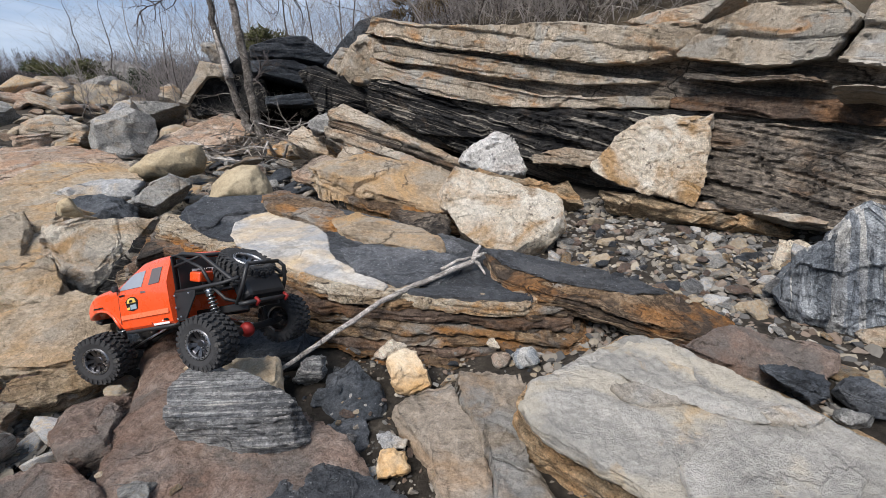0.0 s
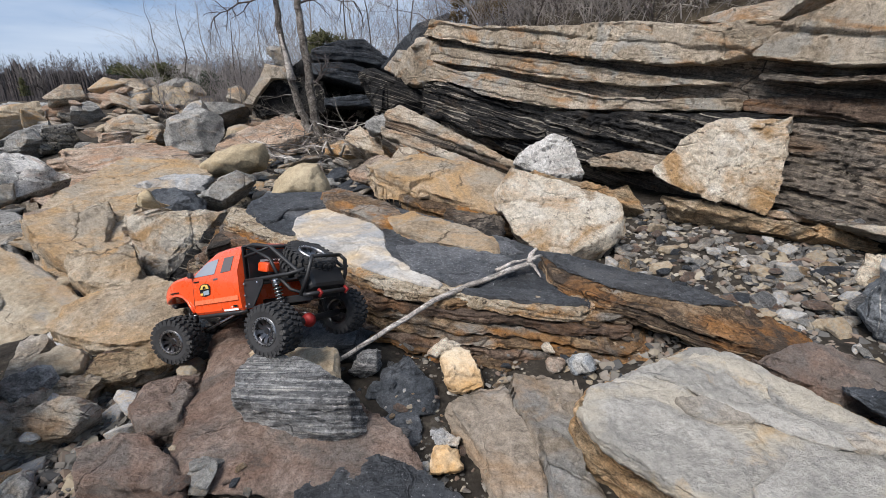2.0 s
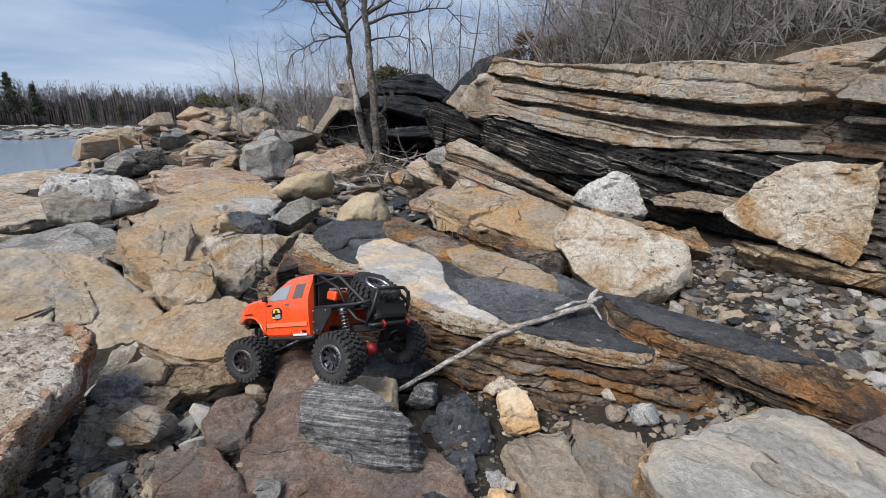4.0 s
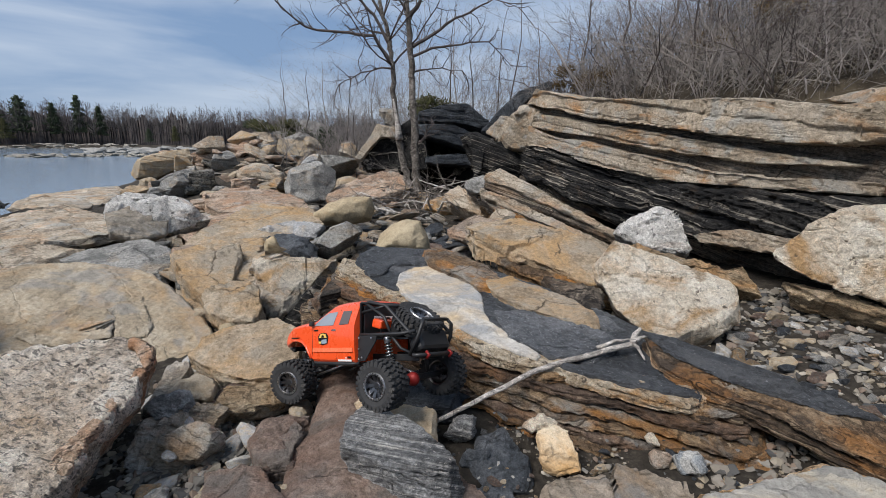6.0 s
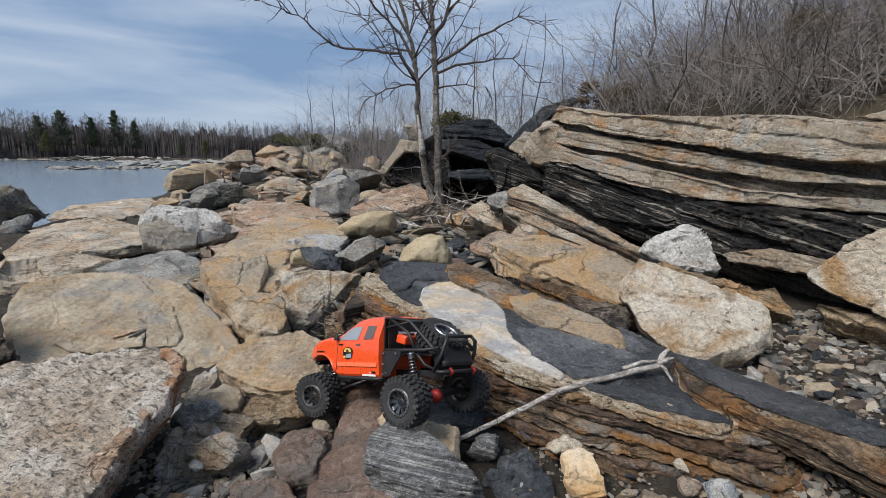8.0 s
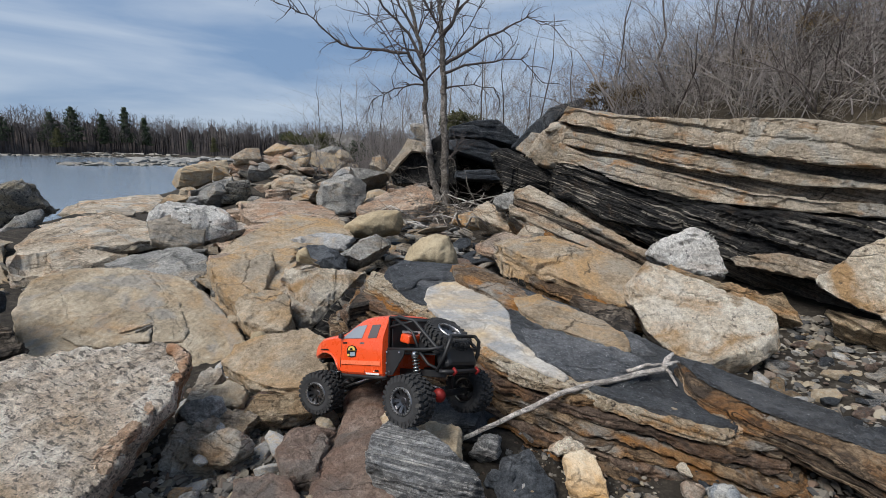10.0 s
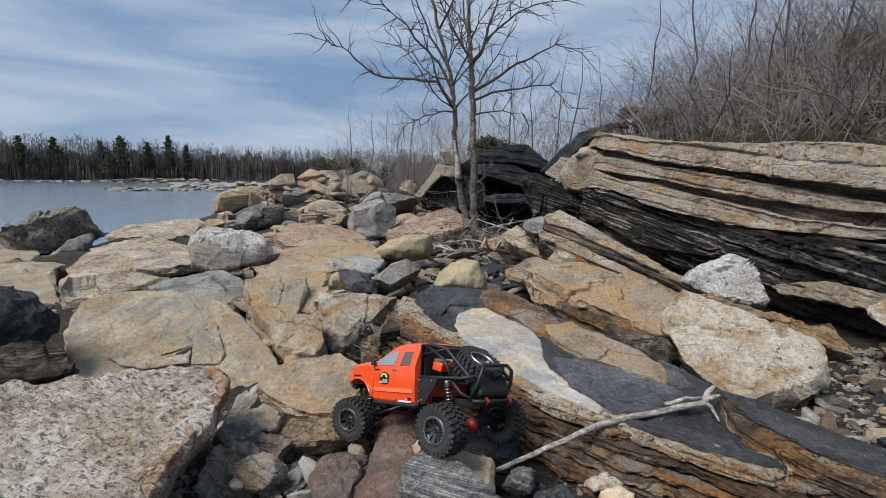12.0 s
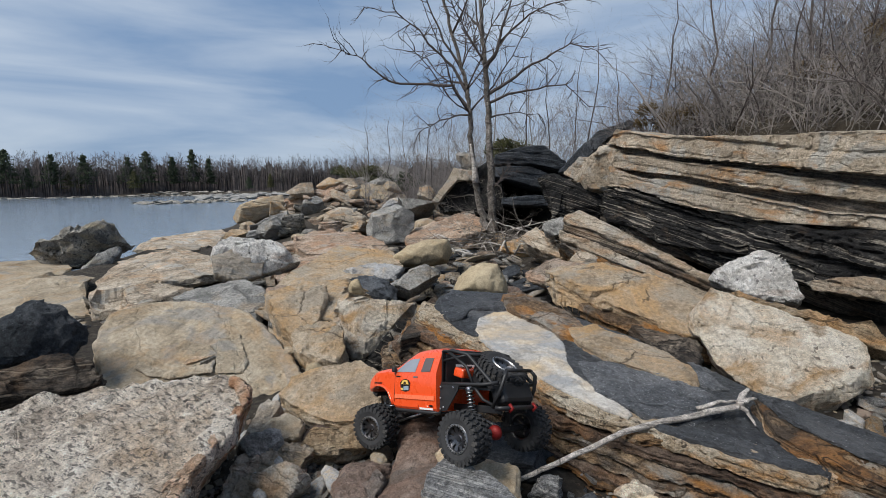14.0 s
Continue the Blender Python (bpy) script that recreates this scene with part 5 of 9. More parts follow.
stone("long_shelf", (-2.858, 3.407, 0.200), (4.6, 1.1, 0.1), [(-0.02, -0.57), (0.43, -0.43), (0.83, -0.42), (0.69, -0.11), (-0.16, 0.56), (-0.83, 0.58), (-0.51, -0.2)], 0.16, "pink", 0.0188, ledge=0.015, ledge_size=0.04, chips=12, category="rock slab", label="long warm buff rock shelf", seed=79)
cliff = thing("rock_cliff", (0.5, 2.6, 0.1), "low cliff of buff rock beds over black laminated shale", "cliff")
stone("top_bed", (0.213, 2.759, 0.893), (86.6, -0.0, -50.0), [(-0.64, 0), (0.17, -0.13), (0.78, -0.2), (0.975, -0.21), (1.08, -0.2), (1.2, -0.145), (1.18, -0.08), (0.92, -0.07), (0.585, -0.01), (0.035, 0.035), (-0.545, 0.09), (-0.83, 0.15), (-1.07, 0.21), (-1.2, 0.105)], 0.7, "cliff_buff", 0.0085, bed=(4, 9, -50), ledge=0.018, ledge_size=0.09, crack=0.012, lump=0.22, facets=0, chips=0, fine=0.28, form=((0, 0.975), (0.04, 0.995), (0.3, 1.0), (1.0, 1.0)), parent=cliff, label="thick buff top bed", seed=81)
stone("top_block", (1.068, 1.666, 0.751), (86.6, -0.0, -50.0), [(-0.125, -0.08), (0.005, -0.1), (0.1, -0.1), (0.215, -0.08), (0.27, 0.025), (0.19, 0.095), (-0.035, 0.1), (-0.175, 0.05), (-0.27, -0.05)], 0.7, "cliff_buff", 0.0085, bed=(4, 9, -50), ledge=0.02, ledge_size=0.1, crack=0.01, lump=0.25, facets=0, chips=0, fine=0.28, form=((0, 0.975), (0.04, 0.995), (0.3, 1.0), (1.0, 1.0)), parent=cliff, label="thick warm buff block of the top bed", seed=82)
stone("top_block", (1.367, 1.331, 0.728), (86.6, -0.0, -50.0), [(-0.065, -0.105), (0.235, -0.135), (0.18, 0.08), (-0.165, 0.135), (-0.18, 0.055), (-0.235, -0.065)], 0.7, "grey_top", 0.0090, bed=(4, 9, -50), ledge=0.02, ledge_size=0.1, crack=0.01, lump=0.25, facets=0, chips=0, fine=0.28, form=((0, 0.975), (0.04, 0.995), (0.3, 1.0), (1.0, 1.0)), parent=cliff, label="grey-buff block of the top bed", seed=83)
stone("cap_bed", (0.928, 2.002, 0.857), (86.6, -0.0, -50.0), [(-0.005, -0.045), (0.12, -0.035), (0.22, 0.045), (0.125, 0.035), (-0.09, 0.025), (-0.22, 0)], 0.5, "cliff_buff", 0.0085, bed=(4, 9, -50), lump=0.3, facets=0, chips=0, fine=0.28, form=((0, 0.975), (0.04, 0.995), (0.3, 1.0), (1.0, 1.0)), parent=cliff, label="buff cap bed above the block", seed=84)
stone("second_bed", (0.138, 2.883, 0.769), (86.6, -0.0, -50.0), [(-0.81, 0.03), (-0.185, -0.05), (0.295, -0.115), (0.74, -0.165), (1.18, -0.17), (1.18, -0.15), (0.885, -0.115), (0.29, -0.03), (-0.535, 0.1), (-1.06, 0.17), (-1.18, 0.09)], 0.7, "cliff_buff", 0.0085, bed=(4, 9, -50), ledge=0.014, ledge_size=0.05, crack=0.008, lump=0.25, facets=0, chips=0, fine=0.28, form=((0, 0.975), (0.04, 0.995), (0.3, 1.0), (1.0, 1.0)), parent=cliff, label="second buff bed", seed=85)
stone("second_bed", (1.268, 1.646, 0.585), (86.6, -0.0, -50.0), [(-0.485, -0.01), (-0.045, -0.03), (0.56, -0.04), (0.55, 0.01), (0.02, 0.04), (-0.23, 0.01), (-0.56, 0.025)], 0.6, "shale_tan", 0.0090, bed=(4, 9, -50), ledge=0.014, ledge_size=0.04, lump=0.25, facets=0, chips=0, fine=0.28, form=((0, 0.975), (0.04, 0.995), (0.3, 1.0), (1.0, 1.0)), parent=cliff, label="dark second bed", seed=86)
stone("third_bed", (-0.016, 3.027, 0.711), (86.6, -0.0, -50.0), [(-1.05, -0.01), (-0.43, -0.06), (0.16, -0.18), (0.62, -0.22), (1.13, -0.22), (1.46, -0.2), (1.45, -0.16), (0.83, -0.14), (0.15, -0.04), (-0.43, 0.04), (-0.87, 0.15), (-1.21, 0.22), (-1.46, 0.09)], 0.7, "cliff_buff", 0.0085, bed=(4, 9, -50), ledge=0.016, ledge_size=0.06, crack=0.01, lump=0.28, facets=0, chips=0, fine=0.28, form=((0, 0.975), (0.04, 0.995), (0.3, 1.0), (1.0, 1.0)), parent=cliff, label="third buff bed with a rusty lip", seed=87)
stone("third_bed", (1.248, 1.539, 0.514), (86.6, -0.0, -50.0), [(-0.505, -0.005), (-0.25, -0.025), (-0.045, -0.035), (0.155, -0.05), (0.51, -0.055), (0.49, 0.02), (-0.06, 0.035), (-0.265, 0.055), (-0.51, 0.04)], 0.7, "brown_bed", 0.0090, bed=(4, 9, -50), ledge=0.014, ledge_size=0.05, crack=0.01, lump=0.28, facets=0, chips=0, fine=0.28, form=((0, 0.975), (0.04, 0.995), (0.3, 1.0), (1.0, 1.0)), parent=cliff, label="brown third bed", seed=88)
stone("back_wall", (0.417, 2.626, 0.553), (86.6, -0.0, -50.0), [(-1.14, -0.27), (0.375, -0.44), (1.18, -0.485), (1.95, -0.35), (1.81, 0.175), (1.22, 0.2), (-0.07, 0.295), (-1.42, 0.485), (-1.95, 0.325)], 0.5, "shale_tan", 0.0140, bed=(4, 9, -50), ledge=0.02, ledge_size=0.03, lump=0.2, facets=0, chips=0, fine=0.28, form=((0, 0.975), (0.04, 0.995), (0.3, 1.0), (1.0, 1.0)), parent=cliff, label="dark shale in the recesses", seed=89)
stone("shale_bed", (0.029, 2.949, 0.449), (76.8, -0.0, -50.0), [(-1.16, 0.05), (-0.505, -0.055), (0.225, -0.21), (0.58, -0.195), (1.12, -0.21), (1.45, -0.265), (1.62, -0.155), (1.54, 0.05), (1.18, 0.035), (0.53, 0.025), (0.065, 0.065), (-0.56, 0.195), (-1.4, 0.265), (-1.62, 0.165)], 0.6, "shale", 0.0080, bed=(4, 9, -50), ledge=0.02, ledge_size=0.022, lump=0.5, facets=0, chips=0, fine=0.28, form=((0, 0.975), (0.04, 0.995), (0.3, 1.0), (1.0, 1.0)), parent=cliff, label="black laminated shale", seed=90)
stone("shale_bed", (1.262, 1.420, 0.315), (76.8, -0.0, -50.0), [(-0.405, -0.13), (-0.205, -0.17), (0.05, -0.13), (0.47, -0.09), (0.415, 0.125), (0.06, 0.14), (-0.135, 0.155), (-0.46, 0.17)], 0.6, "shale_tan", 0.0080, bed=(4, 9, -50), ledge=0.02, ledge_size=0.022, lump=0.5, facets=0, chips=0, fine=0.28, form=((0, 0.975), (0.04, 0.995), (0.3, 1.0), (1.0, 1.0)), parent=cliff, label="brown-black laminated shale", seed=91)
stone("shale_rib", (0.028, 2.812, 0.400), (76.8, -0.0, -50.0), [(-0.245, -0.06), (0.08, -0.065), (0.335, -0.055), (0.3, 0), (0.055, 0.055), (-0.245, 0.065), (-0.335, 0.02)], 0.3, "shale", 0.0070, bed=(4, 9, -50), ledge=0.014, ledge_size=0.02, lump=0.5, facets=0, chips=0, fine=0.28, form=((0, 0.975), (0.04, 0.995), (0.3, 1.0), (1.0, 1.0)), parent=cliff, label="jutting rib of striped shale", seed=92)
stone("foot_bed", (0.656, 1.989, 0.295), (76.8, -0.0, -50.0), [(-0.32, -0.045), (0.04, -0.02), (0.35, -0.005), (0.365, 0.025), (0.08, 0.045), (-0.175, 0.045), (-0.365, -0.01)], 0.4, "buff", 0.0080, bed=(4, 9, -50), ledge=0.01, ledge_size=0.03, lump=0.4, facets=0, chips=0, fine=0.28, form=((0, 0.975), (0.04, 0.995), (0.3, 1.0), (1.0, 1.0)), parent=cliff, label="buff bed at the cliff foot", seed=93)
stone("foot_bed", (1.173, 1.246, 0.216), (76.8, -0.0, -50.0), [(-0.33, -0.02), (-0.08, -0.03), (0.39, -0.015), (0.38, 0.03), (-0.085, 0), (-0.25, -0.005), (-0.39, 0.01)], 0.5, "shale_tan", 0.0080, bed=(4, 9, -50), ledge=0.012, ledge_size=0.02, lump=0.4, facets=0, chips=0, fine=0.28, form=((0, 0.975), (0.04, 0.995), (0.3, 1.0), (1.0, 1.0)), parent=cliff, label="thin pale foot beds", seed=94)
stone("thin_bed", (1.082, 1.639, 0.615), (86.6, 0.0, -50.0), [(-0.251, 0.007), (-0.075, -0.013), (0.089, -0.008), (0.179, -0.018), (0.176, -0.007), (0.101, 0.009), (-0.061, 0.007), (-0.255, 0.029)], 0.3, "shale_tan", 0.006, lump=0.5, facets=0, chips=0, fine=0.5, ledge=0.006, ledge_size=0.012, bed=(4, 9, -50), form=LEDGE, parent=cliff, label="dark thin bed below the top block", seed=163)
stone("thin_bed", (1.138, 1.299, 0.589), (76.8, 0.0, -50.0), [(-0.064, -0.006), (0.005, -0.002), (0.06, -0.009), (0.057, 0.002), (0.002, 0.009), (-0.069, 0.005)], 0.3, "grey_top", 0.006, lump=0.5, facets=0, chips=0, fine=0.5, ledge=0.006, ledge_size=0.012, bed=(4, 9, -50), form=LEDGE, parent=cliff, label="thin grey bed in the recess", seed=164)
stone("thin_bed", (0.715, 2.019, 0.302), (76.8, 0.0, -50.0), [(-0.17, -0.024), (0.005, -0.021), (0.16, -0.019), (0.153, 0.01), (-0.005, 0.022), (-0.183, 0.032)], 0.3, "buff", 0.006, lump=0.5, facets=0, chips=0, fine=0.5, ledge=0.006, ledge_size=0.012, bed=(4, 9, -50), form=LEDGE, parent=cliff, label="buff bed low in the shale", seed=165)
stone("pale_plate", (1.060, 1.420, 0.191), (70.0, 0.0, -45.0), [(-0.225, 0.0), (-0.062, -0.007), (0.064, -0.02), (0.18, -0.01), (0.183, 0.003), (0.059, 0.003), (-0.052, 0.018), (-0.228, 0.016)], 0.1, "buff", 0.005, lump=0.5, facets=0, chips=0, form=LEDGE, category="rock slab", label="thin pale plate of rock lying at the cliff foot", seed=170)
stone("pale_plate", (1.059, 1.320, 0.215), (70.0, 0.0, -45.0), [(-0.105, -0.007), (-0.001, -0.011), (0.085, -0.007), (0.089, 0.006), (0.021, 0.014), (-0.108, 0.005)], 0.1, "buff", 0.005, lump=0.5, facets=0, chips=0, form=LEDGE, category="rock slab", label="thin pale plate of rock lying at the cliff foot", seed=171)
stone("nose_block", (-0.599, 3.660, 0.801), (84.0, 0.0, -38.0), [(-0.263, -0.113), (-0.033, -0.142), (0.205, -0.15), (0.19, -0.066), (0.231, 0.009), (0.179, 0.144), (0.039, 0.195), (-0.07, 0.157), (-0.254, 0.055), (-0.322, -0.1)], 0.5, "cliff_buff", 0.0085, lump=0.5, fine=0.5, facets=2, chips=8, form=((0.0, 0.93), (0.06, 0.99), (0.3, 1.0), (1.0, 1.0)), parent=cliff, label="rounded buff end of the cliff beds", seed=166)
stone("step_bed", (-0.258, 2.860, 0.345), (50.0, 0.0, 5.2), [(-0.398, 0.135), (-0.245, 0.094), (-0.07, -0.002), (0.108, -0.078), (0.246, -0.167), (0.403, -0.248), (0.405, -0.204), (0.246, -0.106), (0.108, -0.022), (-0.04, 0.072), (-0.218, 0.193), (-0.33, 0.253), (-0.426, 0.197)], 0.2, "buff", 0.0085, bed=(-9, 18, 0), ledge=0.008, ledge_size=0.014, lump=0.4, facets=0, chips=0, crisp=24, form=LEDGE, group="stepped beds", category="rock ledge", label="cream stepped bed of bedded rock", seed=190)
stone("step_bed", (-0.241, 2.800, 0.282), (50.0, 0.0, 5.2), [(-0.433, 0.171), (-0.286, 0.106), (-0.096, 0.015), (0.081, -0.051), (0.232, -0.135), (0.388, -0.207), (0.389, -0.171), (0.233, -0.091), (0.08, -0.012), (-0.082, 0.073), (-0.256, 0.168), (-0.439, 0.225)], 0.2, "shale_brown", 0.0085, bed=(-9, 18, 0), ledge=0.008, ledge_size=0.014, lump=0.4, facets=0, chips=0, crisp=24, form=LEDGE, group="stepped beds", category="rock ledge", label="dark bed between the stepped beds", seed=191)
stone("step_bed", (-0.240, 2.720, 0.239), (50.0, 0.0, 5.2), [(-0.438, 0.18), (-0.289, 0.101), (-0.118, 0.013), (0.086, -0.068), (0.233, -0.141), (0.371, -0.203), (0.387, -0.153), (0.262, -0.096), (0.1, -0.015), (-0.09, 0.079), (-0.26, 0.165), (-0.443, 0.232)], 0.2, "buff", 0.0085, bed=(-9, 18, 0), ledge=0.008, ledge_size=0.014, lump=0.4, facets=0, chips=0, crisp=24, form=LEDGE, group="stepped beds", category="rock ledge", label="rusty-edged stepped bed of buff rock", seed=192)
stone("step_bed", (-0.407, 2.700, 0.250), (50.0, 0.0, 5.2), [(-0.166, 0.049), (0.021, -0.047), (0.21, -0.12), (0.239, -0.088), (0.051, -0.006), (-0.119, 0.085), (-0.28, 0.15)], 0.2, "plate", 0.0085, bed=(-9, 18, 0), ledge=0.008, ledge_size=0.014, lump=0.4, facets=0, chips=0, crisp=24, form=LEDGE, group="stepped beds", category="rock ledge", label="thin lower stepped bed", seed=193)
stone("step_bed", (-0.894, 3.300, 0.262), (50.0, 0.0, 5.2), [(-0.134, -0.007), (0.012, -0.073), (0.141, -0.122), (0.184, -0.065), (0.059, 0.057), (-0.082, 0.149), (-0.199, 0.073)], 0.18, "buff", 0.0085, bed=(-9, 18, 0), ledge=0.008, ledge_size=0.014, lump=0.4, facets=0, chips=0, crisp=24, form=LEDGE, group="stepped beds", category="rock ledge", label="split buff plate below the tree", seed=194)
stone("step_block", (-0.801, 3.210, 0.419), (65.0, 0.0, 12.3), [(-0.07, -0.06), (0.01, -0.08), (0.09, -0.01), (0.09, 0.07), (-0.03, 0.04), (-0.09, -0.01)], 0.15, "greystone", 0.0139, bed=(-3, 7, -16), facets=3, chips=6, form=BLOCK, category="stone", label="pale grey block by the cliff end", seed=97)
stone("buff_wedge", (-0.503, 2.693, 0.257), (50.0, 0.0, 8.3), [(0.01, -0.08), (0.12, -0.015), (0.04, 0.045), (-0.06, 0.08), (-0.125, -0.025)], 0.12, "buff", 0.0116, bed=(-8, 8, 15), form=BLOCK, category="stone", label="buff wedge of rock", seed=98)
stone("buff_rock", (-1.069, 3.754, 0.194), (50.0, 0.0, 14.4), [(-0.1, -0.07), (0.24, -0.15), (0.29, -0.09), (0, 0.11), (-0.2, 0.14), (-0.3, 0.02)], 0.3, "ochre", 0.0165, bed=(-9, 9, 18), ledge=0.02, ledge_size=0.04, form=BLOCK, label="buff bedded rock under the tree", seed=99)
overhang = thing("dark_overhang", (-2.0, 6.0, 0.15), "dark overhanging shale rock with painted-in shade and a buff edge", "rock outcrop")
stone("buff_edge", (-2.497, 5.150, 0.718), (85.0, 0.0, 17.8), [(-0.18, -0.227), (-0.09, -0.106), (0.062, 0.058), (0.315, 0.062), (0.27, 0.172), (0.016, 0.224), (-0.114, 0.013), (-0.288, -0.201)], 0.45, "buff", 0.014, ledge=0.015, ledge_size=0.05, lump=0.35, facets=3, chips=0, form=LEDGE, parent=overhang, label="buff weathered edge", seed=104)
# Black colour of this undercut face holds the shade below the overhang.
stone("shade_face", (-2.332, 5.320, 0.602), (85.0, 0.0, 17.8), [(-0.405, -0.23), (0.437, -0.212), (0.413, 0.142), (0.14, 0.208), (-0.175, 0.204), (-0.422, -0.115)], 0.6, "shale", 0.016, ledge=0.015, ledge_size=0.05, lump=0.35, facets=3, chips=0, form=LEDGE, parent=overhang, label="undercut face with its shade put into black colour", seed=101)
# Paler slate on these beds paints in skylight caught by their tops.
stone("roof_bed", (-1.569, 5.500, 1.041), (85.0, 0.0, 17.8), [(-0.472, -0.073), (-0.028, -0.081), (0.351, -0.165), (0.394, -0.062), (0.254, 0.052), (0.135, 0.154), (-0.173, 0.13), (-0.475, 0.045)], 0.8, "slate", 0.014, ledge=0.015, ledge_size=0.05, lump=0.35, facets=3, chips=0, form=LEDGE, parent=overhang, bed=(8, 6, 17), label="dark grey upper bed", seed=102)
stone("roof_bed", (-1.585, 5.330, 0.787), (85.0, 0.0, 17.8), [(-0.423, 0.026), (-0.232, -0.005), (0.177, -0.133), (0.418, -0.155), (0.44, -0.034), (0.034, 0.147), (-0.427, 0.155)], 0.8, "slate", 0.014, ledge=0.015, ledge_size=0.05, lump=0.35, facets=3, chips=0, form=LEDGE, parent=overhang, bed=(8, 10, 17), label="dark grey middle bed", seed=103)
stone("roof_bed", (-1.465, 5.280, 0.533), (85.0, 0.0, 17.8), [(-0.415, -0.054), (-0.187, -0.062), (0.147, -0.082), (0.369, -0.011), (0.339, 0.095), (0.177, 0.025), (-0.024, 0.061), (-0.418, 0.027)], 0.7, "slate", 0.014, ledge=0.015, ledge_size=0.05, lump=0.35, facets=3, chips=0, form=LEDGE, parent=overhang, bed=(8, -4, 17), label="pale-edged lower bed", seed=105)
# Back of the hollow, its black colour standing in for deep shade.
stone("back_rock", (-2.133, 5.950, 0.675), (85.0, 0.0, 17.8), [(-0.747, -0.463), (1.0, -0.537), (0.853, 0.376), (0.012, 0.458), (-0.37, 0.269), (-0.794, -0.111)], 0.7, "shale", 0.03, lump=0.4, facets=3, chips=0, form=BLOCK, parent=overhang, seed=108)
stone("loose_rock", (-2.500, 5.600, 1.060), (85.0, 0.0, 17.8), [(-0.06, -0.115), (0.121, -0.142), (0.108, 0.05), (-0.014, 0.13), (-0.155, 0.077)], 0.3, "greystone", 0.016, lump=0.6, form=BLOCK, category="rock", label="small grey rock lying on the dark overhang", seed=109)
stone("tilted_plate", (-0.771, 5.100, 1.124), (85.0, 0.0, 9.9), [(-0.248, -0.315), (-0.046, -0.071), (0.132, 0.091), (0.388, 0.201), (0.323, 0.254), (0.013, 0.139), (-0.184, -0.034), (-0.407, -0.286)], 0.5, "slate", 0.014, ledge=0.012, ledge_size=0.04, lump=0.3, chips=0, facets=2, form=LEDGE, category="rock slab", label="tilted dark plate rising behind the cliff end", seed=106)
stone("rusty_end", (-0.948, 0.540, 0.186), (12.5, 5.4, 1.2), [(-0.005, 0.105), (0.02, 0.015), (0.05, -0.09), (0.085, -0.17), (0.11, -0.155), (0.075, -0.1), (0.05, 0.01), (0.015, 0.11), (-0.035, 0.165), (-0.11, 0.165)], 0.19, "rust_granite", 0.0045, lump=0.8, chips=0, facets=0, lean=(-0.5, 0.05), form=((-0.02, 0.9), (0.04, 0.98), (0.2, 1.0), (0.6, 0.92), (1.0, 0.7)), parent=granite_boulder, label="rust-stained broken end", seed=106)
stone("outcrop_rock", (-5.619, 5.818, 0.558), (65.0, 0.0, 43.4), [(0.07, -0.18), (0.33, 0.01), (0.3, 0.16), (-0.08, 0.19), (-0.29, 0.07), (-0.34, -0.11)], 0.5, "pink", 0.0160, bed=(4, 5, 20), lump=0.25, ledge=0.016, ledge_size=0.08, facets=9, keep=(0.58, 0.86), crisp=22, chips=0, form=BLOCK, group="outcrop rocks", label="pinkish rounded outcrop rock", seed=107)
stone("outcrop_rock", (-5.647, 6.599, 0.672), (65.0, 0.0, 40.1), [(-0.14, -0.2), (0.28, -0.12), (0.21, 0.22), (-0.06, 0.21), (-0.28, 0.07), (-0.32, -0.07)], 0.5, "pink", 0.0160, bed=(-8, 18, 21), lump=0.25, ledge=0.016, ledge_size=0.08, facets=9, keep=(0.58, 0.86), crisp=22, chips=0, form=BLOCK, group="outcrop rocks", label="pale pinkish outcrop boulder on the ridge", seed=108)
stone("outcrop_rock", (-5.517, 6.999, 0.717), (65.0, 0.0, 37.8), [(-0.14, -0.27), (0.25, -0.23), (0.28, 0.09), (0.11, 0.28), (-0.15, 0.28), (-0.27, 0.12), (-0.32, -0.07)], 0.5, "buff", 0.0160, bed=(-7, 15, -4), lump=0.25, ledge=0.016, ledge_size=0.08, facets=9, keep=(0.58, 0.86), crisp=22, chips=0, form=BLOCK, group="outcrop rocks", label="tall buff outcrop boulder", seed=109)
stone("outcrop_rock", (-4.852, 6.960, 0.581), (65.0, 0.0, 34.4), [(-0.13, -0.21), (0.31, -0.24), (0.37, -0.05), (0.17, 0.22), (-0.28, 0.25), (-0.37, -0.02)], 0.5, "flat", 0.0160, bed=(-4, 10, 21), lump=0.25, ledge=0.016, ledge_size=0.08, facets=9, keep=(0.58, 0.86), crisp=22, chips=0, form=BLOCK, group="outcrop rocks", label="brown angular outcrop rock", seed=110)
stone("outcrop_rock", (-4.917, 5.365, 0.466), (65.0, 0.0, 41.8), [(0.13, -0.15), (0.23, 0.02), (0.04, 0.16), (-0.17, 0.09), (-0.21, -0.08)], 0.5, "greystone", 0.0160, bed=(-3, 9, -13), lump=0.25, ledge=0.016, ledge_size=0.08, facets=9, keep=(0.58, 0.86), crisp=22, chips=0, form=BLOCK, group="outcrop rocks", label="dark grey block on the outcrop", seed=111)
stone("outcrop_rock", (-4.000, 4.853, 0.350), (65.0, 0.0, 38.9), [(-0.04, -0.16), (0.28, -0.2), (0.34, -0.03), (-0.03, 0.21), (-0.29, 0.15), (-0.33, -0.01)], 0.5, "buff", 0.0160, bed=(5, 13, -22), lump=0.25, ledge=0.016, ledge_size=0.08, facets=9, keep=(0.58, 0.86), crisp=22, chips=0, form=BLOCK, group="outcrop rocks", label="long buff slab on the outcrop", seed=112)
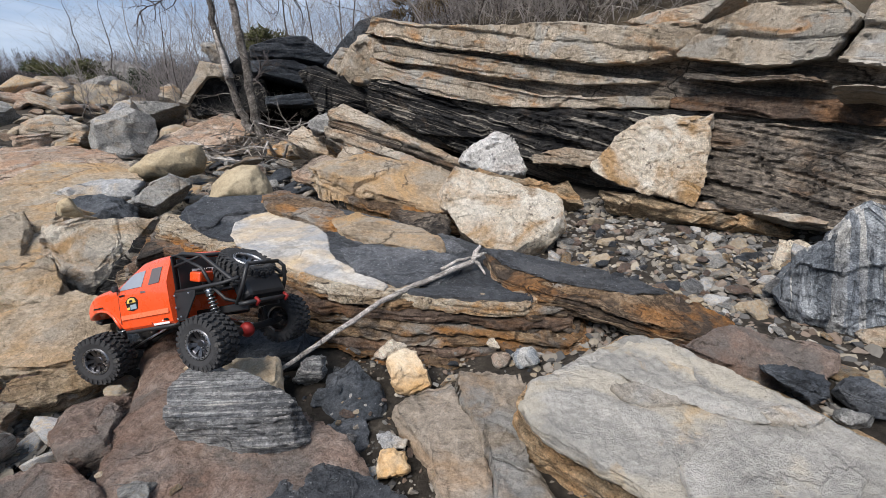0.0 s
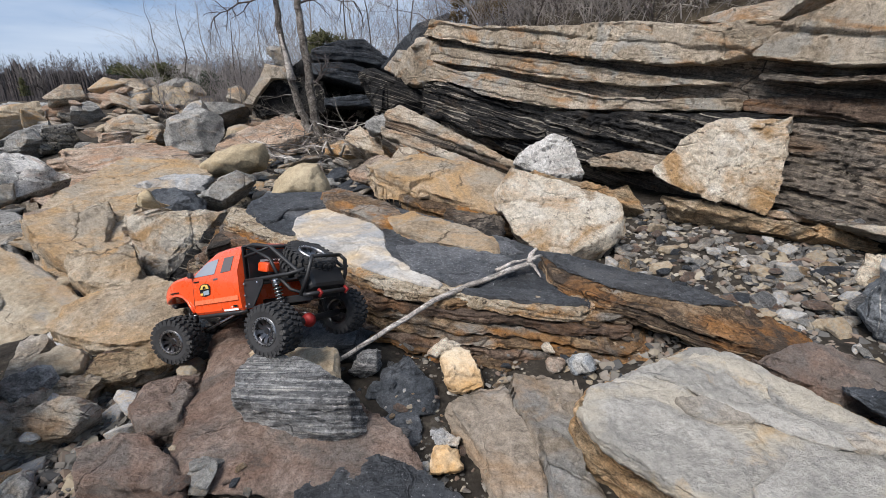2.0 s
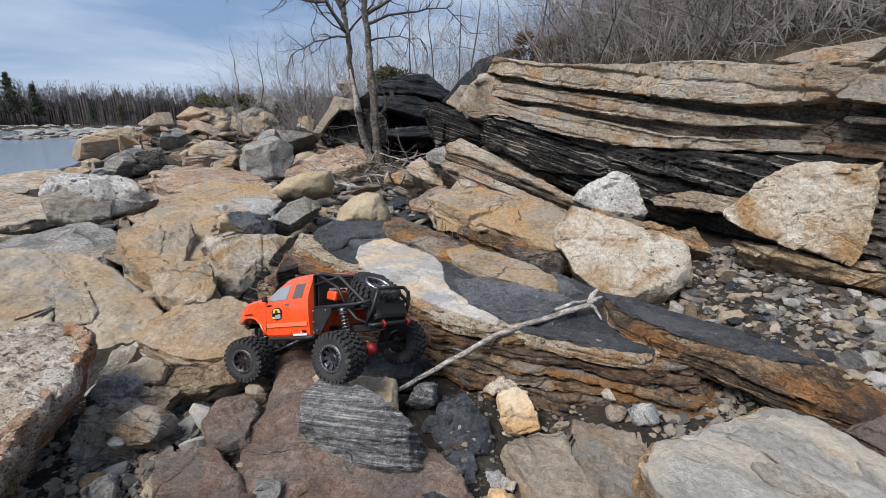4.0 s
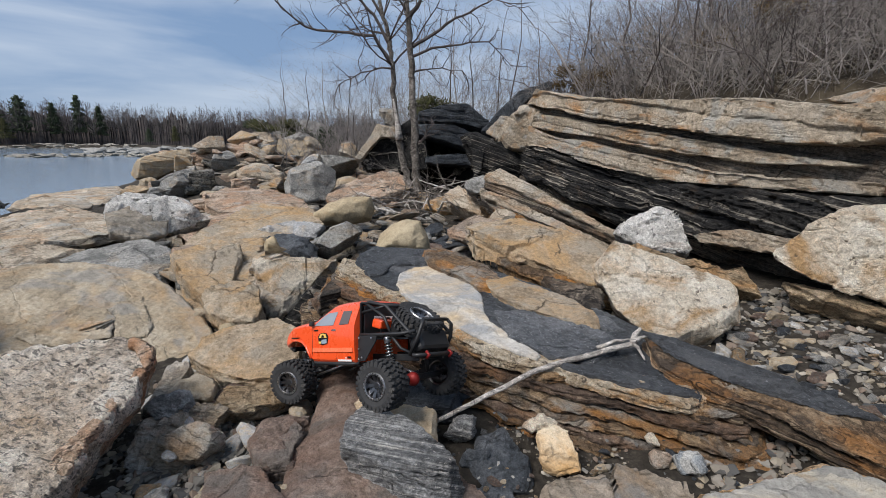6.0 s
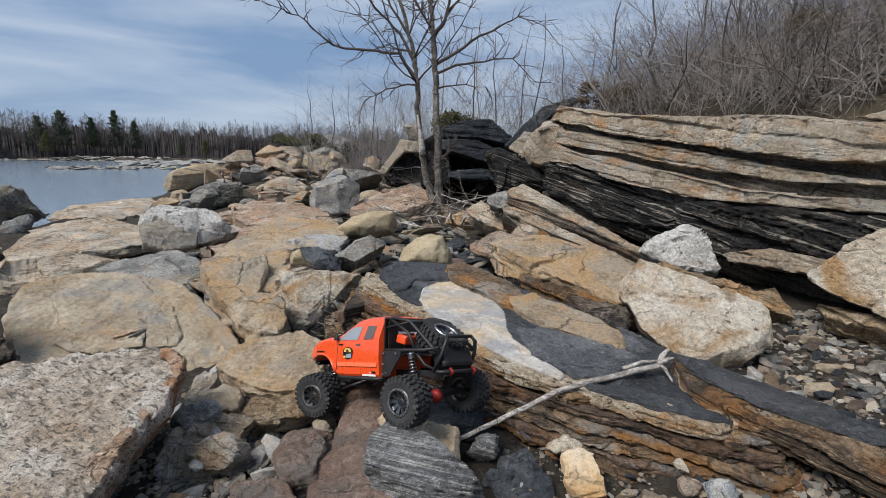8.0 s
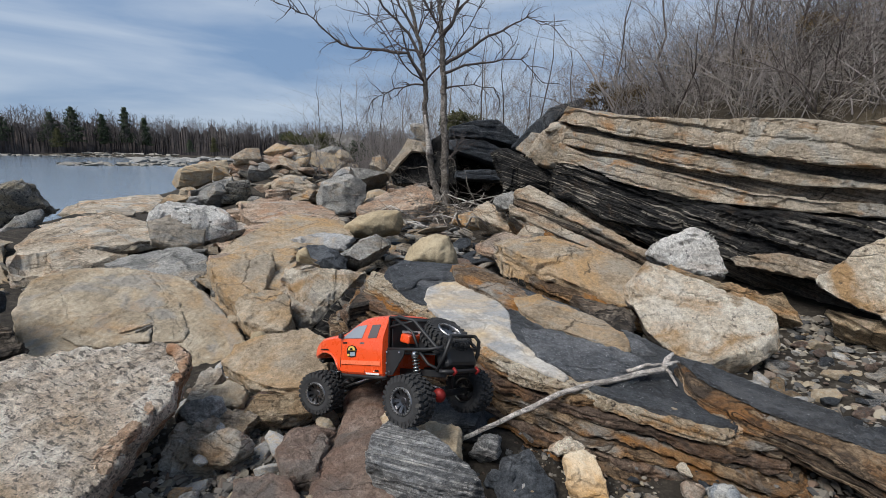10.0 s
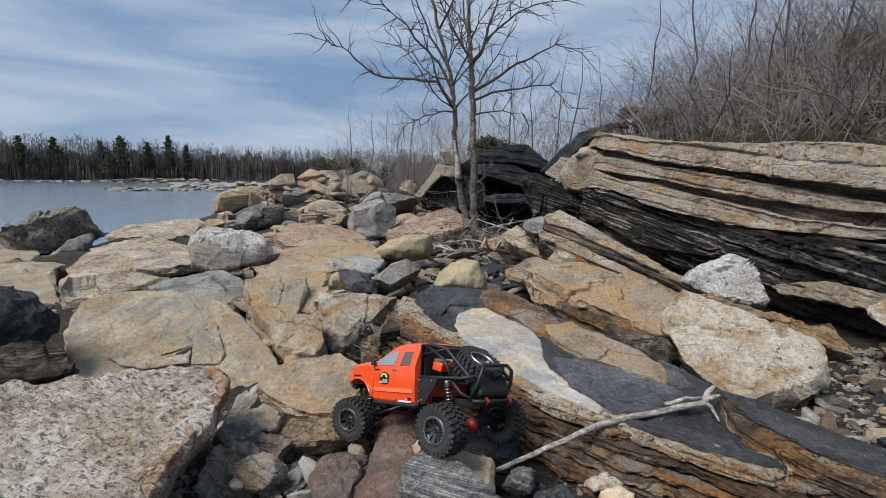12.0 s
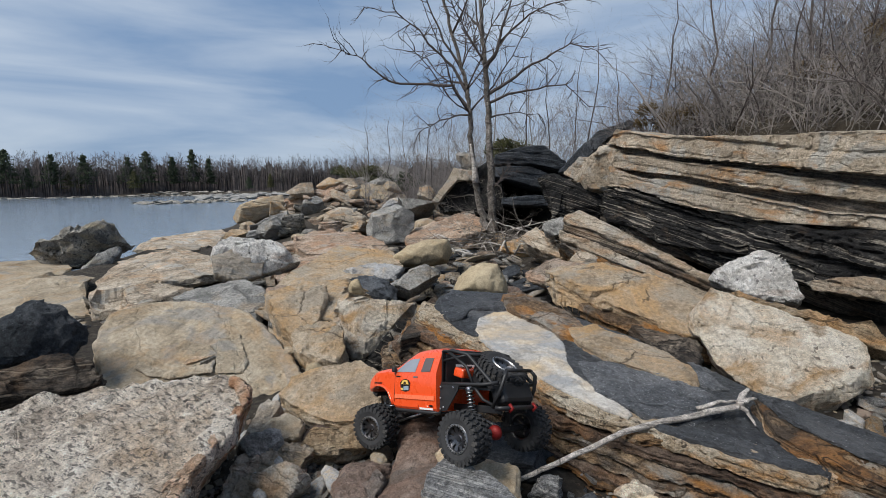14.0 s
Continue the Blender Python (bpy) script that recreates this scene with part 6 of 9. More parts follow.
stone("outcrop_rock", (-3.452, 4.463, 0.249), (65.0, 0.0, 36.9), [(0.13, -0.06), (0.11, 0.09), (-0.12, 0.04), (-0.15, -0.08)], 0.5, "ochre", 0.0160, bed=(4, 12, -15), lump=0.25, ledge=0.016, ledge_size=0.08, facets=9, keep=(0.58, 0.86), crisp=22, chips=0, form=BLOCK, group="outcrop rocks", label="orange-brown wedge rock on the shore", seed=113)
stone("outcrop_rock", (-4.300, 4.289, 0.284), (65.0, 0.0, 44.2), [(0.06, -0.12), (0.19, -0.02), (0.15, 0.13), (-0.14, 0.11), (-0.18, -0.1)], 0.5, "lichen", 0.0160, bed=(1, 12, 6), lump=0.25, ledge=0.016, ledge_size=0.08, facets=9, keep=(0.58, 0.86), crisp=22, chips=0, form=BLOCK, group="outcrop rocks", label="mottled grey rock on the shore", seed=114)
stone("outcrop_rock", (-6.465, 5.662, 0.407), (65.0, 0.0, 49.1), [(-0.06, -0.21), (0.52, 0.01), (0.46, 0.24), (-0.08, 0.15), (-0.37, 0.02), (-0.53, -0.15)], 0.5, "flat", 0.0160, bed=(-8, 7, -13), lump=0.25, ledge=0.016, ledge_size=0.08, facets=9, keep=(0.58, 0.86), crisp=22, chips=0, form=BLOCK, group="outcrop rocks", label="brown shelf rock by the water", seed=115)
stone("outcrop_rock", (-4.914, 4.533, 0.268), (65.0, 0.0, 47.4), [(-0.26, -0.17), (0.05, -0.03), (0.4, 0.08), (0.29, 0.17), (-0.1, 0.07), (-0.4, -0.12)], 0.5, "greystone", 0.0160, bed=(-7, 15, -12), lump=0.25, ledge=0.016, ledge_size=0.08, facets=9, keep=(0.58, 0.86), crisp=22, chips=0, form=BLOCK, group="outcrop rocks", label="long grey slab leaning on shore rocks", seed=116)
stone("outcrop_rock", (-4.435, 4.002, 0.253), (65.0, 0.0, 47.1), [(0.09, -0.13), (0.18, -0.01), (0.11, 0.14), (-0.13, 0.07), (-0.16, -0.08)], 0.5, "greystone", 0.0160, bed=(1, 9, -14), lump=0.25, ledge=0.016, ledge_size=0.08, facets=9, keep=(0.58, 0.86), crisp=22, chips=0, form=BLOCK, group="outcrop rocks", label="squared grey rock on the shore", seed=117)
stone("outcrop_rock", (-4.459, 3.505, 0.241), (65.0, 0.0, 51.0), [(0.11, -0.09), (0.17, 0.04), (0.01, 0.11), (-0.12, 0.01), (-0.17, -0.1)], 0.5, "ochre", 0.0160, bed=(-8, 16, 4), lump=0.25, ledge=0.016, ledge_size=0.08, facets=9, keep=(0.58, 0.86), crisp=22, chips=0, form=BLOCK, group="outcrop rocks", label="rusty-orange rock near the water", seed=118)
stone("outcrop_rock", (-7.806, 7.195, 0.468), (65.0, 0.0, 46.9), [(-0.14, -0.22), (0.29, -0.09), (0.42, 0.16), (0.04, 0.21), (-0.24, 0.09), (-0.42, -0.1)], 0.5, "pink", 0.0160, bed=(-2, 5, 6), lump=0.25, ledge=0.016, ledge_size=0.08, facets=9, keep=(0.58, 0.86), crisp=22, chips=0, form=BLOCK, group="outcrop rocks", label="grey-pink rocks along the point", seed=119)
stone("outcrop_rock", (-6.962, 10.508, 1.085), (65.0, 0.0, 33.2), [(-0.2, -0.36), (0.69, -0.23), (0.65, 0.2), (0.04, 0.38), (-0.63, 0.14), (-0.76, -0.14)], 1.2, "greystone", 0.0160, bed=(-8, 6, -21), lump=0.25, ledge=0.016, ledge_size=0.08, facets=9, keep=(0.58, 0.86), crisp=22, chips=0, form=BLOCK, group="outcrop rocks", label="pale weathered rock knoll", seed=120)
stone("outcrop_rock", (-3.397, 6.180, 0.632), (65.0, 0.0, 28.0), [(0.14, -0.15), (0.18, 0.05), (0.02, 0.16), (-0.13, 0.11), (-0.18, -0.09)], 0.5, "buff", 0.0160, bed=(-2, 5, -16), lump=0.25, ledge=0.016, ledge_size=0.08, facets=9, keep=(0.58, 0.86), crisp=22, chips=0, form=BLOCK, group="outcrop rocks", label="buff rock pile beyond the tree", seed=121)
stone("outcrop_rock", (-3.499, 5.653, 0.442), (65.0, 0.0, 30.9), [(-0.13, -0.12), (0.47, -0.02), (0.38, 0.11), (-0.21, 0.12), (-0.47, 0.03)], 0.5, "greystone", 0.0160, bed=(4, 8, -18), lump=0.25, ledge=0.016, ledge_size=0.08, facets=9, keep=(0.58, 0.86), crisp=22, chips=0, form=BLOCK, group="outcrop rocks", label="flat grey shelf between boulders", seed=122)
stone("outcrop_rock", (-3.329, 5.052, 0.497), (65.0, 0.0, 32.6), [(-0.03, -0.11), (0.18, 0), (0.17, 0.11), (-0.02, 0.07), (-0.2, -0.09)], 0.5, "quartz", 0.0160, bed=(-1, 8, 5), lump=0.25, ledge=0.016, ledge_size=0.08, facets=9, keep=(0.58, 0.86), crisp=22, chips=0, form=BLOCK, group="outcrop rocks", label="light rock on the shelf", seed=123)
stone("knobbly_rock", (-0.921, 0.660, 0.030), (35.0, 0.0, 40.0), [(-0.021, -0.088), (0.058, -0.083), (0.087, -0.029), (0.108, 0.027), (0.071, 0.068), (0.025, 0.08), (-0.026, 0.073), (-0.074, 0.03), (-0.098, -0.005), (-0.111, -0.048)], 0.12, "grey_top", 0.004, bed=(-8, 9, 3), lump=1.5, fine=1.0, facets=2, chips=14, crisp=28, form=BLOCK, label="knobbly grey weathered rock", seed=124)
stone("tan_lump", (-0.832, 0.625, 0.050), (42.0, 0.0, 40.0), [(-0.038, -0.025), (0.013, -0.048), (0.04, -0.03), (0.06, 0.009), (0.026, 0.045), (-0.036, 0.037), (-0.061, 0.016)], 0.06, "buff", 0.004, bed=(0, 19, -6), lump=1.0, facets=3, chips=12, crisp=28, form=BLOCK, label="rough tan-grey lump of rock", seed=125)
stone("grey_stone", (-0.970, 0.771, 0.066), (40.0, 0.0, 47.0), [(-0.035, -0.02), (0.04, -0.035), (0.065, -0.015), (0.05, 0.02), (0.015, 0.045), (-0.03, 0.035), (-0.07, 0)], 0.1, "flat", 0.0057, bed=(2, 10, 16), lump=0.5, facets=3, form=BLOCK, label="smooth grey-green stone under the orange rock", seed=126)
stone("tan_stone", (-1.046, 0.757, 0.071), (35.0, 0.0, 49.6), [(-0.025, -0.075), (0.02, -0.02), (0.07, 0.035), (0.055, 0.07), (0.02, 0.07), (-0.025, 0.02), (-0.06, -0.06)], 0.1, "grey_top", 0.0059, bed=(-3, 6, -20), lump=0.8, facets=3, form=BLOCK, label="tan flat rock behind the grey stone", seed=127)
stone("rusty_stone", (-0.828, 0.814, 0.057), (40.0, 0.0, 40.9), [(-0.085, -0.02), (-0.05, -0.045), (0.005, -0.04), (0.07, -0.04), (0.085, 0.02), (0.005, 0.03), (-0.07, 0.035), (-0.09, 0.015)], 0.08, "ochre", 0.0054, bed=(3, 11, 6), lump=0.9, facets=3, form=BLOCK, label="rusty-brown stone below the orange rock", seed=128)
stone("bedrock", (-0.697, 0.709, 0.030), (5.7, -0.0, 0.0), [(0, -0.07), (0.05, -0.09), (0.07, -0.05), (0.045, 0.015), (0.065, 0.08), (-0.005, 0.09), (-0.07, 0.045), (-0.055, -0.02)], 0.08, "redbrown", 0.0050, lump=0.55, facets=2, chips=0, form=DOME, category="bedrock", label="brown bedrock under the front wheel", seed=129)
stone("yellow_block", (-0.083, 0.849, 0.032), (52.0, -0.0, -0.3), [(-0.04, -0.01), (-0.025, -0.05), (0.055, -0.03), (0.035, 0.015), (0.02, 0.05), (-0.04, 0.045), (-0.055, 0.035)], 0.05, "cream", 0.0040, bed=(-8, 6, -14), lump=0.4, form=BLOCK, category="stone", label="pale yellow angular block in the gravel", seed=130)
stone("white_stone", (-0.131, 0.910, 0.053), (55.0, 0.0, 3.0), [(-0.01, -0.02), (0.025, -0.01), (0.045, 0.01), (0, 0.02), (-0.025, 0.01), (-0.045, -0.02)], 0.05, "pegmatite", 0.0040, bed=(5, 5, 10), lump=0.8, form=BLOCK, category="stone", label="white stone on the gravel", seed=131)
stone("white_stone", (0.114, 0.938, 0.042), (55.0, -0.0, -11.5), [(0, -0.015), (0.02, -0.01), (0.01, 0), (-0.005, 0.015), (-0.02, 0.005)], 0.03, "pegmatite", 0.0040, bed=(2, 15, -9), form=BOULDER, category="stone", label="small white stone by the ledge", seed=132)
stone("pink_stone", (0.126, 0.915, 0.015), (55.0, -0.0, -12.6), [(-0.01, -0.02), (0.01, -0.02), (0.025, -0.005), (0.015, 0.02), (-0.01, 0.02), (-0.025, 0.005)], 0.04, "pink", 0.0040, bed=(-2, 16, 22), form=BLOCK, category="stone", label="pinkish angular stone in the gravel", seed=133)
stone("teal_cobble", (0.183, 0.906, 0.018), (55.0, -0.0, -15.9), [(-0.02, -0.03), (0.015, -0.025), (0.035, 0), (0.015, 0.025), (-0.025, 0.025), (-0.035, 0)], 0.05, "gneiss_blue", 0.0040, bed=(40, 30, 0), form=BLOCK, category="stone", label="blue-green cobble with pale veins", seed=134)
stone("slate_chip", (-0.255, 0.802, 0.014), (50.0, 0.0, 11.2), [(-0.025, -0.025), (0.02, -0.02), (0.035, 0.005), (0.025, 0.025), (-0.02, 0.01), (-0.035, -0.01)], 0.03, "slate", 0.0040, bed=(5, 12, -23), form=BLOCK, category="stone", label="blue-black slate chip in the gravel", seed=135)
stone("slate_rock", (-0.198, 0.812, 0.016), (19.4, -5.1, -1.8), [(-0.065, -0.035), (-0.02, -0.08), (0.075, -0.06), (0.055, 0.015), (-0.01, 0.08), (-0.075, 0.05)], 0.05, "slate", 0.0050, lump=0.5, chips=0, label="black slate slab leaning at the ledge foot", seed=136)
stone("veined_stone", (-0.303, 0.853, 0.042), (55.0, 0.0, 13.6), [(0, -0.035), (0.04, -0.01), (0.035, 0.03), (-0.005, 0.03), (-0.04, -0.015)], 0.05, "gneiss", 0.0040, bed=(2, 9, -2), lump=1.0, form=BLOCK, category="stone", label="black and white veined stone", seed=137)
stone("dark_hollow_rock", (-1.053, 1.467, 0.083), (60.0, 0.0, 33.2), [(-0.1, -0.135), (-0.01, -0.115), (0.045, 0), (0.145, 0.09), (0.1, 0.13), (-0.025, 0.025), (-0.145, -0.085)], 0.2, "shale", 0.0079, bed=(-9, 18, -1), lump=0.6, form=BLOCK, label="black rock in the hollow below the perched stone", seed=138)
stone("brown_rock", (-0.953, 1.427, 0.094), (55.0, 0.0, 30.3), [(-0.07, -0.07), (0.065, -0.075), (0.09, 0.015), (0.01, 0.09), (-0.07, 0.025)], 0.15, "flat", 0.0075, bed=(-5, 4, 2), lump=0.8, form=BLOCK, label="brown rock filling the gap by the ledge", seed=139)
stone("round_stone", (-1.264, 1.216, 0.017), (60.0, 0.0, 46.3), [(-0.03, -0.02), (0.015, -0.03), (0.04, 0), (0.01, 0.03), (-0.03, 0.015)], 0.06, "tan", 0.0078, bed=(-2, 14, -10), facets=0, chips=0, form=DOME, category="stone", label="pale round stone by bedrock", crisp=180, seed=140)
stone("tan_shelf", (-1.814, 1.958, 0.097), (11.4, 8.2, 1.7), [(0.1, -0.225), (0.185, -0.215), (0.105, -0.035), (-0.095, 0.23), (-0.19, 0.015)], 0.1, "buff", 0.0114, lump=0.7, crisp=22, label="tan bedrock shelf by the water", seed=141)
stone("tan_shelf", (-1.823, 2.108, 0.115), (6.9, 6.7, 0.8), [(0.185, -0.685), (0.435, -0.82), (0.58, -0.785), (0.45, -0.53), (0.19, -0.24), (0.07, 0.085), (0.145, 0.515), (-0.13, 0.815), (-0.58, 0.705), (-0.49, 0.11), (-0.32, -0.36)], 0.14, "gold", 0.0119, ledge=0.012, ledge_size=0.03, lump=0.7, facets=0, chips=10, crack=0.004, crisp=22, label="broad stepped tan bedrock between the slabs", seed=142)
stone("tan_shelf", (-1.979, 1.842, 0.107), (5.7, 5.7, 0.6), [(0.035, -0.19), (0.17, -0.16), (0.19, -0.005), (-0.045, 0.195), (-0.195, -0.015)], 0.1, "pink", 0.0116, lump=0.5, crisp=22, label="buff bedrock shelf with thin cracks", seed=143)
stone("yellow_cube", (-0.096, 0.609, 0.015), (50.0, 0.0, 9.2), [(0.005, -0.025), (0.025, -0.02), (0.025, 0.02), (-0.02, 0.025), (-0.03, -0.02)], 0.035, "cream", 0.0030, bed=(5, 8, 19), lump=0.4, form=BLOCK, category="stone", label="small yellow block in the dark gravel", seed=144)
stone("white_stone", (-0.106, 0.668, 0.011), (45.0, 0.0, 9.2), [(-0.015, -0.015), (0.025, -0.02), (0.035, 0), (0, 0.02), (-0.03, 0.015)], 0.025, "quartz", 0.0030, bed=(2, 7, -9), lump=0.5, form=BLOCK, category="stone", label="flat white stone in the dark gravel", seed=145)
stone("grey_stone", (-0.194, 0.714, -0.002), (5.7, -0.0, 0.0), [(-0.02, -0.04), (0.035, -0.04), (0.05, 0), (0.02, 0.04), (-0.05, 0.02)], 0.03, "slate", 0.0040, category="stone", label="dark flat stone beside the striped rock", seed=146)
stone("tan_stone", (-0.678, 0.668, 0.006), (45.0, 0.0, 45.6), [(-0.01, -0.005), (0.01, -0.015), (0.015, -0.005), (0.005, 0.015), (-0.015, 0.01)], 0.03, "tan", 0.0040, bed=(-8, 12, 0), form=BOULDER, category="stone", label="tan pebbly stone by bedrock", crisp=180, seed=147)
stone("grey_stone", (-0.843, 0.827, 0.025), (55.0, 0.0, 46.2), [(-0.04, -0.02), (0.015, -0.025), (0.075, -0.02), (0.03, 0.025), (-0.025, 0.03), (-0.075, 0.005)], 0.1, "greystone", 0.0050, bed=(-2, 14, 9), form=BLOCK, label="pale grey stone under the orange rock", seed=148)
stone("buff_stone", (-0.816, 0.831, 0.026), (60.0, 0.0, 44.9), [(-0.075, -0.02), (0.015, -0.05), (0.095, -0.025), (0.085, 0.005), (-0.045, 0.045), (-0.095, 0.035)], 0.1, "buff", 0.0050, bed=(0, 19, -16), form=BLOCK, label="buff blocky stone under the orange rock", seed=149)
stone("grey_stone", (-0.796, 0.497, 0.014), (50.0, 0.0, 56.6), [(-0.02, -0.02), (0.015, -0.035), (0.03, -0.01), (0.02, 0.02), (-0.01, 0.03), (-0.03, 0.02)], 0.05, "greystone", 0.0040, bed=(-5, 13, -12), form=BOULDER, category="stone", label="rounded grey cobble in the pebbles", seed=150)
stone("grey_stone", (-0.967, 0.703, 0.058), (50.0, 0.0, 52.8), [(-0.045, -0.02), (0, -0.035), (0.055, -0.035), (0.04, 0.025), (-0.02, 0.045), (-0.06, 0.02)], 0.09, "greystone", 0.0050, bed=(-8, 6, 4), form=BLOCK, label="grey stone under the lump rock", seed=152)
stone("end_block", (-0.775, 3.676, 0.553), (75.0, 0.0, 11.0), [(-0.12, 0.05), (-0.21, -0.22), (0, -0.31), (0.22, -0.17), (0.31, 0.05), (-0.04, 0.23), (-0.13, 0.32), (-0.29, 0.21)], 0.5, "shale", 0.0120, bed=(-9, 18, 0), ledge=0.02, ledge_size=0.03, lump=0.5, form=BLOCK, label="black shale block at the end of the cliff", seed=153)

# ---- rubble and pebbles ----
def pebble_mesh(name, seed, mat, squash=0.6, detail=2, cut=6):
    """A small worn stone about one metre across, to be scaled."""
    rng = random.Random(seed)
    bm = bmesh.new()
    pts = []
    for _ in range(9 + 4 * detail):
        d = Vector((rng.gauss(0, 1), rng.gauss(0, 1), rng.gauss(0, 1))).normalized() * rng.uniform(0.40, 0.56)
        pts.append(bm.verts.new((d.x * 1.15, d.y, d.z * squash)))
    hull = bmesh.ops.convex_hull(bm, input=bm.verts[:])
    bmesh.ops.delete(bm, geom=[g for g in hull["geom_interior"] if isinstance(g, bmesh.types.BMVert)], context="VERTS")
    if detail > 1:
        bmesh.ops.bevel(bm, geom=bm.edges[:], offset=0.022, segments=1, affect="EDGES")
    me = bpy.data.meshes.new(name)
    bm.to_mesh(me)
    bm.free()
    me.materials.append(mat)
    return me


def ground_z(x, y):
    return float(ground_height(np.array([x]), np.array([y]))[0]) - 0.02


def quick_ray(x, y, top=3.0):
    hit, place, nrm, _, ob, _ = scene.ray_cast(DG, Vector((x, y, top)), Vector((0, 0, -1)))
    return place.z if hit else ground_z(x, y)


RUBBLE_MATS = [M["greystone"], M["slate"], M["flat"], M["quartz"], M["rubble"], M["ochre"], M["redbrown"], M["gneiss"]]
STONES = [pebble_mesh("stone", 40 + k, RUBBLE_MATS[k % 8], 0.45 + 0.08 * (k % 4), 2, 7) for k in range(16)]
bpy.context.view_layer.update()
DG = bpy.context.evaluated_depsgraph_get()


def scatter(name, label, count, region, sizes, seed, stones=STONES, weights=None, sink=0.15, low=0.03):
    """Loose stones of one patch, each an object under the patch."""
    rng = random.Random(seed)
    (x0, y0), (x1, y1) = region
    spots = []
    while len(spots) < count:
        x, y = rng.uniform(x0, x1), rng.uniform(y0, y1)
        z = quick_ray(x, y)
        if z < ground_z(x, y) + low:
            spots.append((x, y, z))
    patch = thing(name, ((x0 + x1) / 2, (y0 + y1) / 2, ground_z((x0 + x1) / 2, (y0 + y1) / 2)), label, "rubble")
    base = patch.matrix_world.inverted()
    for x, y, z in spots:
        s = sizes[0] * (sizes[1] / sizes[0]) ** (rng.random() ** 1.8)
        me = rng.choices(stones, weights)[0] if weights else rng.choice(stones)
        ob = new("stone", me)
        ob.parent = patch
        m = pose(x, y, z + s * (0.25 - sink), rng.uniform(-25, 25), rng.uniform(-25, 25), rng.uniform(0, 360)) @ Matrix.Diagonal((s, s * rng.uniform(0.65, 1), s * rng.uniform(0.7, 1.1), 1))
        ob.matrix_basis = base @ m
    return patch


def grit(name, label, count, region, sizes, seed, mat):
    """Pebbles too many to count, as one mesh."""
    rng = random.Random(seed)
    (x0, y0), (x1, y1) = region
    shapes = [pebble_mesh("pebble", 90 + k, mat, 0.6, 1, 4) for k in range(6)]
    data = [(np.array([v.co[:] for v in me.vertices]), [tuple(p.vertices) for p in me.polygons]) for me in shapes]
    heap = Heap()
    for _ in range(count):
        x, y = rng.uniform(x0, x1), rng.uniform(y0, y1)
        z = ground_z(x, y)
        s = sizes[0] * (sizes[1] / sizes[0]) ** (rng.random() ** 2)
        v, f = rng.choice(data)
        m = pose(x, y, z + s * 0.2, rng.uniform(-40, 40), rng.uniform(-40, 40), rng.uniform(0, 360)) @ Matrix.Diagonal((s, s, s, 1))
        heap.add([m @ Vector(p) for p in v], f)
    ob = heap.done(name, mat, shade=False)
    return tagged(ob, label, "pebbles", kind="stuff")



# ---- bedrock blocks that pave the shore between the larger rocks ----
def shore_block(x, y, size, seed, mat, lift, label):
    rng = random.Random(seed)
    n = rng.randint(6, 8)
    stretch = rng.uniform(0.55, 0.9)
    ring = []
    for k in range(n):
        a = 2 * math.pi * (k + rng.uniform(-0.3, 0.3)) / n
        r = 0.5 * size * rng.uniform(0.75, 1.1)
        ring.append((r * math.cos(a), r * math.sin(a) * stretch))
    far = math.hypot(x, y)
    return stone("shore_rock", (x, y, ground_z(x, y) + lift), (rng.uniform(-12, 14), rng.uniform(-12, 12), rng.uniform(0, 180)), ring, size * rng.uniform(0.3, 0.5), mat, min(0.025, max(0.006, far * 0.0034)), lump=0.25, facets=9, keep=(0.6, 0.88), crisp=22, chips=0, ledge=0.012 * size / 0.4,
                 ledge_size=0.06 * size, seed=seed, category="rock", group="shore rocks", label=label)


rng_field = random.Random(12)
for k in range(120):
    b = rng_field.uniform(22, 62)
    far = 1.9 * (11.0 / 1.9) ** rng_field.random()
    if b > 50 and far > 6.0:
        continue
    x, y = -math.sin(radians(b)) * far, math.cos(radians(b)) * far
    size = rng_field.uniform(0.10, 0.22) * (0.6 + 0.28 * far) * (1.0 if far > 3 else 0.75)
    mat, label = rng_field.choice([("buff", "buff bedded rock of the shore"), ("pink", "pinkish buff rock of the shore"), ("greystone", "grey weathered rock of the shore"), ("flat", "olive-brown rock of the shore"), ("lichen", "lichened dark rock of the shore"), ("grey_top", "pale grey-buff rock of the shore"), ("ochre", "rust-streaked rock of the shore")])
    shore_block(x, y, size, 900 + k, mat, 0.03 + 0.03 * rng_field.random() + 0.012 * far, label)


bpy.context.view_layer.update()
DG = bpy.context.evaluated_depsgraph_get()
scatter("rubble_patch", "broken angular rubble of grey, black and buff stones below the cliff", 300, ((0.32, 1.05), (1.35, 1.85)), (0.022, 0.085), 5, low=0.06)
scatter("cobble_patch", "loose cobbles and chips between granite and bedrock", 260, ((-1.25, 0.35), (-0.42, 1.1)), (0.015, 0.085), 6, low=0.05, weights=[4, 1, 4, 4, 3, 2, 2, 2] * 2)
scatter("chip_patch", "small stones in the dark gravel beneath the truck", 170, ((-0.5, 0.42), (0.3, 1.1)), (0.008, 0.04), 7)
scatter("scree_patch", "dark broken stones round the foot of the tree", 200, ((-2.5, 2.2), (-0.3, 4.8)), (0.04, 0.20), 8, low=0.08)
scatter("wedge_patch", "stones wedged between the shore slabs", 120, ((-3.2, 1.0), (-0.7, 3.0)), (0.03, 0.13), 9, low=0.025)
grit("grit", "fine pebbles and grit in the dark gravel", 7500, ((-1.25, 0.35), (0.5, 1.2)), (0.004, 0.018), 10, M["grit"])
grit("grit", "small chips among the rubble below the cliff", 11000, ((0.2, 0.7), (1.8, 2.0)), (0.010, 0.040), 11, M["grit"])
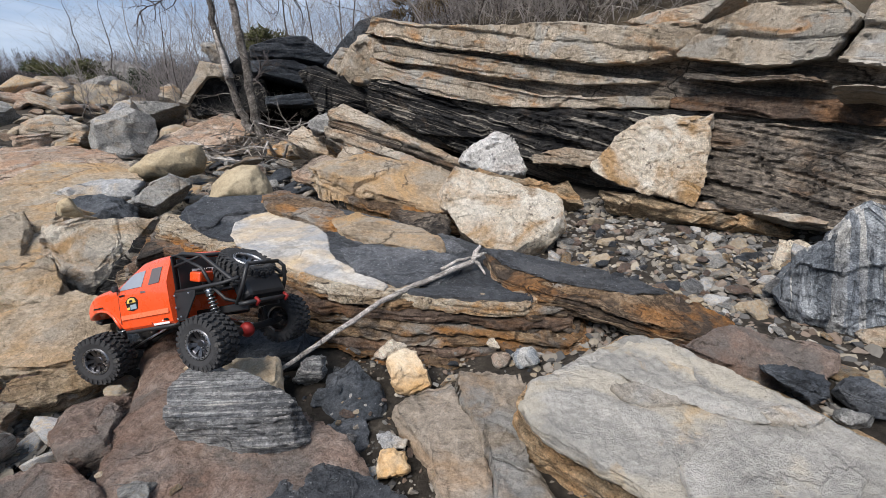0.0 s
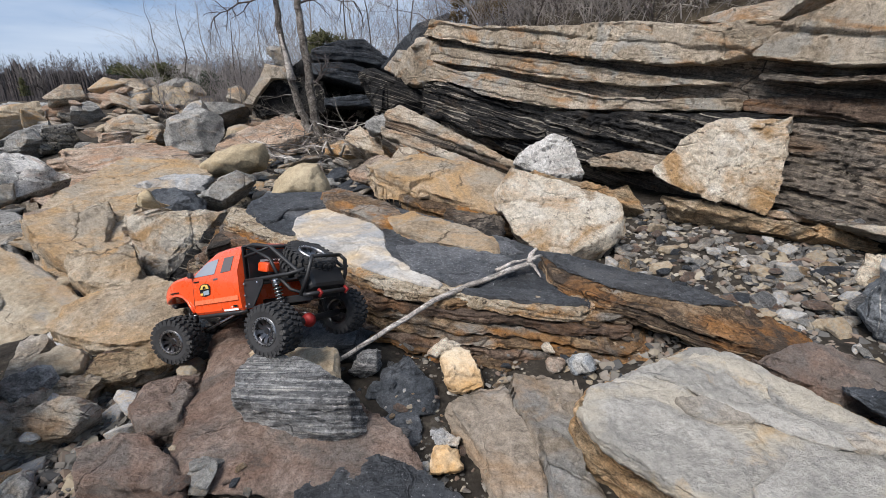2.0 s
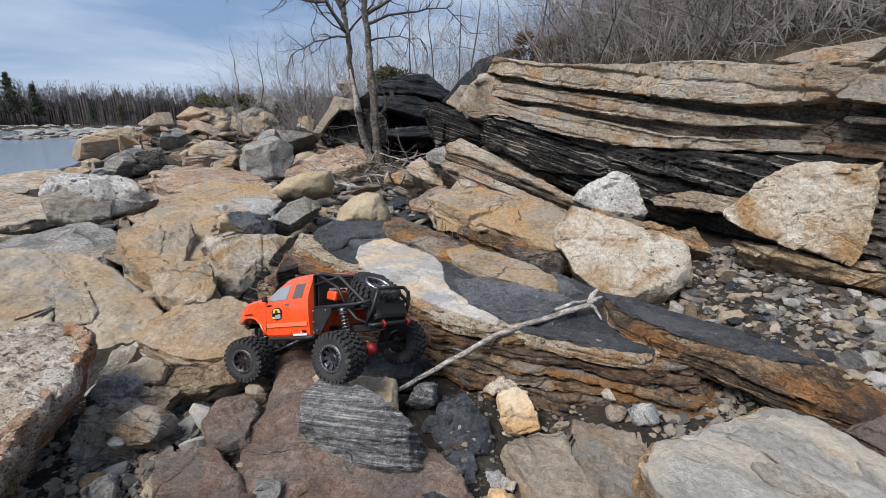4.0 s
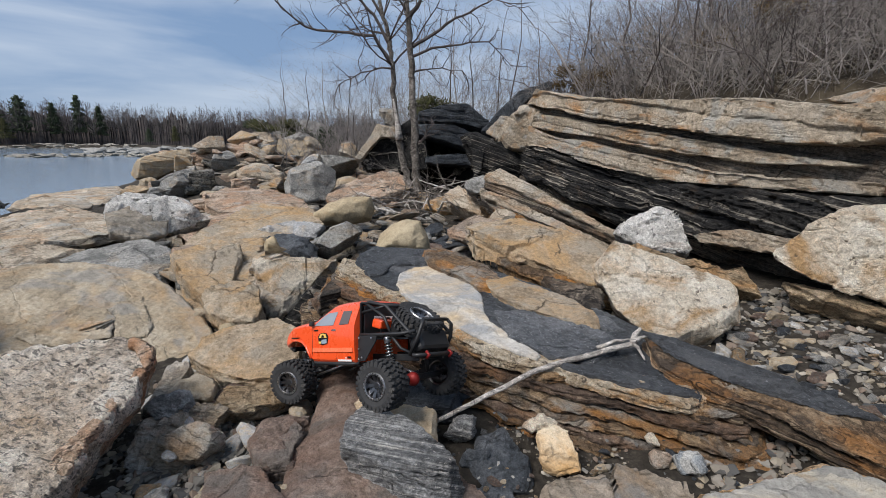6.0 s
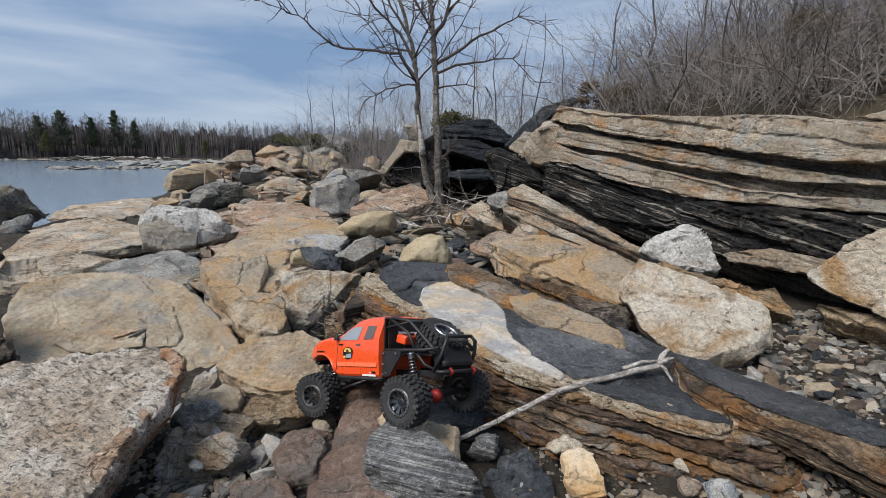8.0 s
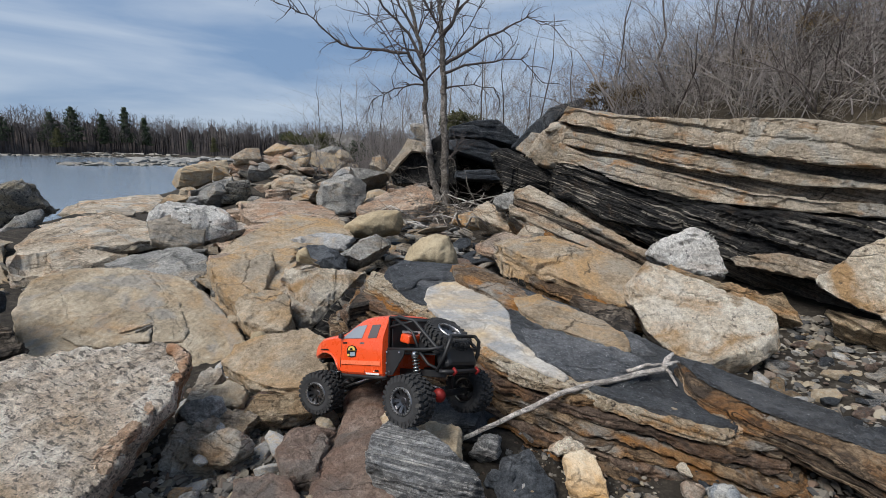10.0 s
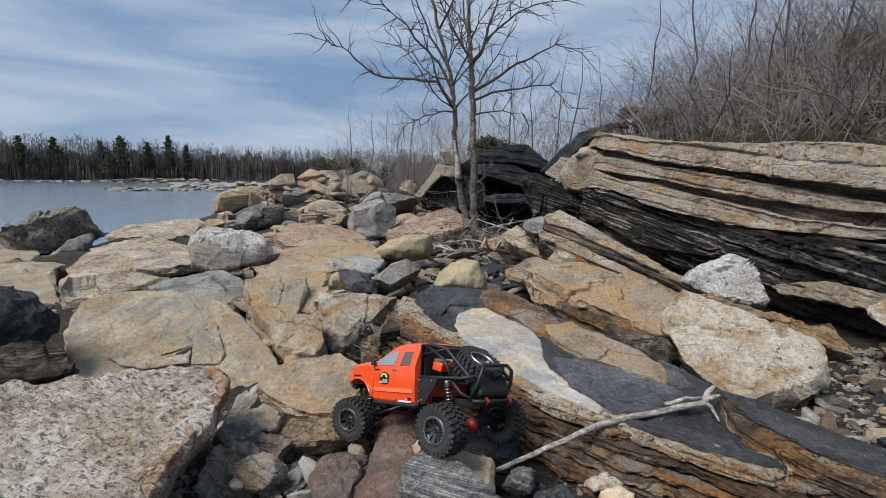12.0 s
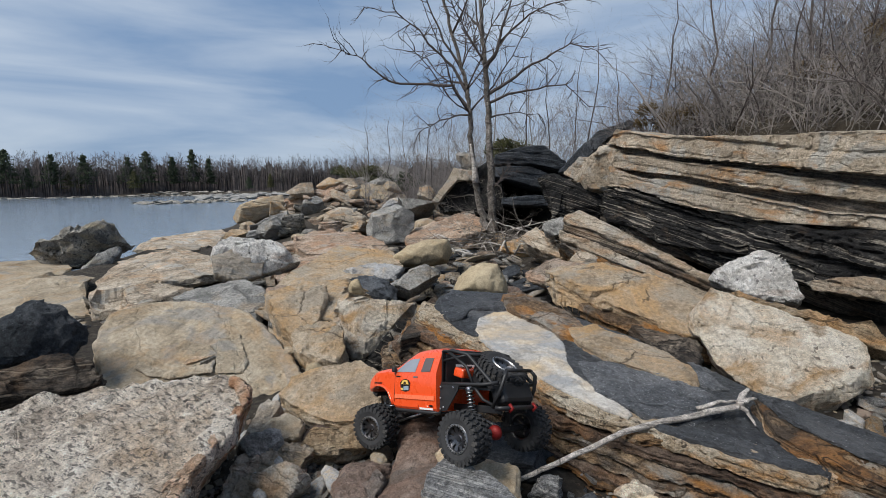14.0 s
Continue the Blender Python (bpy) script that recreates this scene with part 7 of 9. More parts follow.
scatter("rubble_patch", "grey and buff rubble beside the striped boulder", 220, ((0.75, 0.75), (1.9, 1.35)), (0.022, 0.09), 15, low=0.06)

SHARD_MATS = [M["buff"], M["shale_brown"], M["greystone"], M["slate"], M["gold"], M["pink"], M["shale"], M["grey_top"]]
SHARDS = [pebble_mesh("stone", 240 + k, SHARD_MATS[k % 8], 0.20 + 0.05 * (k % 4), 2, 7) for k in range(16)]
scatter("shard_patch", "flat broken plates of buff and black rock below the tree", 240, ((-1.75, 2.0), (-0.35, 3.9)), (0.05, 0.26), 18, stones=SHARDS, low=0.12)
scatter("shard_patch", "flat tan and grey rock flakes between the shore slabs", 200, ((-3.4, 1.6), (-1.3, 4.6)), (0.05, 0.30), 19, stones=SHARDS, weights=[4, 1, 2, 1, 4, 4, 1, 2] * 2, low=0.07)

CRAG_MATS = [M["buff"], M["pink"], M["gold"], M["greystone"], M["pink"], M["flat"], M["buff"], M["lichen"]]
CRAGS = [pebble_mesh("stone", 340 + k, CRAG_MATS[k % 8], 0.42 + 0.08 * (k % 3), 2, 7) for k in range(16)]
scatter("crag_patch", "jumbled pinkish and buff rocks below the brush", 170, ((-5.8, 4.6), (-2.3, 8.4)), (0.16, 0.62), 28, stones=CRAGS, low=0.30)
grit("grit", "pale pebbles between the brown bedrock humps", 2600, ((-1.05, 0.42), (-0.5, 0.85)), (0.009, 0.032), 31, M["grit"])
# ---- trees, brush and wood ----
BARK = rock_mat("grey_bark", (0.12, 0.105, 0.09), (0.27, 0.245, 0.215), (0.45, 0.41, 0.37), band=(0.10, 0.085, 0.07), band_amount=0.4, band_scale=3.0, bump=1.0, big=14.0)
TWIG = plain("grey_brown_twigs", (0.225, 0.202, 0.190), 0.9, grain=0.35, scale=9.0)
TWIG_DARK = plain("dark_twigs", (0.085, 0.071, 0.066), 0.9, grain=0.4, scale=9.0)
STEM_PALE = plain("pale_dead_stems", (0.235, 0.212, 0.188), 0.9, grain=0.35, scale=9.0)
DRIFT = rock_mat("silvery_driftwood", (0.45, 0.41, 0.37), (0.63, 0.585, 0.535), (0.75, 0.71, 0.66), band=(0.25, 0.22, 0.19), band_amount=0.3, band_scale=60.0, bump=0.7, big=12.0)
NEEDLE_RUST = plain("rusty_juniper_needles", (0.105, 0.068, 0.022), 0.9, grain=0.5, scale=7.0)
NEEDLE_GREEN = plain("dark_green_needles", (0.038, 0.054, 0.028), 0.9, grain=0.5, scale=3.0)
NEEDLE_OLIVE = plain("olive_juniper_needles", (0.055, 0.056, 0.020), 0.9, grain=0.5, scale=4.0)
WOOD_FAR = plain("far_bare_wood", (0.100, 0.089, 0.088), 0.95, grain=0.4, scale=0.6)
WOOD_PALE = plain("far_pale_trunks", (0.19, 0.17, 0.152), 0.95, grain=0.3, scale=0.6)


def limb(heap, path, r0, r1, sides=6, wobble=0.0, rng=None, steps=3):
    """A branch through the points of path, finely stepped and a little crooked."""
    pts = [Vector(p) for p in path]
    fine = []
    for a, b in zip(pts, pts[1:]):
        for s in range(steps):
            q = a.lerp(b, s / steps)
            if wobble and (fine or s):
                q = q + Vector((rng.uniform(-1, 1), rng.uniform(-1, 1), rng.uniform(-1, 1))) * wobble
            fine.append(q)
    fine.append(pts[-1])
    n = len(fine)
    heap.add(*tube_mesh(fine, [r0 + (r1 - r0) * (k / (n - 1)) ** 0.8 for k in range(n)], sides))
    return fine


def sprout(heap, rng, at, way, length, radius, levels, sides=4, droop=0.0, spread=0.7, kids=(3, 5), crook=0.16, segs=5):
    """A branch with side shoots, each with its own, down to levels."""
    pts, d = [Vector(at)], Vector(way).normalized()
    for k in range(segs):
        d = (d + Vector((rng.uniform(-1, 1), rng.uniform(-1, 1), rng.uniform(-1, 1))) * crook + Vector((0, 0, -droop))).normalized()
        pts.append(pts[-1] + d * length / segs)
    heap.add(*tube_mesh(pts, [radius * (1 - 0.8 * k / segs) for k in range(segs + 1)], sides))
    if levels <= 0:
        return
    for _ in range(rng.randint(*kids)):
        s = rng.uniform(0.25, 0.98)
        k = min(int(s * segs), segs - 1)
        p = pts[k].lerp(pts[k + 1], s * segs - k)
        main = (pts[k + 1] - pts[k]).normalized()
        out = main.orthogonal().normalized()
        out.rotate(Matrix.Rotation(rng.uniform(0, 6.283), 3, main))
        sprout(heap, rng, p, main + out * rng.uniform(0.5, 1.2) * spread, length * rng.uniform(0.4, 0.65), radius * 0.5 * (1 - 0.5 * s), levels - 1, max(3, sides - 1), droop, spread, kids, crook, max(3, segs - 1))


def shore_tree():
    rng = random.Random(21)
    t = thing("bare_tree", (-1.785, 4.607, 0.08), "leafless twin-trunked grey tree with a splintered fork and tangled roots", "tree")
    base = Vector((0, 0, 0))
    left = [(-0.01, 0, -0.05), (-0.05, -0.02, 0.16), (-0.11, -0.04, 0.36), (-0.14, -0.06, 0.58), (-0.17, -0.07, 0.80), (-0.20, -0.08, 1.07), (-0.21, -0.08, 1.39), (-0.24, -0.09, 1.62), (-0.29, -0.11, 1.84), (-0.37, -0.15, 2.18), (-0.46, -0.19, 2.55), (-0.52, -0.2, 3.1)]
    right = [(0.03, 0.01, -0.05), (0.015, 0.01, 0.2), (0.01, 0, 0.38), (-0.01, 0, 0.80), (-0.02, -0.01, 1.09), (-0.03, -0.01, 1.38), (-0.04, -0.02, 1.61), (-0.06, -0.02, 1.89), (-0.09, -0.03, 2.17), (-0.11, -0.04, 2.5), (-0.12, -0.05, 2.9), (-0.1, -0.02, 3.4)]
    for path, r0 in ((left, 0.047), (right, 0.054)):
        h = Heap()
        limb(h, path, r0, 0.012, 10, 0.011, rng, 4)
        h.done("trunk", BARK, t)
    h = Heap()
    limb(h, [(-0.135, -0.105, 0.66), (-0.155, -0.125, 0.88), (-0.185, -0.135, 1.06)], 0.042, 0.008, 7)
    h.done("broken_stub", DRIFT, t, "pale splintered broken stub")
    limbs = [
        ([(-0.21, -0.08, 1.39), (-0.38, -0.16, 1.66), (-0.59, -0.26, 1.69), (-0.85, -0.40, 1.68), (-1.0, -0.49, 1.74), (-1.13, -0.59, 1.89), (-1.27, -0.68, 1.98), (-1.5, -0.84, 2.06)], 0.022),
        ([(-0.22, -0.08, 1.56), (-0.38, -0.15, 1.85), (-0.53, -0.23, 2.02), (-0.68, -0.31, 2.24), (-0.88, -0.42, 2.38), (-1.15, -0.58, 2.44)], 0.02),
        ([(-0.29, -0.11, 1.84), (-0.45, -0.18, 2.1), (-0.6, -0.25, 2.5), (-0.7, -0.3, 2.9)], 0.018),
        ([(-0.03, -0.01, 1.57), (0.17, 0.06, 1.69), (0.39, 0.12, 1.84), (0.60, 0.18, 1.93), (0.76, 0.21, 2.03), (1.0, 0.25, 1.93)], 0.02),
        ([(-0.05, -0.02, 1.84), (0.06, 0.02, 2.0), (0.11, 0.04, 2.22), (0.2, 0.07, 2.5), (0.3, 0.1, 2.9)], 0.026),
        ([(-0.03, -0.01, 1.48), (0.17, 0.06, 1.56), (0.44, 0.14, 1.60), (0.72, 0.20, 1.63), (0.94, 0.24, 1.40)], 0.016),
        ([(-0.2, -0.08, 1.36), (-0.35, -0.14, 1.37), (-0.55, -0.24, 1.28), (-0.7, -0.3, 1.2)], 0.012),
        ([(0.06, 0.02, 2.05), (0.3, 0.1, 2.28), (0.5, 0.15, 2.4), (0.8, 0.2, 2.42)], 0.014),
        ([(-0.02, 0, 1.33), (0.15, 0.1, 1.38), (0.45, 0.2, 1.36)], 0.011),
        ([(-0.25, -0.1, 1.68), (-0.45, -0.1, 1.74), (-0.62, -0.05, 1.86), (-0.8, 0, 2.1)], 0.013),
        ([(-0.08, -0.03, 2.1), (-0.2, 0.1, 2.4), (-0.25, 0.15, 2.8)], 0.018),
        ([(0.01, 0.0, 0.62), (0.09, 0.0, 0.66), (0.12, 0.02, 0.74), (0.2, 0.03, 0.82)], 0.012),
    ]
    for k in range(16):
        src = left if k % 2 else right
        j = rng.randint(6, 10)
        p = Vector(src[j])
        a = rng.uniform(0, 6.283)
        q = p + Vector((math.cos(a) * 0.25, math.sin(a) * 0.25, rng.uniform(0.1, 0.3)))
        limbs.append(([p, q, q + (q - p) * rng.uniform(0.7, 1.1) + Vector((0, 0, rng.uniform(-0.05, 0.2))), q + (q - p) * rng.uniform(1.4, 2.0) + Vector((0, 0, rng.uniform(0, 0.4)))], rng.uniform(0.008, 0.014)))
    for path, r in limbs:
        h = Heap()
        fine = limb(h, path, r, 0.003, 6, 0.012, rng, 3)
        for k in range(2, len(fine)):
            for _ in range(2):
                if rng.random() < 0.75:
                    d = (fine[k] - fine[k - 1]).normalized()
                    out = d.orthogonal().normalized()
                    out.rotate(Matrix.Rotation(rng.uniform(0, 6.283), 3, d))
                    sprout(h, rng, fine[k], d * 0.7 + out * rng.uniform(0.6, 1.2) + Vector((0, 0, -0.02)), rng.uniform(0.12, 0.36), 0.0055, 1, 4, 0.0, 0.95, (2, 4), 0.36)
        h.done("branch", TWIG_DARK, t)
    h = Heap()
    for k in range(16):
        a = rng.uniform(0, 6.283)
        r = rng.uniform(0.12, 0.4)
        limb(h, [(0.02, 0, rng.uniform(0.02, 0.12)), (r * 0.5 * math.cos(a), r * 0.5 * math.sin(a), rng.uniform(0.02, 0.10)), (r * math.cos(a), r * math.sin(a), rng.uniform(-0.08, 0.05))], rng.uniform(0.008, 0.02), 0.004, 6, 0.02, rng, 3)
    h.done("roots", BARK, t, "exposed gnarled grey roots")


shore_tree()


def bare_sapling(at, height, seed, mat, lean=0.0, trunk=0.02, levels=3):
    rng = random.Random(seed)
    t = thing("bare_sapling", at, "slender leafless sapling on the slope", "tree", "saplings")
    h = Heap()
    pts = [Vector((0, 0, -0.1))]
    for k in range(8):
        pts.append(Vector((lean * height * ((k + 1) / 8) ** 1.5 + rng.uniform(-1, 1) * 0.02 * height, rng.uniform(-1, 1) * 0.02 * height, height * (k + 1) / 8)))
    h.add(*tube_mesh(pts, [trunk * (1 - 0.85 * k / 8) for k in range(9)], 6))
    h.done("trunk", mat, t)
    c = Heap()
    for k in range(14):
        s = rng.uniform(0.22, 0.97)
        i = min(int(s * 8), 7)
        p = pts[i].lerp(pts[i + 1], s * 8 - i)
        a = rng.uniform(0, 6.283)
        sprout(c, rng, p, (math.cos(a), math.sin(a), rng.uniform(0.7, 1.6)), height * rng.uniform(0.2, 0.42) * (1.15 - s * 0.6), trunk * 0.4 * (1.1 - s), levels - 1, 3, 0.0, 0.6, (3, 5), 0.14, 4)
    c.done("crown", TWIG, t, "fine bare twigs")


def hill_z(x, y):
    return float(ground_height(np.array([x]), np.array([y]))[0])


def polar(bearing, far):
    """A spot on the ground by the bearing (degrees left of +y) and distance from the first eye."""
    x, y = -math.sin(radians(bearing)) * far, math.cos(radians(bearing)) * far
    return x, y, hill_z(x, y) - 0.03


for k, (b, far, hgt, pale) in enumerate([(17, 7.2, 2.4, 0), (13.5, 6.6, 2.0, 0), (9.5, 7.0, 2.3, 0), (6, 6.2, 1.5, 0), (20.5, 8.5, 2.7, 1), (23, 9, 2.3, 0), (29, 8.0, 1.7, 0), (31, 9.5, 1.9, 1), (33.5, 8.8, 1.6, 0), (35.5, 10, 1.6, 0),
                                          (1.5, 5.4, 1.5, 0), (-3, 5.2, 1.7, 0), (-7, 4.8, 1.5, 0), (-11, 4.8, 1.6, 0), (-15, 4.5, 1.5, 0), (-20, 4.3, 1.5, 0), (26, 10, 2.4, 1), (15.5, 10, 3.0, 1), (11, 9.5, 2.8, 0), (28, 7.2, 1.2, 0)]):
    bare_sapling(polar(b, far), hgt, 300 + k, STEM_PALE if pale else TWIG_DARK, (-1) ** k * 0.06, 0.007 + 0.0045 * hgt)


def cliff_far(bearing):
    """How far the cliff's face stands along a bearing."""
    b = radians(bearing)
    return -2.055 / (0.766 * math.sin(b) - 0.643 * math.cos(b))


def thicket(name, label, count, bearings, fars, heights, seed, mat, thin=0.004, flat=0.4, over_cliff=False):
    """Tangled stems in one mesh over a stretch of slope; over_cliff: distances count from behind the cliff's face."""
    rng = random.Random(seed)
    h = Heap()
    for _ in range(count):
        b = rng.uniform(*bearings)
        x, y, z = polar(b, (cliff_far(b) + 0.5 if over_cliff else 0.0) + fars[0] + (fars[1] - fars[0]) * rng.random() ** 1.3)
        a = rng.uniform(0, 6.283)
        lean = rng.uniform(0.1, 1.0) * flat * 2
        ln = rng.uniform(*heights)
        sprout(h, rng, (x, y, z), (lean * math.cos(a), lean * math.sin(a), 1.0), ln, thin * rng.uniform(0.6, 1.5), rng.choice((1, 1, 2, 2)), 3, 0.06 * flat, 0.95, (3, 5), 0.34, 4)
    ob = h.done(name, mat)
    return tagged(ob, label, "brush", kind="stuff")


thicket("brush_thicket", "grey-brown leafless brush tangled on the slope above the cliff", 900, (-42, 6), (0.15, 2.6), (0.25, 0.75), 51, TWIG, 0.0036, 0.45, True)
thicket("brush_thicket", "dark bare brush along the top of the slope", 520, (-42, -4), (1.2, 4.2), (0.5, 1.05), 52, TWIG_DARK, 0.0042, 0.35, True)
thicket("dead_stems", "pale dead stems and grass lying over the cliff edge", 500, (-44, 5), (0.0, 1.4), (0.2, 0.5), 53, STEM_PALE, 0.0028, 1.2, True)
thicket("brush_thicket", "tall grey bare brush behind the dark overhang", 420, (3, 31), (7.0, 11.0), (0.7, 2.0), 56, TWIG, 0.0058, 0.25)
thicket("dead_stems", "arching pale dead stems through the dark brush", 60, (-42, 2), (0.4, 2.0), (0.6, 1.1), 57, STEM_PALE, 0.005, 0.9, True)
thicket("brush_thicket", "dark thorny stems on the slope", 260, (-44, 4), (0.5, 2.4), (0.4, 0.95), 58, TWIG_DARK, 0.0055, 0.6, True)
thicket("brush_thicket", "low bare brush behind the rocks by the shore", 380, (20, 37), (7.5, 13.0), (0.4, 1.1), 54, TWIG, 0.0055, 0.4)


def shrub(at, size, seed, mat, label):
    """A many-stemmed bare bush with crooked, spreading branches."""
    rng = random.Random(seed)
    t = thing("bare_shrub", at, label, "bush", "bare shrubs")
    for k in range(rng.randint(5, 8)):
        h = Heap()
        a = rng.uniform(0, 6.283)
        out = rng.uniform(0.15, 1.0)
        sprout(h, rng, (0.04 * math.cos(a), 0.04 * math.sin(a), -0.06), (out * math.cos(a), out * math.sin(a), 1.0), size * rng.uniform(0.7, 1.15), size * rng.uniform(0.008, 0.013), 3, 5, 0.02, 0.9, (3, 5), 0.32, 6)
        h.done("stem", mat, t)


rng_shrub = random.Random(41)
for k in range(46):
    b = -43 + 47 * (k + rng_shrub.random()) / 46
    mat, label = rng_shrub.choice([(TWIG, "grey leafless shrub on the slope above the cliff"), (TWIG_DARK, "dark leafless shrub on the slope above the cliff"), (STEM_PALE, "pale dry shrub arching over the slope"), (TWIG, "grey leafless shrub on the slope above the cliff")])
    shrub(polar(b, cliff_far(b) + 0.75 + 1.9 * rng_shrub.random() ** 1.2), rng_shrub.uniform(0.45, 0.95), 800 + k, mat, label)


def needle_cloud(heap, rng, centre, size, count, blade):
    c = Vector(centre)
    for _ in range(count):
        d = Vector((rng.gauss(0, 1), rng.gauss(0, 1), rng.gauss(0, 1))).normalized()
        r = rng.random() ** 0.45
        p = c + Vector((d.x * size[0], d.y * size[1], d.z * size[2])) * r
        w = Vector((rng.uniform(-1, 1), rng.uniform(-1, 1), rng.uniform(-0.3, 1))).normalized()
        s = w.orthogonal().normalized() * blade * 0.22
        n = w.cross(s).normalized() * blade * 0.2
        heap.add([p - s, p + s, p + w * blade, p + n + w * blade * 0.3], [(0, 1, 2), (0, 2, 3), (1, 3, 2)])


def juniper(at, size, seed, mat, label):
    rng = random.Random(seed)
    t = thing("juniper_bush", at, label, "bush", "junipers")
    h = Heap()
    for k in range(5):
        a = rng.uniform(0, 6.283)
        limb(h, [(0, 0, -0.05), (math.cos(a) * size * 0.3, math.sin(a) * size * 0.3, size * 0.35), (math.cos(a) * size * 0.7, math.sin(a) * size * 0.7, size * rng.uniform(0.4, 0.9))], 0.02 * size, 0.005, 5, 0.02, rng, 2)
    h.done("stems", TWIG_DARK, t)
    c = Heap()
    for k in range(16):
        a, r = rng.uniform(0, 6.283), rng.uniform(0.1, 0.95) * size
        needle_cloud(c, rng, (r * math.cos(a), r * math.sin(a), size * rng.uniform(0.2, 0.8)), (size * 0.3, size * 0.3, size * 0.18), 150, size * 0.11)
    c.done("foliage", mat, t)


def above(bearing, far, lift):
    x, y, z = polar(bearing, far)
    return x, y, z + lift


juniper(above(1.7, 4.5, 0.10), 0.27, 61, NEEDLE_RUST, "rusty-brown juniper bush above the cliff end")
juniper(above(-11.5, 4.2, 0.15), 0.20, 62, NEEDLE_RUST, "rusty-brown juniper bush among bare brush")
juniper(above(-16.5, 4.2, 0.25), 0.22, 63, NEEDLE_RUST, "browned juniper bush on the upper slope")
juniper(above(18.5, 7.2, 0.55), 0.55, 64, NEEDLE_OLIVE, "olive juniper bush behind the bare tree")
juniper(above(35.6, 9.5, 0.0), 0.6, 65, NEEDLE_OLIVE, "olive-green juniper bush on the rocks")
juniper(above(32.6, 9.6, 0.1), 0.5, 66, NEEDLE_GREEN, "dark green juniper bush on the rocks")
juniper(above(37.3, 10.6, 0.1), 0.5, 67, NEEDLE_GREEN, "dark green juniper bush beside pale rock")


def pine(at, height, seed, slim=0.22, mat=None):
    rng = random.Random(seed)
    t = thing("pine_tree", at, "dark green pine in the far bare wood", "tree", "far pines")
    h = Heap()
    h.add(*tube_mesh([(0, 0, -0.5), (0, 0, height * 0.5), (0, 0, height)], [height * 0.018, height * 0.012, height * 0.003], 6))
    h.done("trunk", TWIG_DARK, t)
    c = Heap()
    for k in range(26):
        s = 0.30 + 0.70 * k / 25
        w = height * slim * 1.05 * (1.03 - s) ** 0.7 * rng.choice((0.45, 0.8, 1.0, 1.25))
        for _ in range(4):
            a = rng.uniform(0, 6.283)
            needle_cloud(c, rng, (math.cos(a) * w * 0.6, math.sin(a) * w * 0.6, height * s), (w * 0.5 + 0.1, w * 0.5 + 0.1, height * 0.022), 16, height * 0.05)
    c.done("crown", mat or NEEDLE_GREEN, t)


# far wood across the water: a low ridge, bare trees before it, pines between
def far_ridge():
    n, rows = 1500, 4
    verts, faces = [], []
    for k in range(n + 1):
        b = 88 - 118 * k / n
        top = 7.2 + 0.5 * math.sin(k * 0.051) + 0.5 * math.sin(k * 0.143 + 1) + 0.4 * math.sin(k * 0.41) + 0.8 * random.Random(k).uniform(-1, 1)
        for j in range(rows):
            s = j / (rows - 1)
            r = 127 + 8 * s
            verts.append((-math.sin(radians(b)) * r, math.cos(radians(b)) * r, -0.5 + top * s))
    for k in range(n):
        for j in range(rows - 1):
            a = k * rows + j
            faces.append((a, a + 1, a + rows + 1, a + rows))
    ob = mesh_object("backdrop", verts, faces, FAR_WOOD_MASS, shade=False)
    tagged(ob, "dusky brown mass of the far leafless wood", "backdrop", kind="structure")


def far_mass_mat():
    m, nt, b = mat_base("far_wood_mass", 1.0, 0.0)
    tc = nt.nodes.new("ShaderNodeTexCoord")
    n = noise_at(nt, tc.outputs["Object"], 0.9, 7, 0.75, 0.2, stretch=(1.0, 1.0, 0.25))
    c = ramp(nt, n, [(0.35, (0.040, 0.036, 0.036)), (0.5, (0.066, 0.058, 0.057)), (0.66, (0.105, 0.092, 0.088))])
    nt.links.new(c, b.inputs["Base Color"])
    return m


FAR_WOOD_MASS = far_mass_mat()
far_ridge()


def far_wood(name, label, count, seed, mat, sizes, thick):
    rng = random.Random(seed)
    h = Heap()
    for _ in range(count):
        b, r = rng.uniform(24, 84), rng.uniform(126, 148)
        x, y = -math.sin(radians(b)) * r, math.cos(radians(b)) * r
        ht = rng.uniform(*sizes)
        z = 0.4
        h.add(*tube_mesh([(x, y, z), (x + rng.uniform(-0.4, 0.4), y, z + ht * 0.55), (x + rng.uniform(-0.6, 0.6), y, z + ht)], [thick, thick * 0.7, 0.03], 3))
        for _ in range(24):
            s = rng.uniform(0.3, 0.98)
            a = rng.uniform(0, 6.283)
            ln = ht * rng.uniform(0.12, 0.3) * (1.2 - s)
            p = Vector((x, y, z + ht * s))
            q = p + Vector((math.cos(a) * ln, math.sin(a) * ln, ln * rng.uniform(0.6, 1.4)))
            h.add(*tube_mesh([p, p.lerp(q, 0.5) + Vector((0, 0, -0.1 * ln)), q], [thick * 0.6, thick * 0.45, 0.02], 3))
    tagged(h.done(name, mat), label, "wood", kind="stuff")


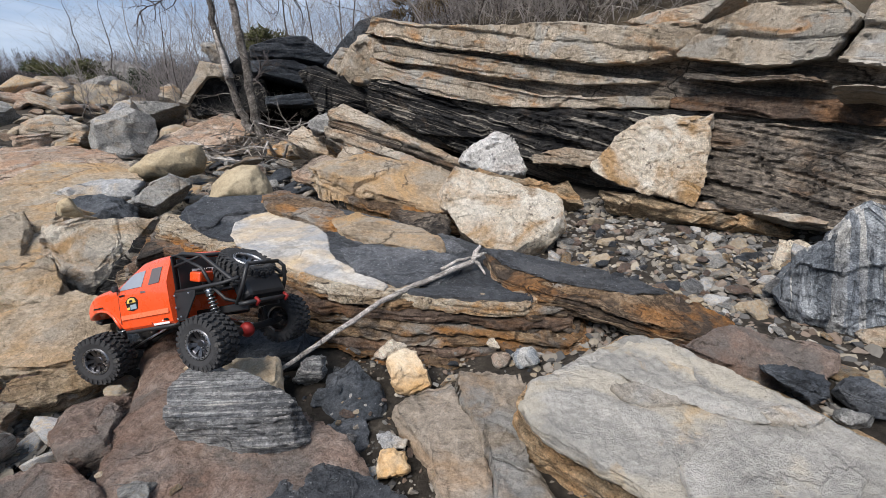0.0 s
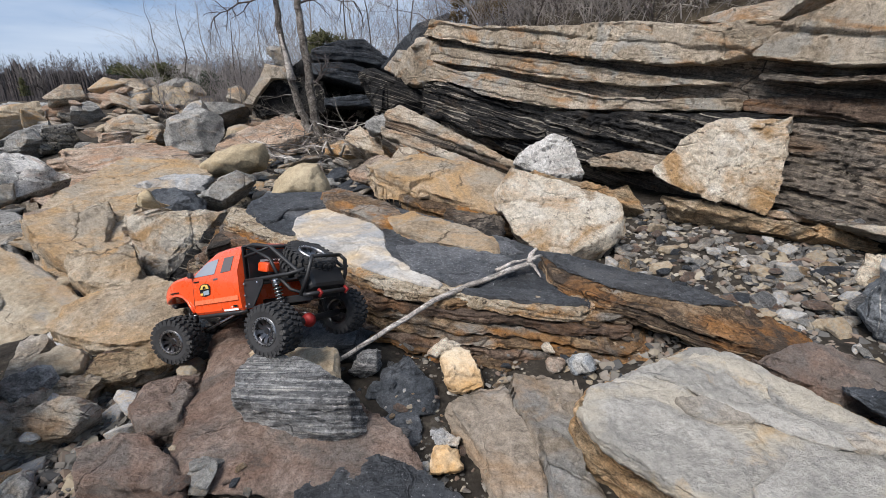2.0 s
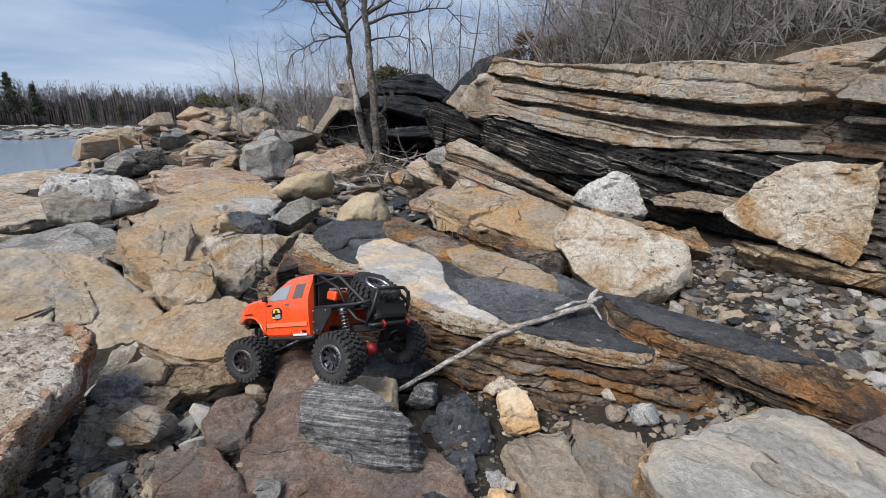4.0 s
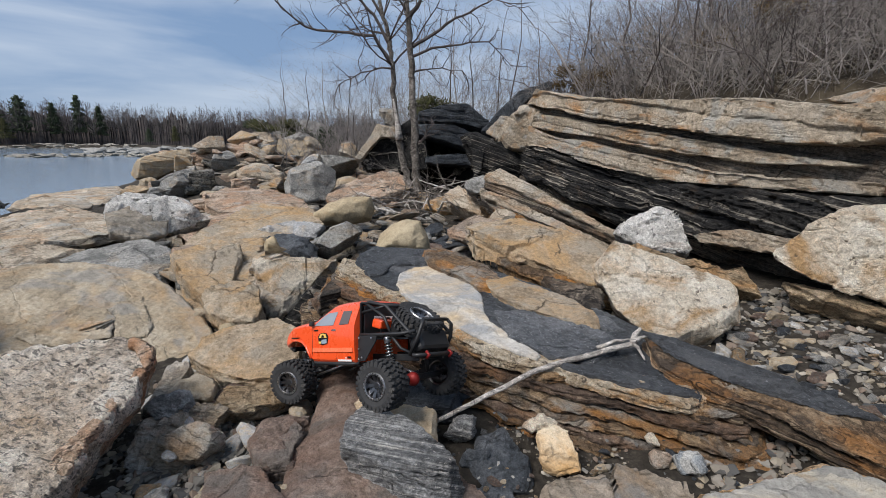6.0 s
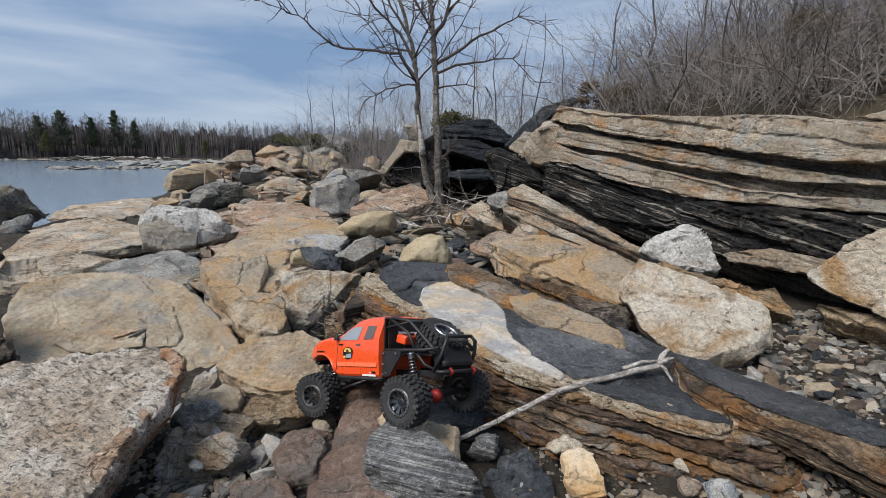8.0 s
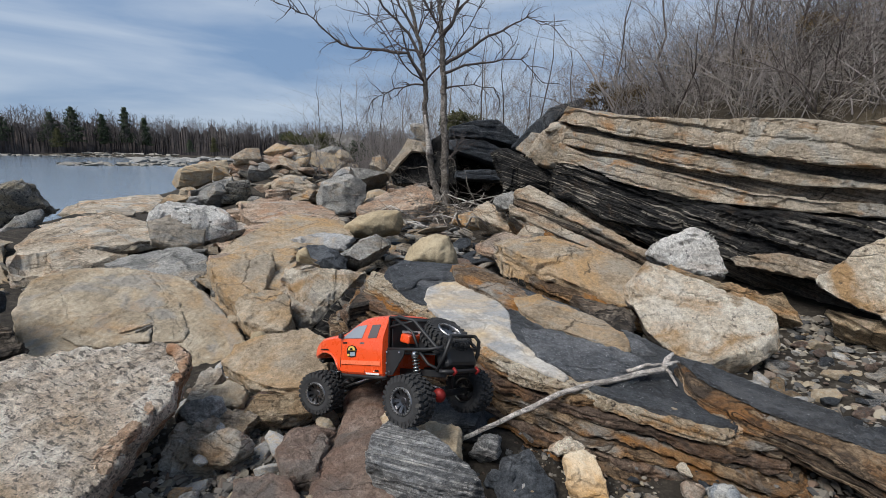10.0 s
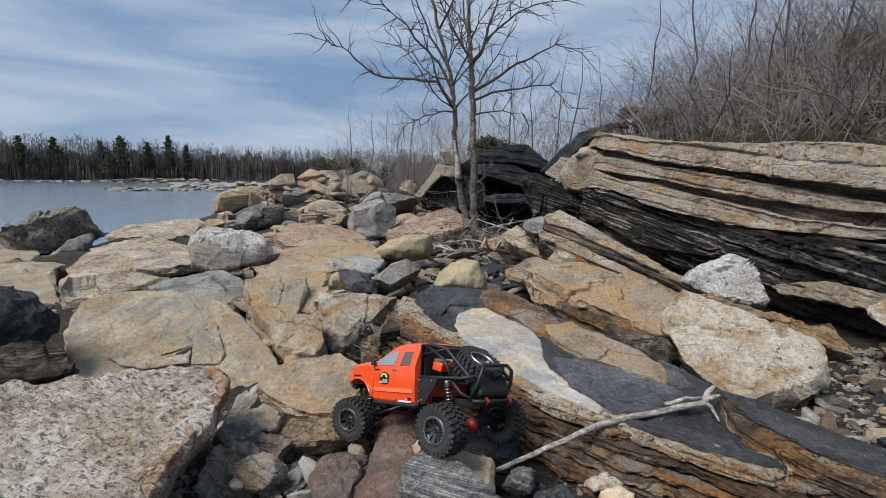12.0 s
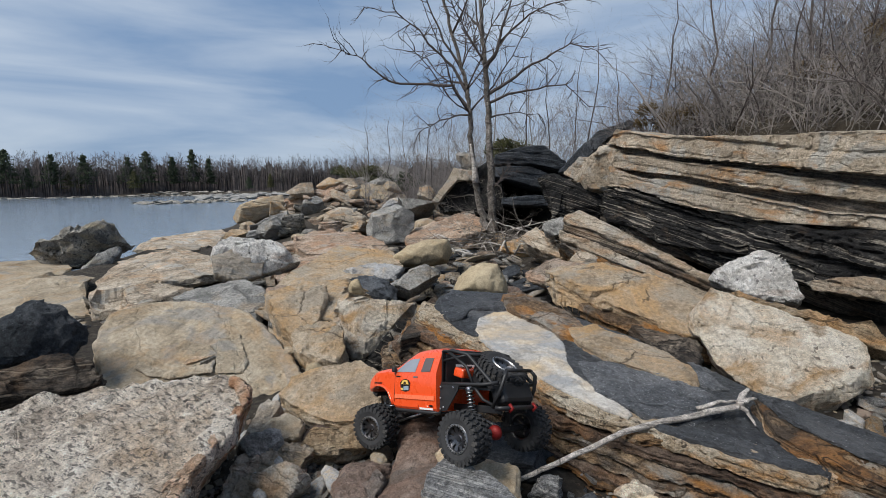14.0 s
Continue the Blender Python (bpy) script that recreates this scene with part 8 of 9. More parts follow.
far_wood("far_woods", "bare grey-brown trees of the wood across the water", 1400, 71, WOOD_FAR, (6.0, 9.8), 0.05)
far_wood("far_woods", "pale bare trunks standing before the far wood", 28, 72, WOOD_PALE, (5.0, 8.5), 0.10)
for k, (b, hgt, slim) in enumerate([(54.4, 11.6, 0.24), (58.6, 10.9, 0.36), (60.2, 9.4, 0.34), (63.8, 9.6, 0.40), (66.2, 9.6, 0.32), (69.4, 10.4, 0.42), (71.6, 9.4, 0.42), (56.3, 9.7, 0.26), (52.8, 9.4, 0.24), (64.9, 6.0, 0.5), (68, 6.4, 0.6), (59.8, 5.6, 0.4), (46.5, 5.0, 0.3), (48.8, 4.2, 0.36)]):
    x, y, _ = polar(b, 121 if hgt < 6 else 128)
    pine((x, y, 0.3), hgt * 0.88, 400 + k, slim * 0.92, NEEDLE_OLIVE if k in (9, 11, 12) else None)

# far shore rocks and the low reef
def shore_rocks(name, label, count, bearings, fars, sizes, seed, mat, lift=0.0):
    rng = random.Random(seed)
    shapes = [pebble_mesh("boulder", 500 + k, mat, 0.5, 2, 7) for k in range(6)]
    data = [([v.co.copy() for v in me.vertices], [tuple(p.vertices) for p in me.polygons]) for me in shapes]
    h = Heap()
    for _ in range(count):
        b, r = rng.uniform(*bearings), rng.uniform(*fars)
        x, y = -math.sin(radians(b)) * r, math.cos(radians(b)) * r
        s = sizes[0] * (sizes[1] / sizes[0]) ** rng.random()
        v, f = rng.choice(data)
        m = pose(x, y, max(hill_z(x, y), WATER) + s * 0.08 + lift, rng.uniform(-14, 14), rng.uniform(-14, 14), rng.uniform(0, 360)) @ Matrix.Diagonal((s * 1.5, s, s * 0.7, 1))
        h.add([m @ p for p in v], f)
    tagged(h.done(name, mat, shade=False), label, "rocks", kind="stuff")


shore_rocks("far_shore_rocks", "pale grey rocks along the far shore", 300, (50, 84), (114, 124), (0.4, 1.5), 81, M["lichen"])
shore_rocks("reef_rocks", "low dark rocks of a reef in the lake", 130, (49.5, 60), (36, 46), (0.15, 0.6), 82, M["lichen"])
shore_rocks("point_rocks", "grey rock shelves of the far point", 200, (44, 54), (50, 90), (0.5, 1.7), 83, M["greystone"])


# ---- driftwood ----
def stick(name, label, points, r0, r1, seed, stubs=()):
    rng = random.Random(seed)
    h = Heap()
    base = Vector(points[0])
    limb(h, [Vector(p) - base for p in points], r0, r1, 8, r0 * 0.3, rng, 4)
    for p, q, r in stubs:
        limb(h, [Vector(p) - base, (Vector(p) + Vector(q)) / 2 - base + Vector((0, 0, 0.008)), Vector(q) - base], r, r * 0.4, 6, r * 0.3, rng, 3)
    ob = h.done(name, DRIFT)
    ob.location = base
    return tagged(ob, label, "driftwood")


stick("driftwood_branch", "bleached silver-grey driftwood branch lying across the ledge",
      [(-0.362, 0.854, 0.046), (-0.302, 0.889, 0.072), (-0.235, 0.948, 0.097), (-0.164, 1.025, 0.116), (-0.100, 1.071, 0.130), (-0.006, 1.134, 0.142), (0.091, 1.207, 0.150)], 0.0048, 0.0085, 32,
      [((-0.006, 1.150, 0.150), (0.09, 1.213, 0.160), 0.006), ((0.088, 1.21, 0.155), (0.11, 1.262, 0.175), 0.010), ((0.09, 1.2, 0.15), (0.115, 1.165, 0.125), 0.006), ((0.085, 1.2, 0.155), (0.125, 1.24, 0.16), 0.008)])
rng_sticks = random.Random(77)
for k in range(26):
    bx, by = rng_sticks.uniform(-2.1, -0.9), rng_sticks.uniform(3.2, 4.7)
    a, ln = rng_sticks.uniform(0, 6.283), rng_sticks.uniform(0.2, 0.6)
    bz = hill_z(bx, by) + rng_sticks.uniform(0.04, 0.16)
    stick("dead_stick", "grey dead stick lying at the foot of the tree", [(bx, by, bz), (bx + ln * 0.5 * math.cos(a), by + ln * 0.5 * math.sin(a), bz + rng_sticks.uniform(0, 0.12)), (bx + ln * math.cos(a), by + ln * math.sin(a), bz + rng_sticks.uniform(-0.05, 0.15))], rng_sticks.uniform(0.006, 0.014), 0.003, 700 + k)["group"] = "dead sticks"


def brushwood():
    """Dead twigs heaped at the tree's foot."""
    rng = random.Random(77)
    h = Heap()
    for _ in range(70):
        x, y = -1.55 + rng.gauss(0, 0.34), 4.05 + rng.gauss(0, 0.42)
        a = rng.uniform(0, 6.283)
        sprout(h, rng, (x, y, quick_ray(x, y, 0.6) + rng.uniform(0.02, 0.10)), (math.cos(a), math.sin(a), rng.uniform(-0.15, 0.35)), rng.uniform(0.25, 0.7), rng.uniform(0.004, 0.010), 1, 4, kids=(1, 4), crook=0.22)
    ob = h.done("brushwood", BARK)
    return tagged(ob, "tangle of thin grey dead twigs at the tree foot", "twigs", kind="stuff")


brushwood()
# ---- the small radio-controlled truck ----
REAR_ROLL, FRONT_ROLL, FRONT_Z = -3.0, -9.0, 0.060
TRUCK_AT = pose(-0.398, 0.820, 0.110, 17.0, 16.0, 160.0) @ Matrix.Diagonal((1.04, 1.0, 0.94, 1))
def paint(name, col, rough=0.28, coat=0.6):
    m = plain(name, col, rough, grain=0.05, scale=30.0, dust=(0.30, 0.24, 0.18), dust_at=0.78)
    m.node_tree.nodes["Principled BSDF"].inputs["Coat Weight"].default_value = coat
    return m


ORANGE = paint("orange_paint", (0.70, 0.075, 0.016))
ORANGE_PALE = paint("pale_orange_stripe", (0.78, 0.16, 0.07))
BLACK = plain("black_plastic", (0.014, 0.014, 0.015), 0.5, grain=0.2, dust=(0.12, 0.11, 0.1), dust_at=0.72)
BLACK_GLOSS = plain("black_decal", (0.012, 0.012, 0.013), 0.25, grain=0.1)
RUBBER = plain("tyre_rubber", (0.026, 0.026, 0.027), 0.85, grain=0.3, scale=90, bump=0.3, dust=(0.115, 0.105, 0.092), dust_at=0.66)
RIM = plain("dark_chrome", (0.22, 0.22, 0.23), 0.30, metal=1.0, grain=0.1)
RING_METAL = plain("worn_grey_metal", (0.55, 0.54, 0.53), 0.38, metal=1.0, grain=0.2)
SILVER = plain("bare_aluminium", (0.62, 0.62, 0.63), 0.3, metal=1.0, grain=0.1)
WINDOW = plain("silver_window_film", (0.20, 0.22, 0.25), 0.12, spec=0.7, grain=0.1, scale=20)
WINDOW_DARK = plain("dark_window_film", (0.085, 0.07, 0.066), 0.15, spec=0.7, grain=0.1, scale=20)
WHITE = plain("white_decal", (0.75, 0.74, 0.72), 0.4, grain=0.05)
YELLOW = plain("ochre_decal", (0.62, 0.40, 0.09), 0.4, grain=0.08)
GREYBLUE = plain("grey_blue_decal", (0.22, 0.27, 0.31), 0.4, grain=0.1)
RED_METAL = plain("red_anodised", (0.20, 0.013, 0.012), 0.5, metal=0.3, grain=0.15)

TRUCK = thing("toy_truck", (0, 0, 0), "orange and black radio-controlled crawler truck climbing over the rocks", "toy truck")


def box_part(name, size, at, mat, parent, turn=(0, 0, 0), bevel=0.0, label=""):
    bm = bmesh.new()
    bmesh.ops.create_cube(bm, size=1.0)
    bmesh.ops.scale(bm, vec=size, verts=bm.verts[:])
    if bevel:
        bmesh.ops.bevel(bm, geom=bm.edges[:], offset=bevel, segments=2, affect="EDGES", profile=0.5)
    bmesh.ops.transform(bm, matrix=pose(*at, *turn), verts=bm.verts[:])
    return part(name, bm, mat, parent, label)


def rod(name, points, radius, mat, parent, sides=8, label=""):
    h = Heap()
    h.add(*tube_mesh(points, [radius] * len(points), sides))
    return h.done(name, mat, parent, label)


def plate(name, outline, thick, mat, parent, label="", bevel=0.0):
    """A flat piece through the given points, thickened along its normal."""
    bm = bmesh.new()
    vs = [bm.verts.new(p) for p in outline]
    f = bm.faces.new(vs)
    f.normal_update()
    n = f.normal.copy()
    ext = bmesh.ops.extrude_face_region(bm, geom=[f])
    for v in ext["geom"]:
        if isinstance(v, bmesh.types.BMVert):
            v.co += n * thick
    if bevel:
        bmesh.ops.bevel(bm, geom=bm.edges[:], offset=bevel, segments=1, affect="EDGES")
    return part(name, bm, mat, parent, label)


# cab and bonnet: rings from the rear wall to the nose
def cab_side(x, z):
    """Half the cab's width at a height."""
    top = 0.239
    w = 0.0985 if z <= 0.184 else 0.0985 - 0.0205 * ((z - 0.184) / (top - 0.184)) ** 1.15
    if z < 0.112:
        w -= 0.004 * (0.112 - z) / 0.015
    if x > 0.30:
        w -= 0.20 * max(0, x - 0.315) ** 1.15 * 1.6
    return w


def cab_body():
    stations = [(0.088, 0.096, 0.247), (0.092, 0.096, 0.251), (0.12, 0.096, 0.2545), (0.15, 0.096, 0.2545), (0.172, 0.096, 0.251), (0.183, 0.096, 0.246), (0.205, 0.096, 0.228), (0.228, 0.096, 0.2085), (0.240, 0.097, 0.2005),
                (0.247, 0.103, 0.198), (0.254, 0.118, 0.1975), (0.264, 0.133, 0.197), (0.278, 0.144, 0.196), (0.296, 0.149, 0.194), (0.315, 0.149, 0.1905), (0.333, 0.143, 0.186), (0.346, 0.135, 0.179), (0.354, 0.132, 0.171), (0.359, 0.134, 0.162)]
    stations = [(x, zb, zt if zt < 0.198 else 0.198 + (zt - 0.198) * 0.8) for x, zb, zt in stations]
    bm = bmesh.new()
    rings = []
    for x, zb, zt in stations:
        pts = []
        zs = [zb, zb + 0.006, 0.5 * (zb + min(0.184, zt - 0.02)), min(0.184, zt - 0.022), min(0.184, zt - 0.022) + 0.5 * (zt - min(0.184, zt - 0.022)) - 0.004, zt - 0.010, zt - 0.004]
        half = [(cab_side(x, z) - (0.003 if k == 0 else 0), z) for k, z in enumerate(zs)]
        w = half[-1][0]
        half[-1] = (w - 0.005, zt - 0.003)
        half += [(w - 0.016, zt), (w * 0.5, zt + 0.0035), (0.0, zt + 0.0045)]
        for y, z in half:
            pts.append((x, y, z))
        for y, z in reversed(half[:-1]):
            pts.append((x, -y, z))
        rings.append([bm.verts.new(p) for p in pts])
    for a, b in zip(rings, rings[1:]):
        for j in range(len(a)):
            bm.faces.new((a[j], a[(j + 1) % len(a)], b[(j + 1) % len(a)], b[j]))
    bm.faces.new(rings[0])
    bm.faces.new(list(reversed(rings[-1])))
    ob = part("cab", bm, ORANGE, TRUCK, "glossy orange cab and bonnet shell", True)
    ob.data.set_sharp_from_angle(angle=radians(32))
    return ob


CAB = cab_body()


def on_side(points, side, proud=0.0012):
    return [(x, side * (cab_side(x, z) + proud), z) for x, z in points]


for side in (1, -1):
    plate("side_window", on_side([(0.232, 0.1865), (0.226, 0.1945), (0.203, 0.2125), (0.190, 0.2185), (0.158, 0.2205), (0.1615, 0.1865)], side), 0.0012 * side, WINDOW, CAB, "silver-filmed front side window")
    plate("side_window", on_side([(0.141, 0.1865), (0.1385, 0.2205), (0.1085, 0.2205), (0.1095, 0.188)], side), 0.0012 * side, WINDOW_DARK, CAB, "dark-filmed rear side window")
    plate("door_gap", on_side([(0.1505, 0.103), (0.1490, 0.224), (0.1480, 0.224), (0.1492, 0.103)], side, 0.0006), 0.0008 * side, BLACK, CAB, "dark door gap")
    plate("door_gap", on_side([(0.2405, 0.112), (0.2390, 0.186), (0.2380, 0.186), (0.2393, 0.112)], side, 0.0006), 0.0008 * side, BLACK, CAB, "dark door gap")
    plate("moulding", on_side([(0.237, 0.121), (0.237, 0.131), (0.093, 0.131), (0.093, 0.121)], side), 0.0016 * side, ORANGE_PALE, CAB, "pale orange side moulding")
    plate("door_handle", on_side([(0.1665, 0.1725), (0.1665, 0.1765), (0.1520, 0.1765), (0.1520, 0.1725)], side), 0.003 * side, SILVER, CAB, "chrome door handle")
    plate("fender_badge", on_side([(0.234, 0.1735), (0.234, 0.1770), (0.217, 0.1770), (0.217, 0.1735)], side), 0.0012 * side, BLACK_GLOSS, CAB, "small dark badge")
    # club badge as plain shapes
    badge = plate("door_badge", on_side([(0.213, 0.1415), (0.216, 0.1595), (0.209, 0.1670), (0.197, 0.1690), (0.185, 0.1670), (0.178, 0.1595), (0.181, 0.1415), (0.197, 0.1380)], side), 0.0008 * side, BLACK_GLOSS, CAB, "black and ochre shield badge")
    plate("badge_field", on_side([(0.2115, 0.1560), (0.207, 0.1650), (0.197, 0.1670), (0.187, 0.1650), (0.1825, 0.1560)], side, 0.0022), 0.0005 * side, YELLOW, CAB, "ochre badge field")
    plate("badge_field", on_side([(0.2015, 0.1410), (0.2015, 0.1510), (0.183, 0.1525), (0.182, 0.1425)], side, 0.0022), 0.0005 * side, GREYBLUE, CAB, "grey-blue badge field")
    plate("badge_field", on_side([(0.2115, 0.1420), (0.2125, 0.1470), (0.2035, 0.1470), (0.2035, 0.1410)], side, 0.0022), 0.0005 * side, YELLOW, CAB, "ochre badge field")
    plate("badge_field", on_side([(0.2025, 0.1570), (0.200, 0.1625), (0.194, 0.1625), (0.1915, 0.1570)], side, 0.0028), 0.0005 * side, BLACK_GLOSS, CAB, "black badge field")
    for x0, x1, z0, z1, mat in ((0.144, 0.098, 0.0985, 0.1030, WHITE), (0.110, 0.098, 0.1060, 0.1105, BLACK_GLOSS), (0.117, 0.113, 0.1055, 0.1080, WHITE)):
        plate("decal_bar", on_side([(x0, z0), (x0, z1), (x1, z1), (x1, z0)], side, 0.0014), 0.0004 * side, mat, CAB)
    for k in range(7):
        x0 = 0.327 - 0.0052 * k
        plate("decal_bar", on_side([(x0, 0.1555), (x0, 0.1590), (x0 - 0.0038, 0.1590), (x0 - 0.0038, 0.1555)], side, 0.0014), 0.0004 * side, BLACK_GLOSS, CAB)
    arch = [(0.2445 + 0.0, 0.104), (0.252, 0.119), (0.262, 0.134), (0.277, 0.1455), (0.296, 0.1505), (0.315, 0.1505), (0.334, 0.1445), (0.347, 0.1365)]
    rod("arch_lip", [(x, side * (cab_side(x, z) + 0.001), z) for x, z in arch], 0.0034, ORANGE, CAB, 6, "orange wheel arch lip")
    plate("headlight", [(0.3605, side * 0.045, 0.150), (0.3605, side * 0.070, 0.148), (0.352, side * 0.0865, 0.150), (0.350, side * 0.0865, 0.164), (0.3605, side * 0.066, 0.163), (0.3605, side * 0.045, 0.161)], 0.002, WHITE, CAB, "clear white headlight")
    box_part("mirror", (0.012, 0.010, 0.013), (0.236, side * 0.104, 0.1925), BLACK, CAB, bevel=0.003, label="small black side mirror")

plate("windscreen", [(0.1880, 0.066, 0.2375), (0.1880, -0.066, 0.2375), (0.2330, -0.078, 0.2075), (0.2330, 0.078, 0.2075)], 0.0015, WINDOW_DARK, CAB, "dark windscreen")
plate("cowl", [(0.232, 0.079, 0.2105), (0.232, -0.079, 0.2105), (0.246, -0.076, 0.2030), (0.246, 0.076, 0.2030)], 0.003, BLACK, CAB, "black cowl vent")
plate("bonnet_decal", [(0.250, 0.062, 0.2030), (0.250, -0.062, 0.2030), (0.300, -0.056, 0.1995), (0.322, -0.030, 0.1965), (0.336, 0.0, 0.1930), (0.322, 0.030, 0.1965), (0.300, 0.056, 0.1995)], 0.0008, BLACK_GLOSS, CAB, "black bonnet decal")
for y0, y1, x0, x1 in ((0.038, 0.030, 0.270, 0.300), (0.026, 0.020, 0.300, 0.322), (-0.038, -0.030, 0.270, 0.300), (0.052, 0.046, 0.286, 0.306)):
    plate("decal_bar", [(x0, y0, 0.2045), (x1, (y0 + y1) / 2, 0.2045 - 0.0001 / 0.02 * (x1 - x0)), (x0 + 0.004, y1, 0.2045)], 0.0005, WHITE, CAB)
plate("rear_glass", [(0.0868, 0.060, 0.178), (0.0868, -0.060, 0.178), (0.0868, -0.056, 0.216), (0.0868, 0.056, 0.216)], 0.001, WINDOW_DARK, CAB, "dark rear cab window")
plate("grille", [(0.3600, 0.042, 0.142), (0.3600, 0.042, 0.160), (0.3600, -0.042, 0.160), (0.3600, -0.042, 0.142)], 0.002, BLACK, CAB, "black grille")

# front bumper, chassis and rear cage
BUMPER = rod("front_bumper", [(0.340, 0.078, 0.124), (0.366, 0.070, 0.128), (0.372, 0.040, 0.130), (0.372, -0.040, 0.130), (0.366, -0.070, 0.128), (0.340, -0.078, 0.124)], 0.0055, BLACK, TRUCK, 8, "black tube front bumper")
rod("hoop", [(0.369, 0.055, 0.130), (0.374, 0.050, 0.165), (0.366, 0.044, 0.192), (0.366, -0.044, 0.192), (0.374, -0.050, 0.165), (0.369, -0.055, 0.130)], 0.0035, BLACK, BUMPER)
box_part("skid", (0.008, 0.130, 0.020), (0.362, 0, 0.130), BLACK, BUMPER, bevel=0.003)
for side in (1, -1):
    box_part("chassis_rail", (0.40, 0.006, 0.016), (0.150, side * 0.040, 0.106), BLACK, TRUCK, bevel=0.002)
    rod("rock_slider", [(0.240, side * 0.088, 0.094), (0.225, side * 0.094, 0.0925), (0.105, side * 0.094, 0.0925), (0.085, side * 0.085, 0.094)], 0.0045, BLACK, TRUCK, 8, "black rock slider")
    SIDE = plate("side_panel", [(0.086, side * 0.088, 0.1585), (0.030, side * 0.085, 0.1585), (0.034, side * 0.085, 0.146), (0.066, side * 0.087, 0.100), (0.086, side * 0.088, 0.098)], 0.003 * side, BLACK, TRUCK, "black rear side panel")
    for x, z in ((0.080, 0.153), (0.080, 0.104), (0.040, 0.153), (0.070, 0.108), (0.080, 0.128)):
        box_part("screw", (0.004, 0.002, 0.004), (x, side * 0.0925, z), SILVER, SIDE, bevel=0.0008)
    rod("cage_tube", [(0.085, side * 0.079, 0.098), (0.086, side * 0.079, 0.2365), (0.060, side * 0.076, 0.238), (0.020, side * 0.068, 0.2275), (-0.002, side * 0.066, 0.205), (-0.040, side * 0.066, 0.170), (-0.052, side * 0.066, 0.160)], 0.0042, BLACK, TRUCK)
    rod("cage_tube", [(0.086, side * 0.082, 0.1605), (0.030, side * 0.082, 0.1600), (-0.030, side * 0.074, 0.1605), (-0.060, side * 0.062, 0.166)], 0.0042, BLACK, TRUCK)
    rod("cage_tube", [(0.086, side * 0.079, 0.214), (0.040, side * 0.072, 0.222), (0.018, side * 0.068, 0.2275)], 0.0034, BLACK, TRUCK)
    rod("cage_tube", [(0.074, side * 0.077, 0.2365), (0.022, side * 0.070, 0.200), (0.000, side * 0.074, 0.162)], 0.0034, BLACK, TRUCK)
    rod("cage_tube", [(0.000, side * 0.074, 0.160), (-0.020, side * 0.064, 0.128), (-0.052, side * 0.052, 0.112)], 0.0034, BLACK, TRUCK)
    rod("cage_tube", [(-0.040, side * 0.058, 0.112), (-0.060, side * 0.056, 0.150), (-0.068, side * 0.050, 0.180), (-0.064, side * 0.040, 0.192)], 0.0042, BLACK, TRUCK)
    # links, shocks
    rod("link", [(0.018, side * 0.046, 0.054), (0.110, side * 0.034, 0.088)], 0.0028, SILVER, TRUCK, 8, "bare metal link")
    rod("link", [(0.290, side * 0.046, 0.054), (0.200, side * 0.034, 0.086)], 0.0028, SILVER, TRUCK, 8, "bare metal link")
    for x0, x1 in ((0.010, 0.026), (0.303, 0.292)):
        SHOCK = rod("shock", [(x0, side * 0.058, 0.066), (x1, side * 0.060, 0.160)], 0.0045, BLACK, TRUCK, 10, "black and silver coil shock")
        coil = []
        for k in range(61):
            a = k / 60 * 2 * math.pi * 6.5
            s = 0.30 + 0.52 * k / 60
            coil.append((x0 + (x1 - x0) * s + 0.0078 * math.cos(a), side * 0.059 + 0.0078 * math.sin(a), 0.066 + 0.094 * s))
        rod("spring", coil, 0.0012, SILVER, SHOCK, 5, "silver coil spring")
        rod("shock_cap", [(x0 + (x1 - x0) * 0.82, side * 0.0595, 0.143), (x1, side * 0.060, 0.154)], 0.0078, SILVER, SHOCK, 10)
rod("cage_tube", [(0.086, 0.079, 0.2365), (0.086, -0.079, 0.2365)], 0.0042, BLACK, TRUCK)
rod("cage_tube", [(0.020, 0.068, 0.2275), (0.020, -0.068, 0.2275)], 0.0042, BLACK, TRUCK)
rod("cage_tube", [(-0.064, 0.040, 0.192), (-0.064, -0.040, 0.192)], 0.0042, BLACK, TRUCK)
rod("cage_tube", [(-0.052, 0.066, 0.160), (-0.052, -0.066, 0.160)], 0.0042, BLACK, TRUCK)
rod("rear_bumper", [(-0.050, 0.062, 0.112), (-0.066, 0.050, 0.112), (-0.066, -0.050, 0.112), (-0.050, -0.062, 0.112)], 0.005, BLACK, TRUCK, 8, "black tube rear bumper")
for side in (1, -1):
    rod("tail_shackle", [(-0.068, side * 0.038, 0.120), (-0.076, side * 0.038, 0.112), (-0.068, side * 0.038, 0.104)], 0.0035, RED_METAL, TRUCK, 6, "red tow shackle")
box_part("bed_floor", (0.125, 0.128, 0.004), (0.022, 0, 0.150), BLACK, TRUCK)
# Wall made black to hold the dark shade behind the cage in colour.
box_part("bed_bulkhead", (0.004, 0.150, 0.080), (0.083, 0, 0.190), BLACK, TRUCK, bevel=0.001, label="rear wall of the cab, black for the shade inside")
for y0, wd in ((0.030, 0.030), (-0.006, 0.034)):
    plate("decal_bar", [(0.0805, y0 + wd / 2, 0.196), (0.0805, y0 - wd / 2, 0.196), (0.0805, y0 - wd / 2, 0.206), (0.0805, y0 + wd / 2, 0.206)], 0.0006, WHITE, TRUCK)
CAN = box_part("fuel_can", (0.030, 0.092, 0.022), (0.056, 0.016, 0.186), ORANGE, TRUCK, turn=(0, -14, 0), bevel=0.004, label="orange ribbed fuel can")
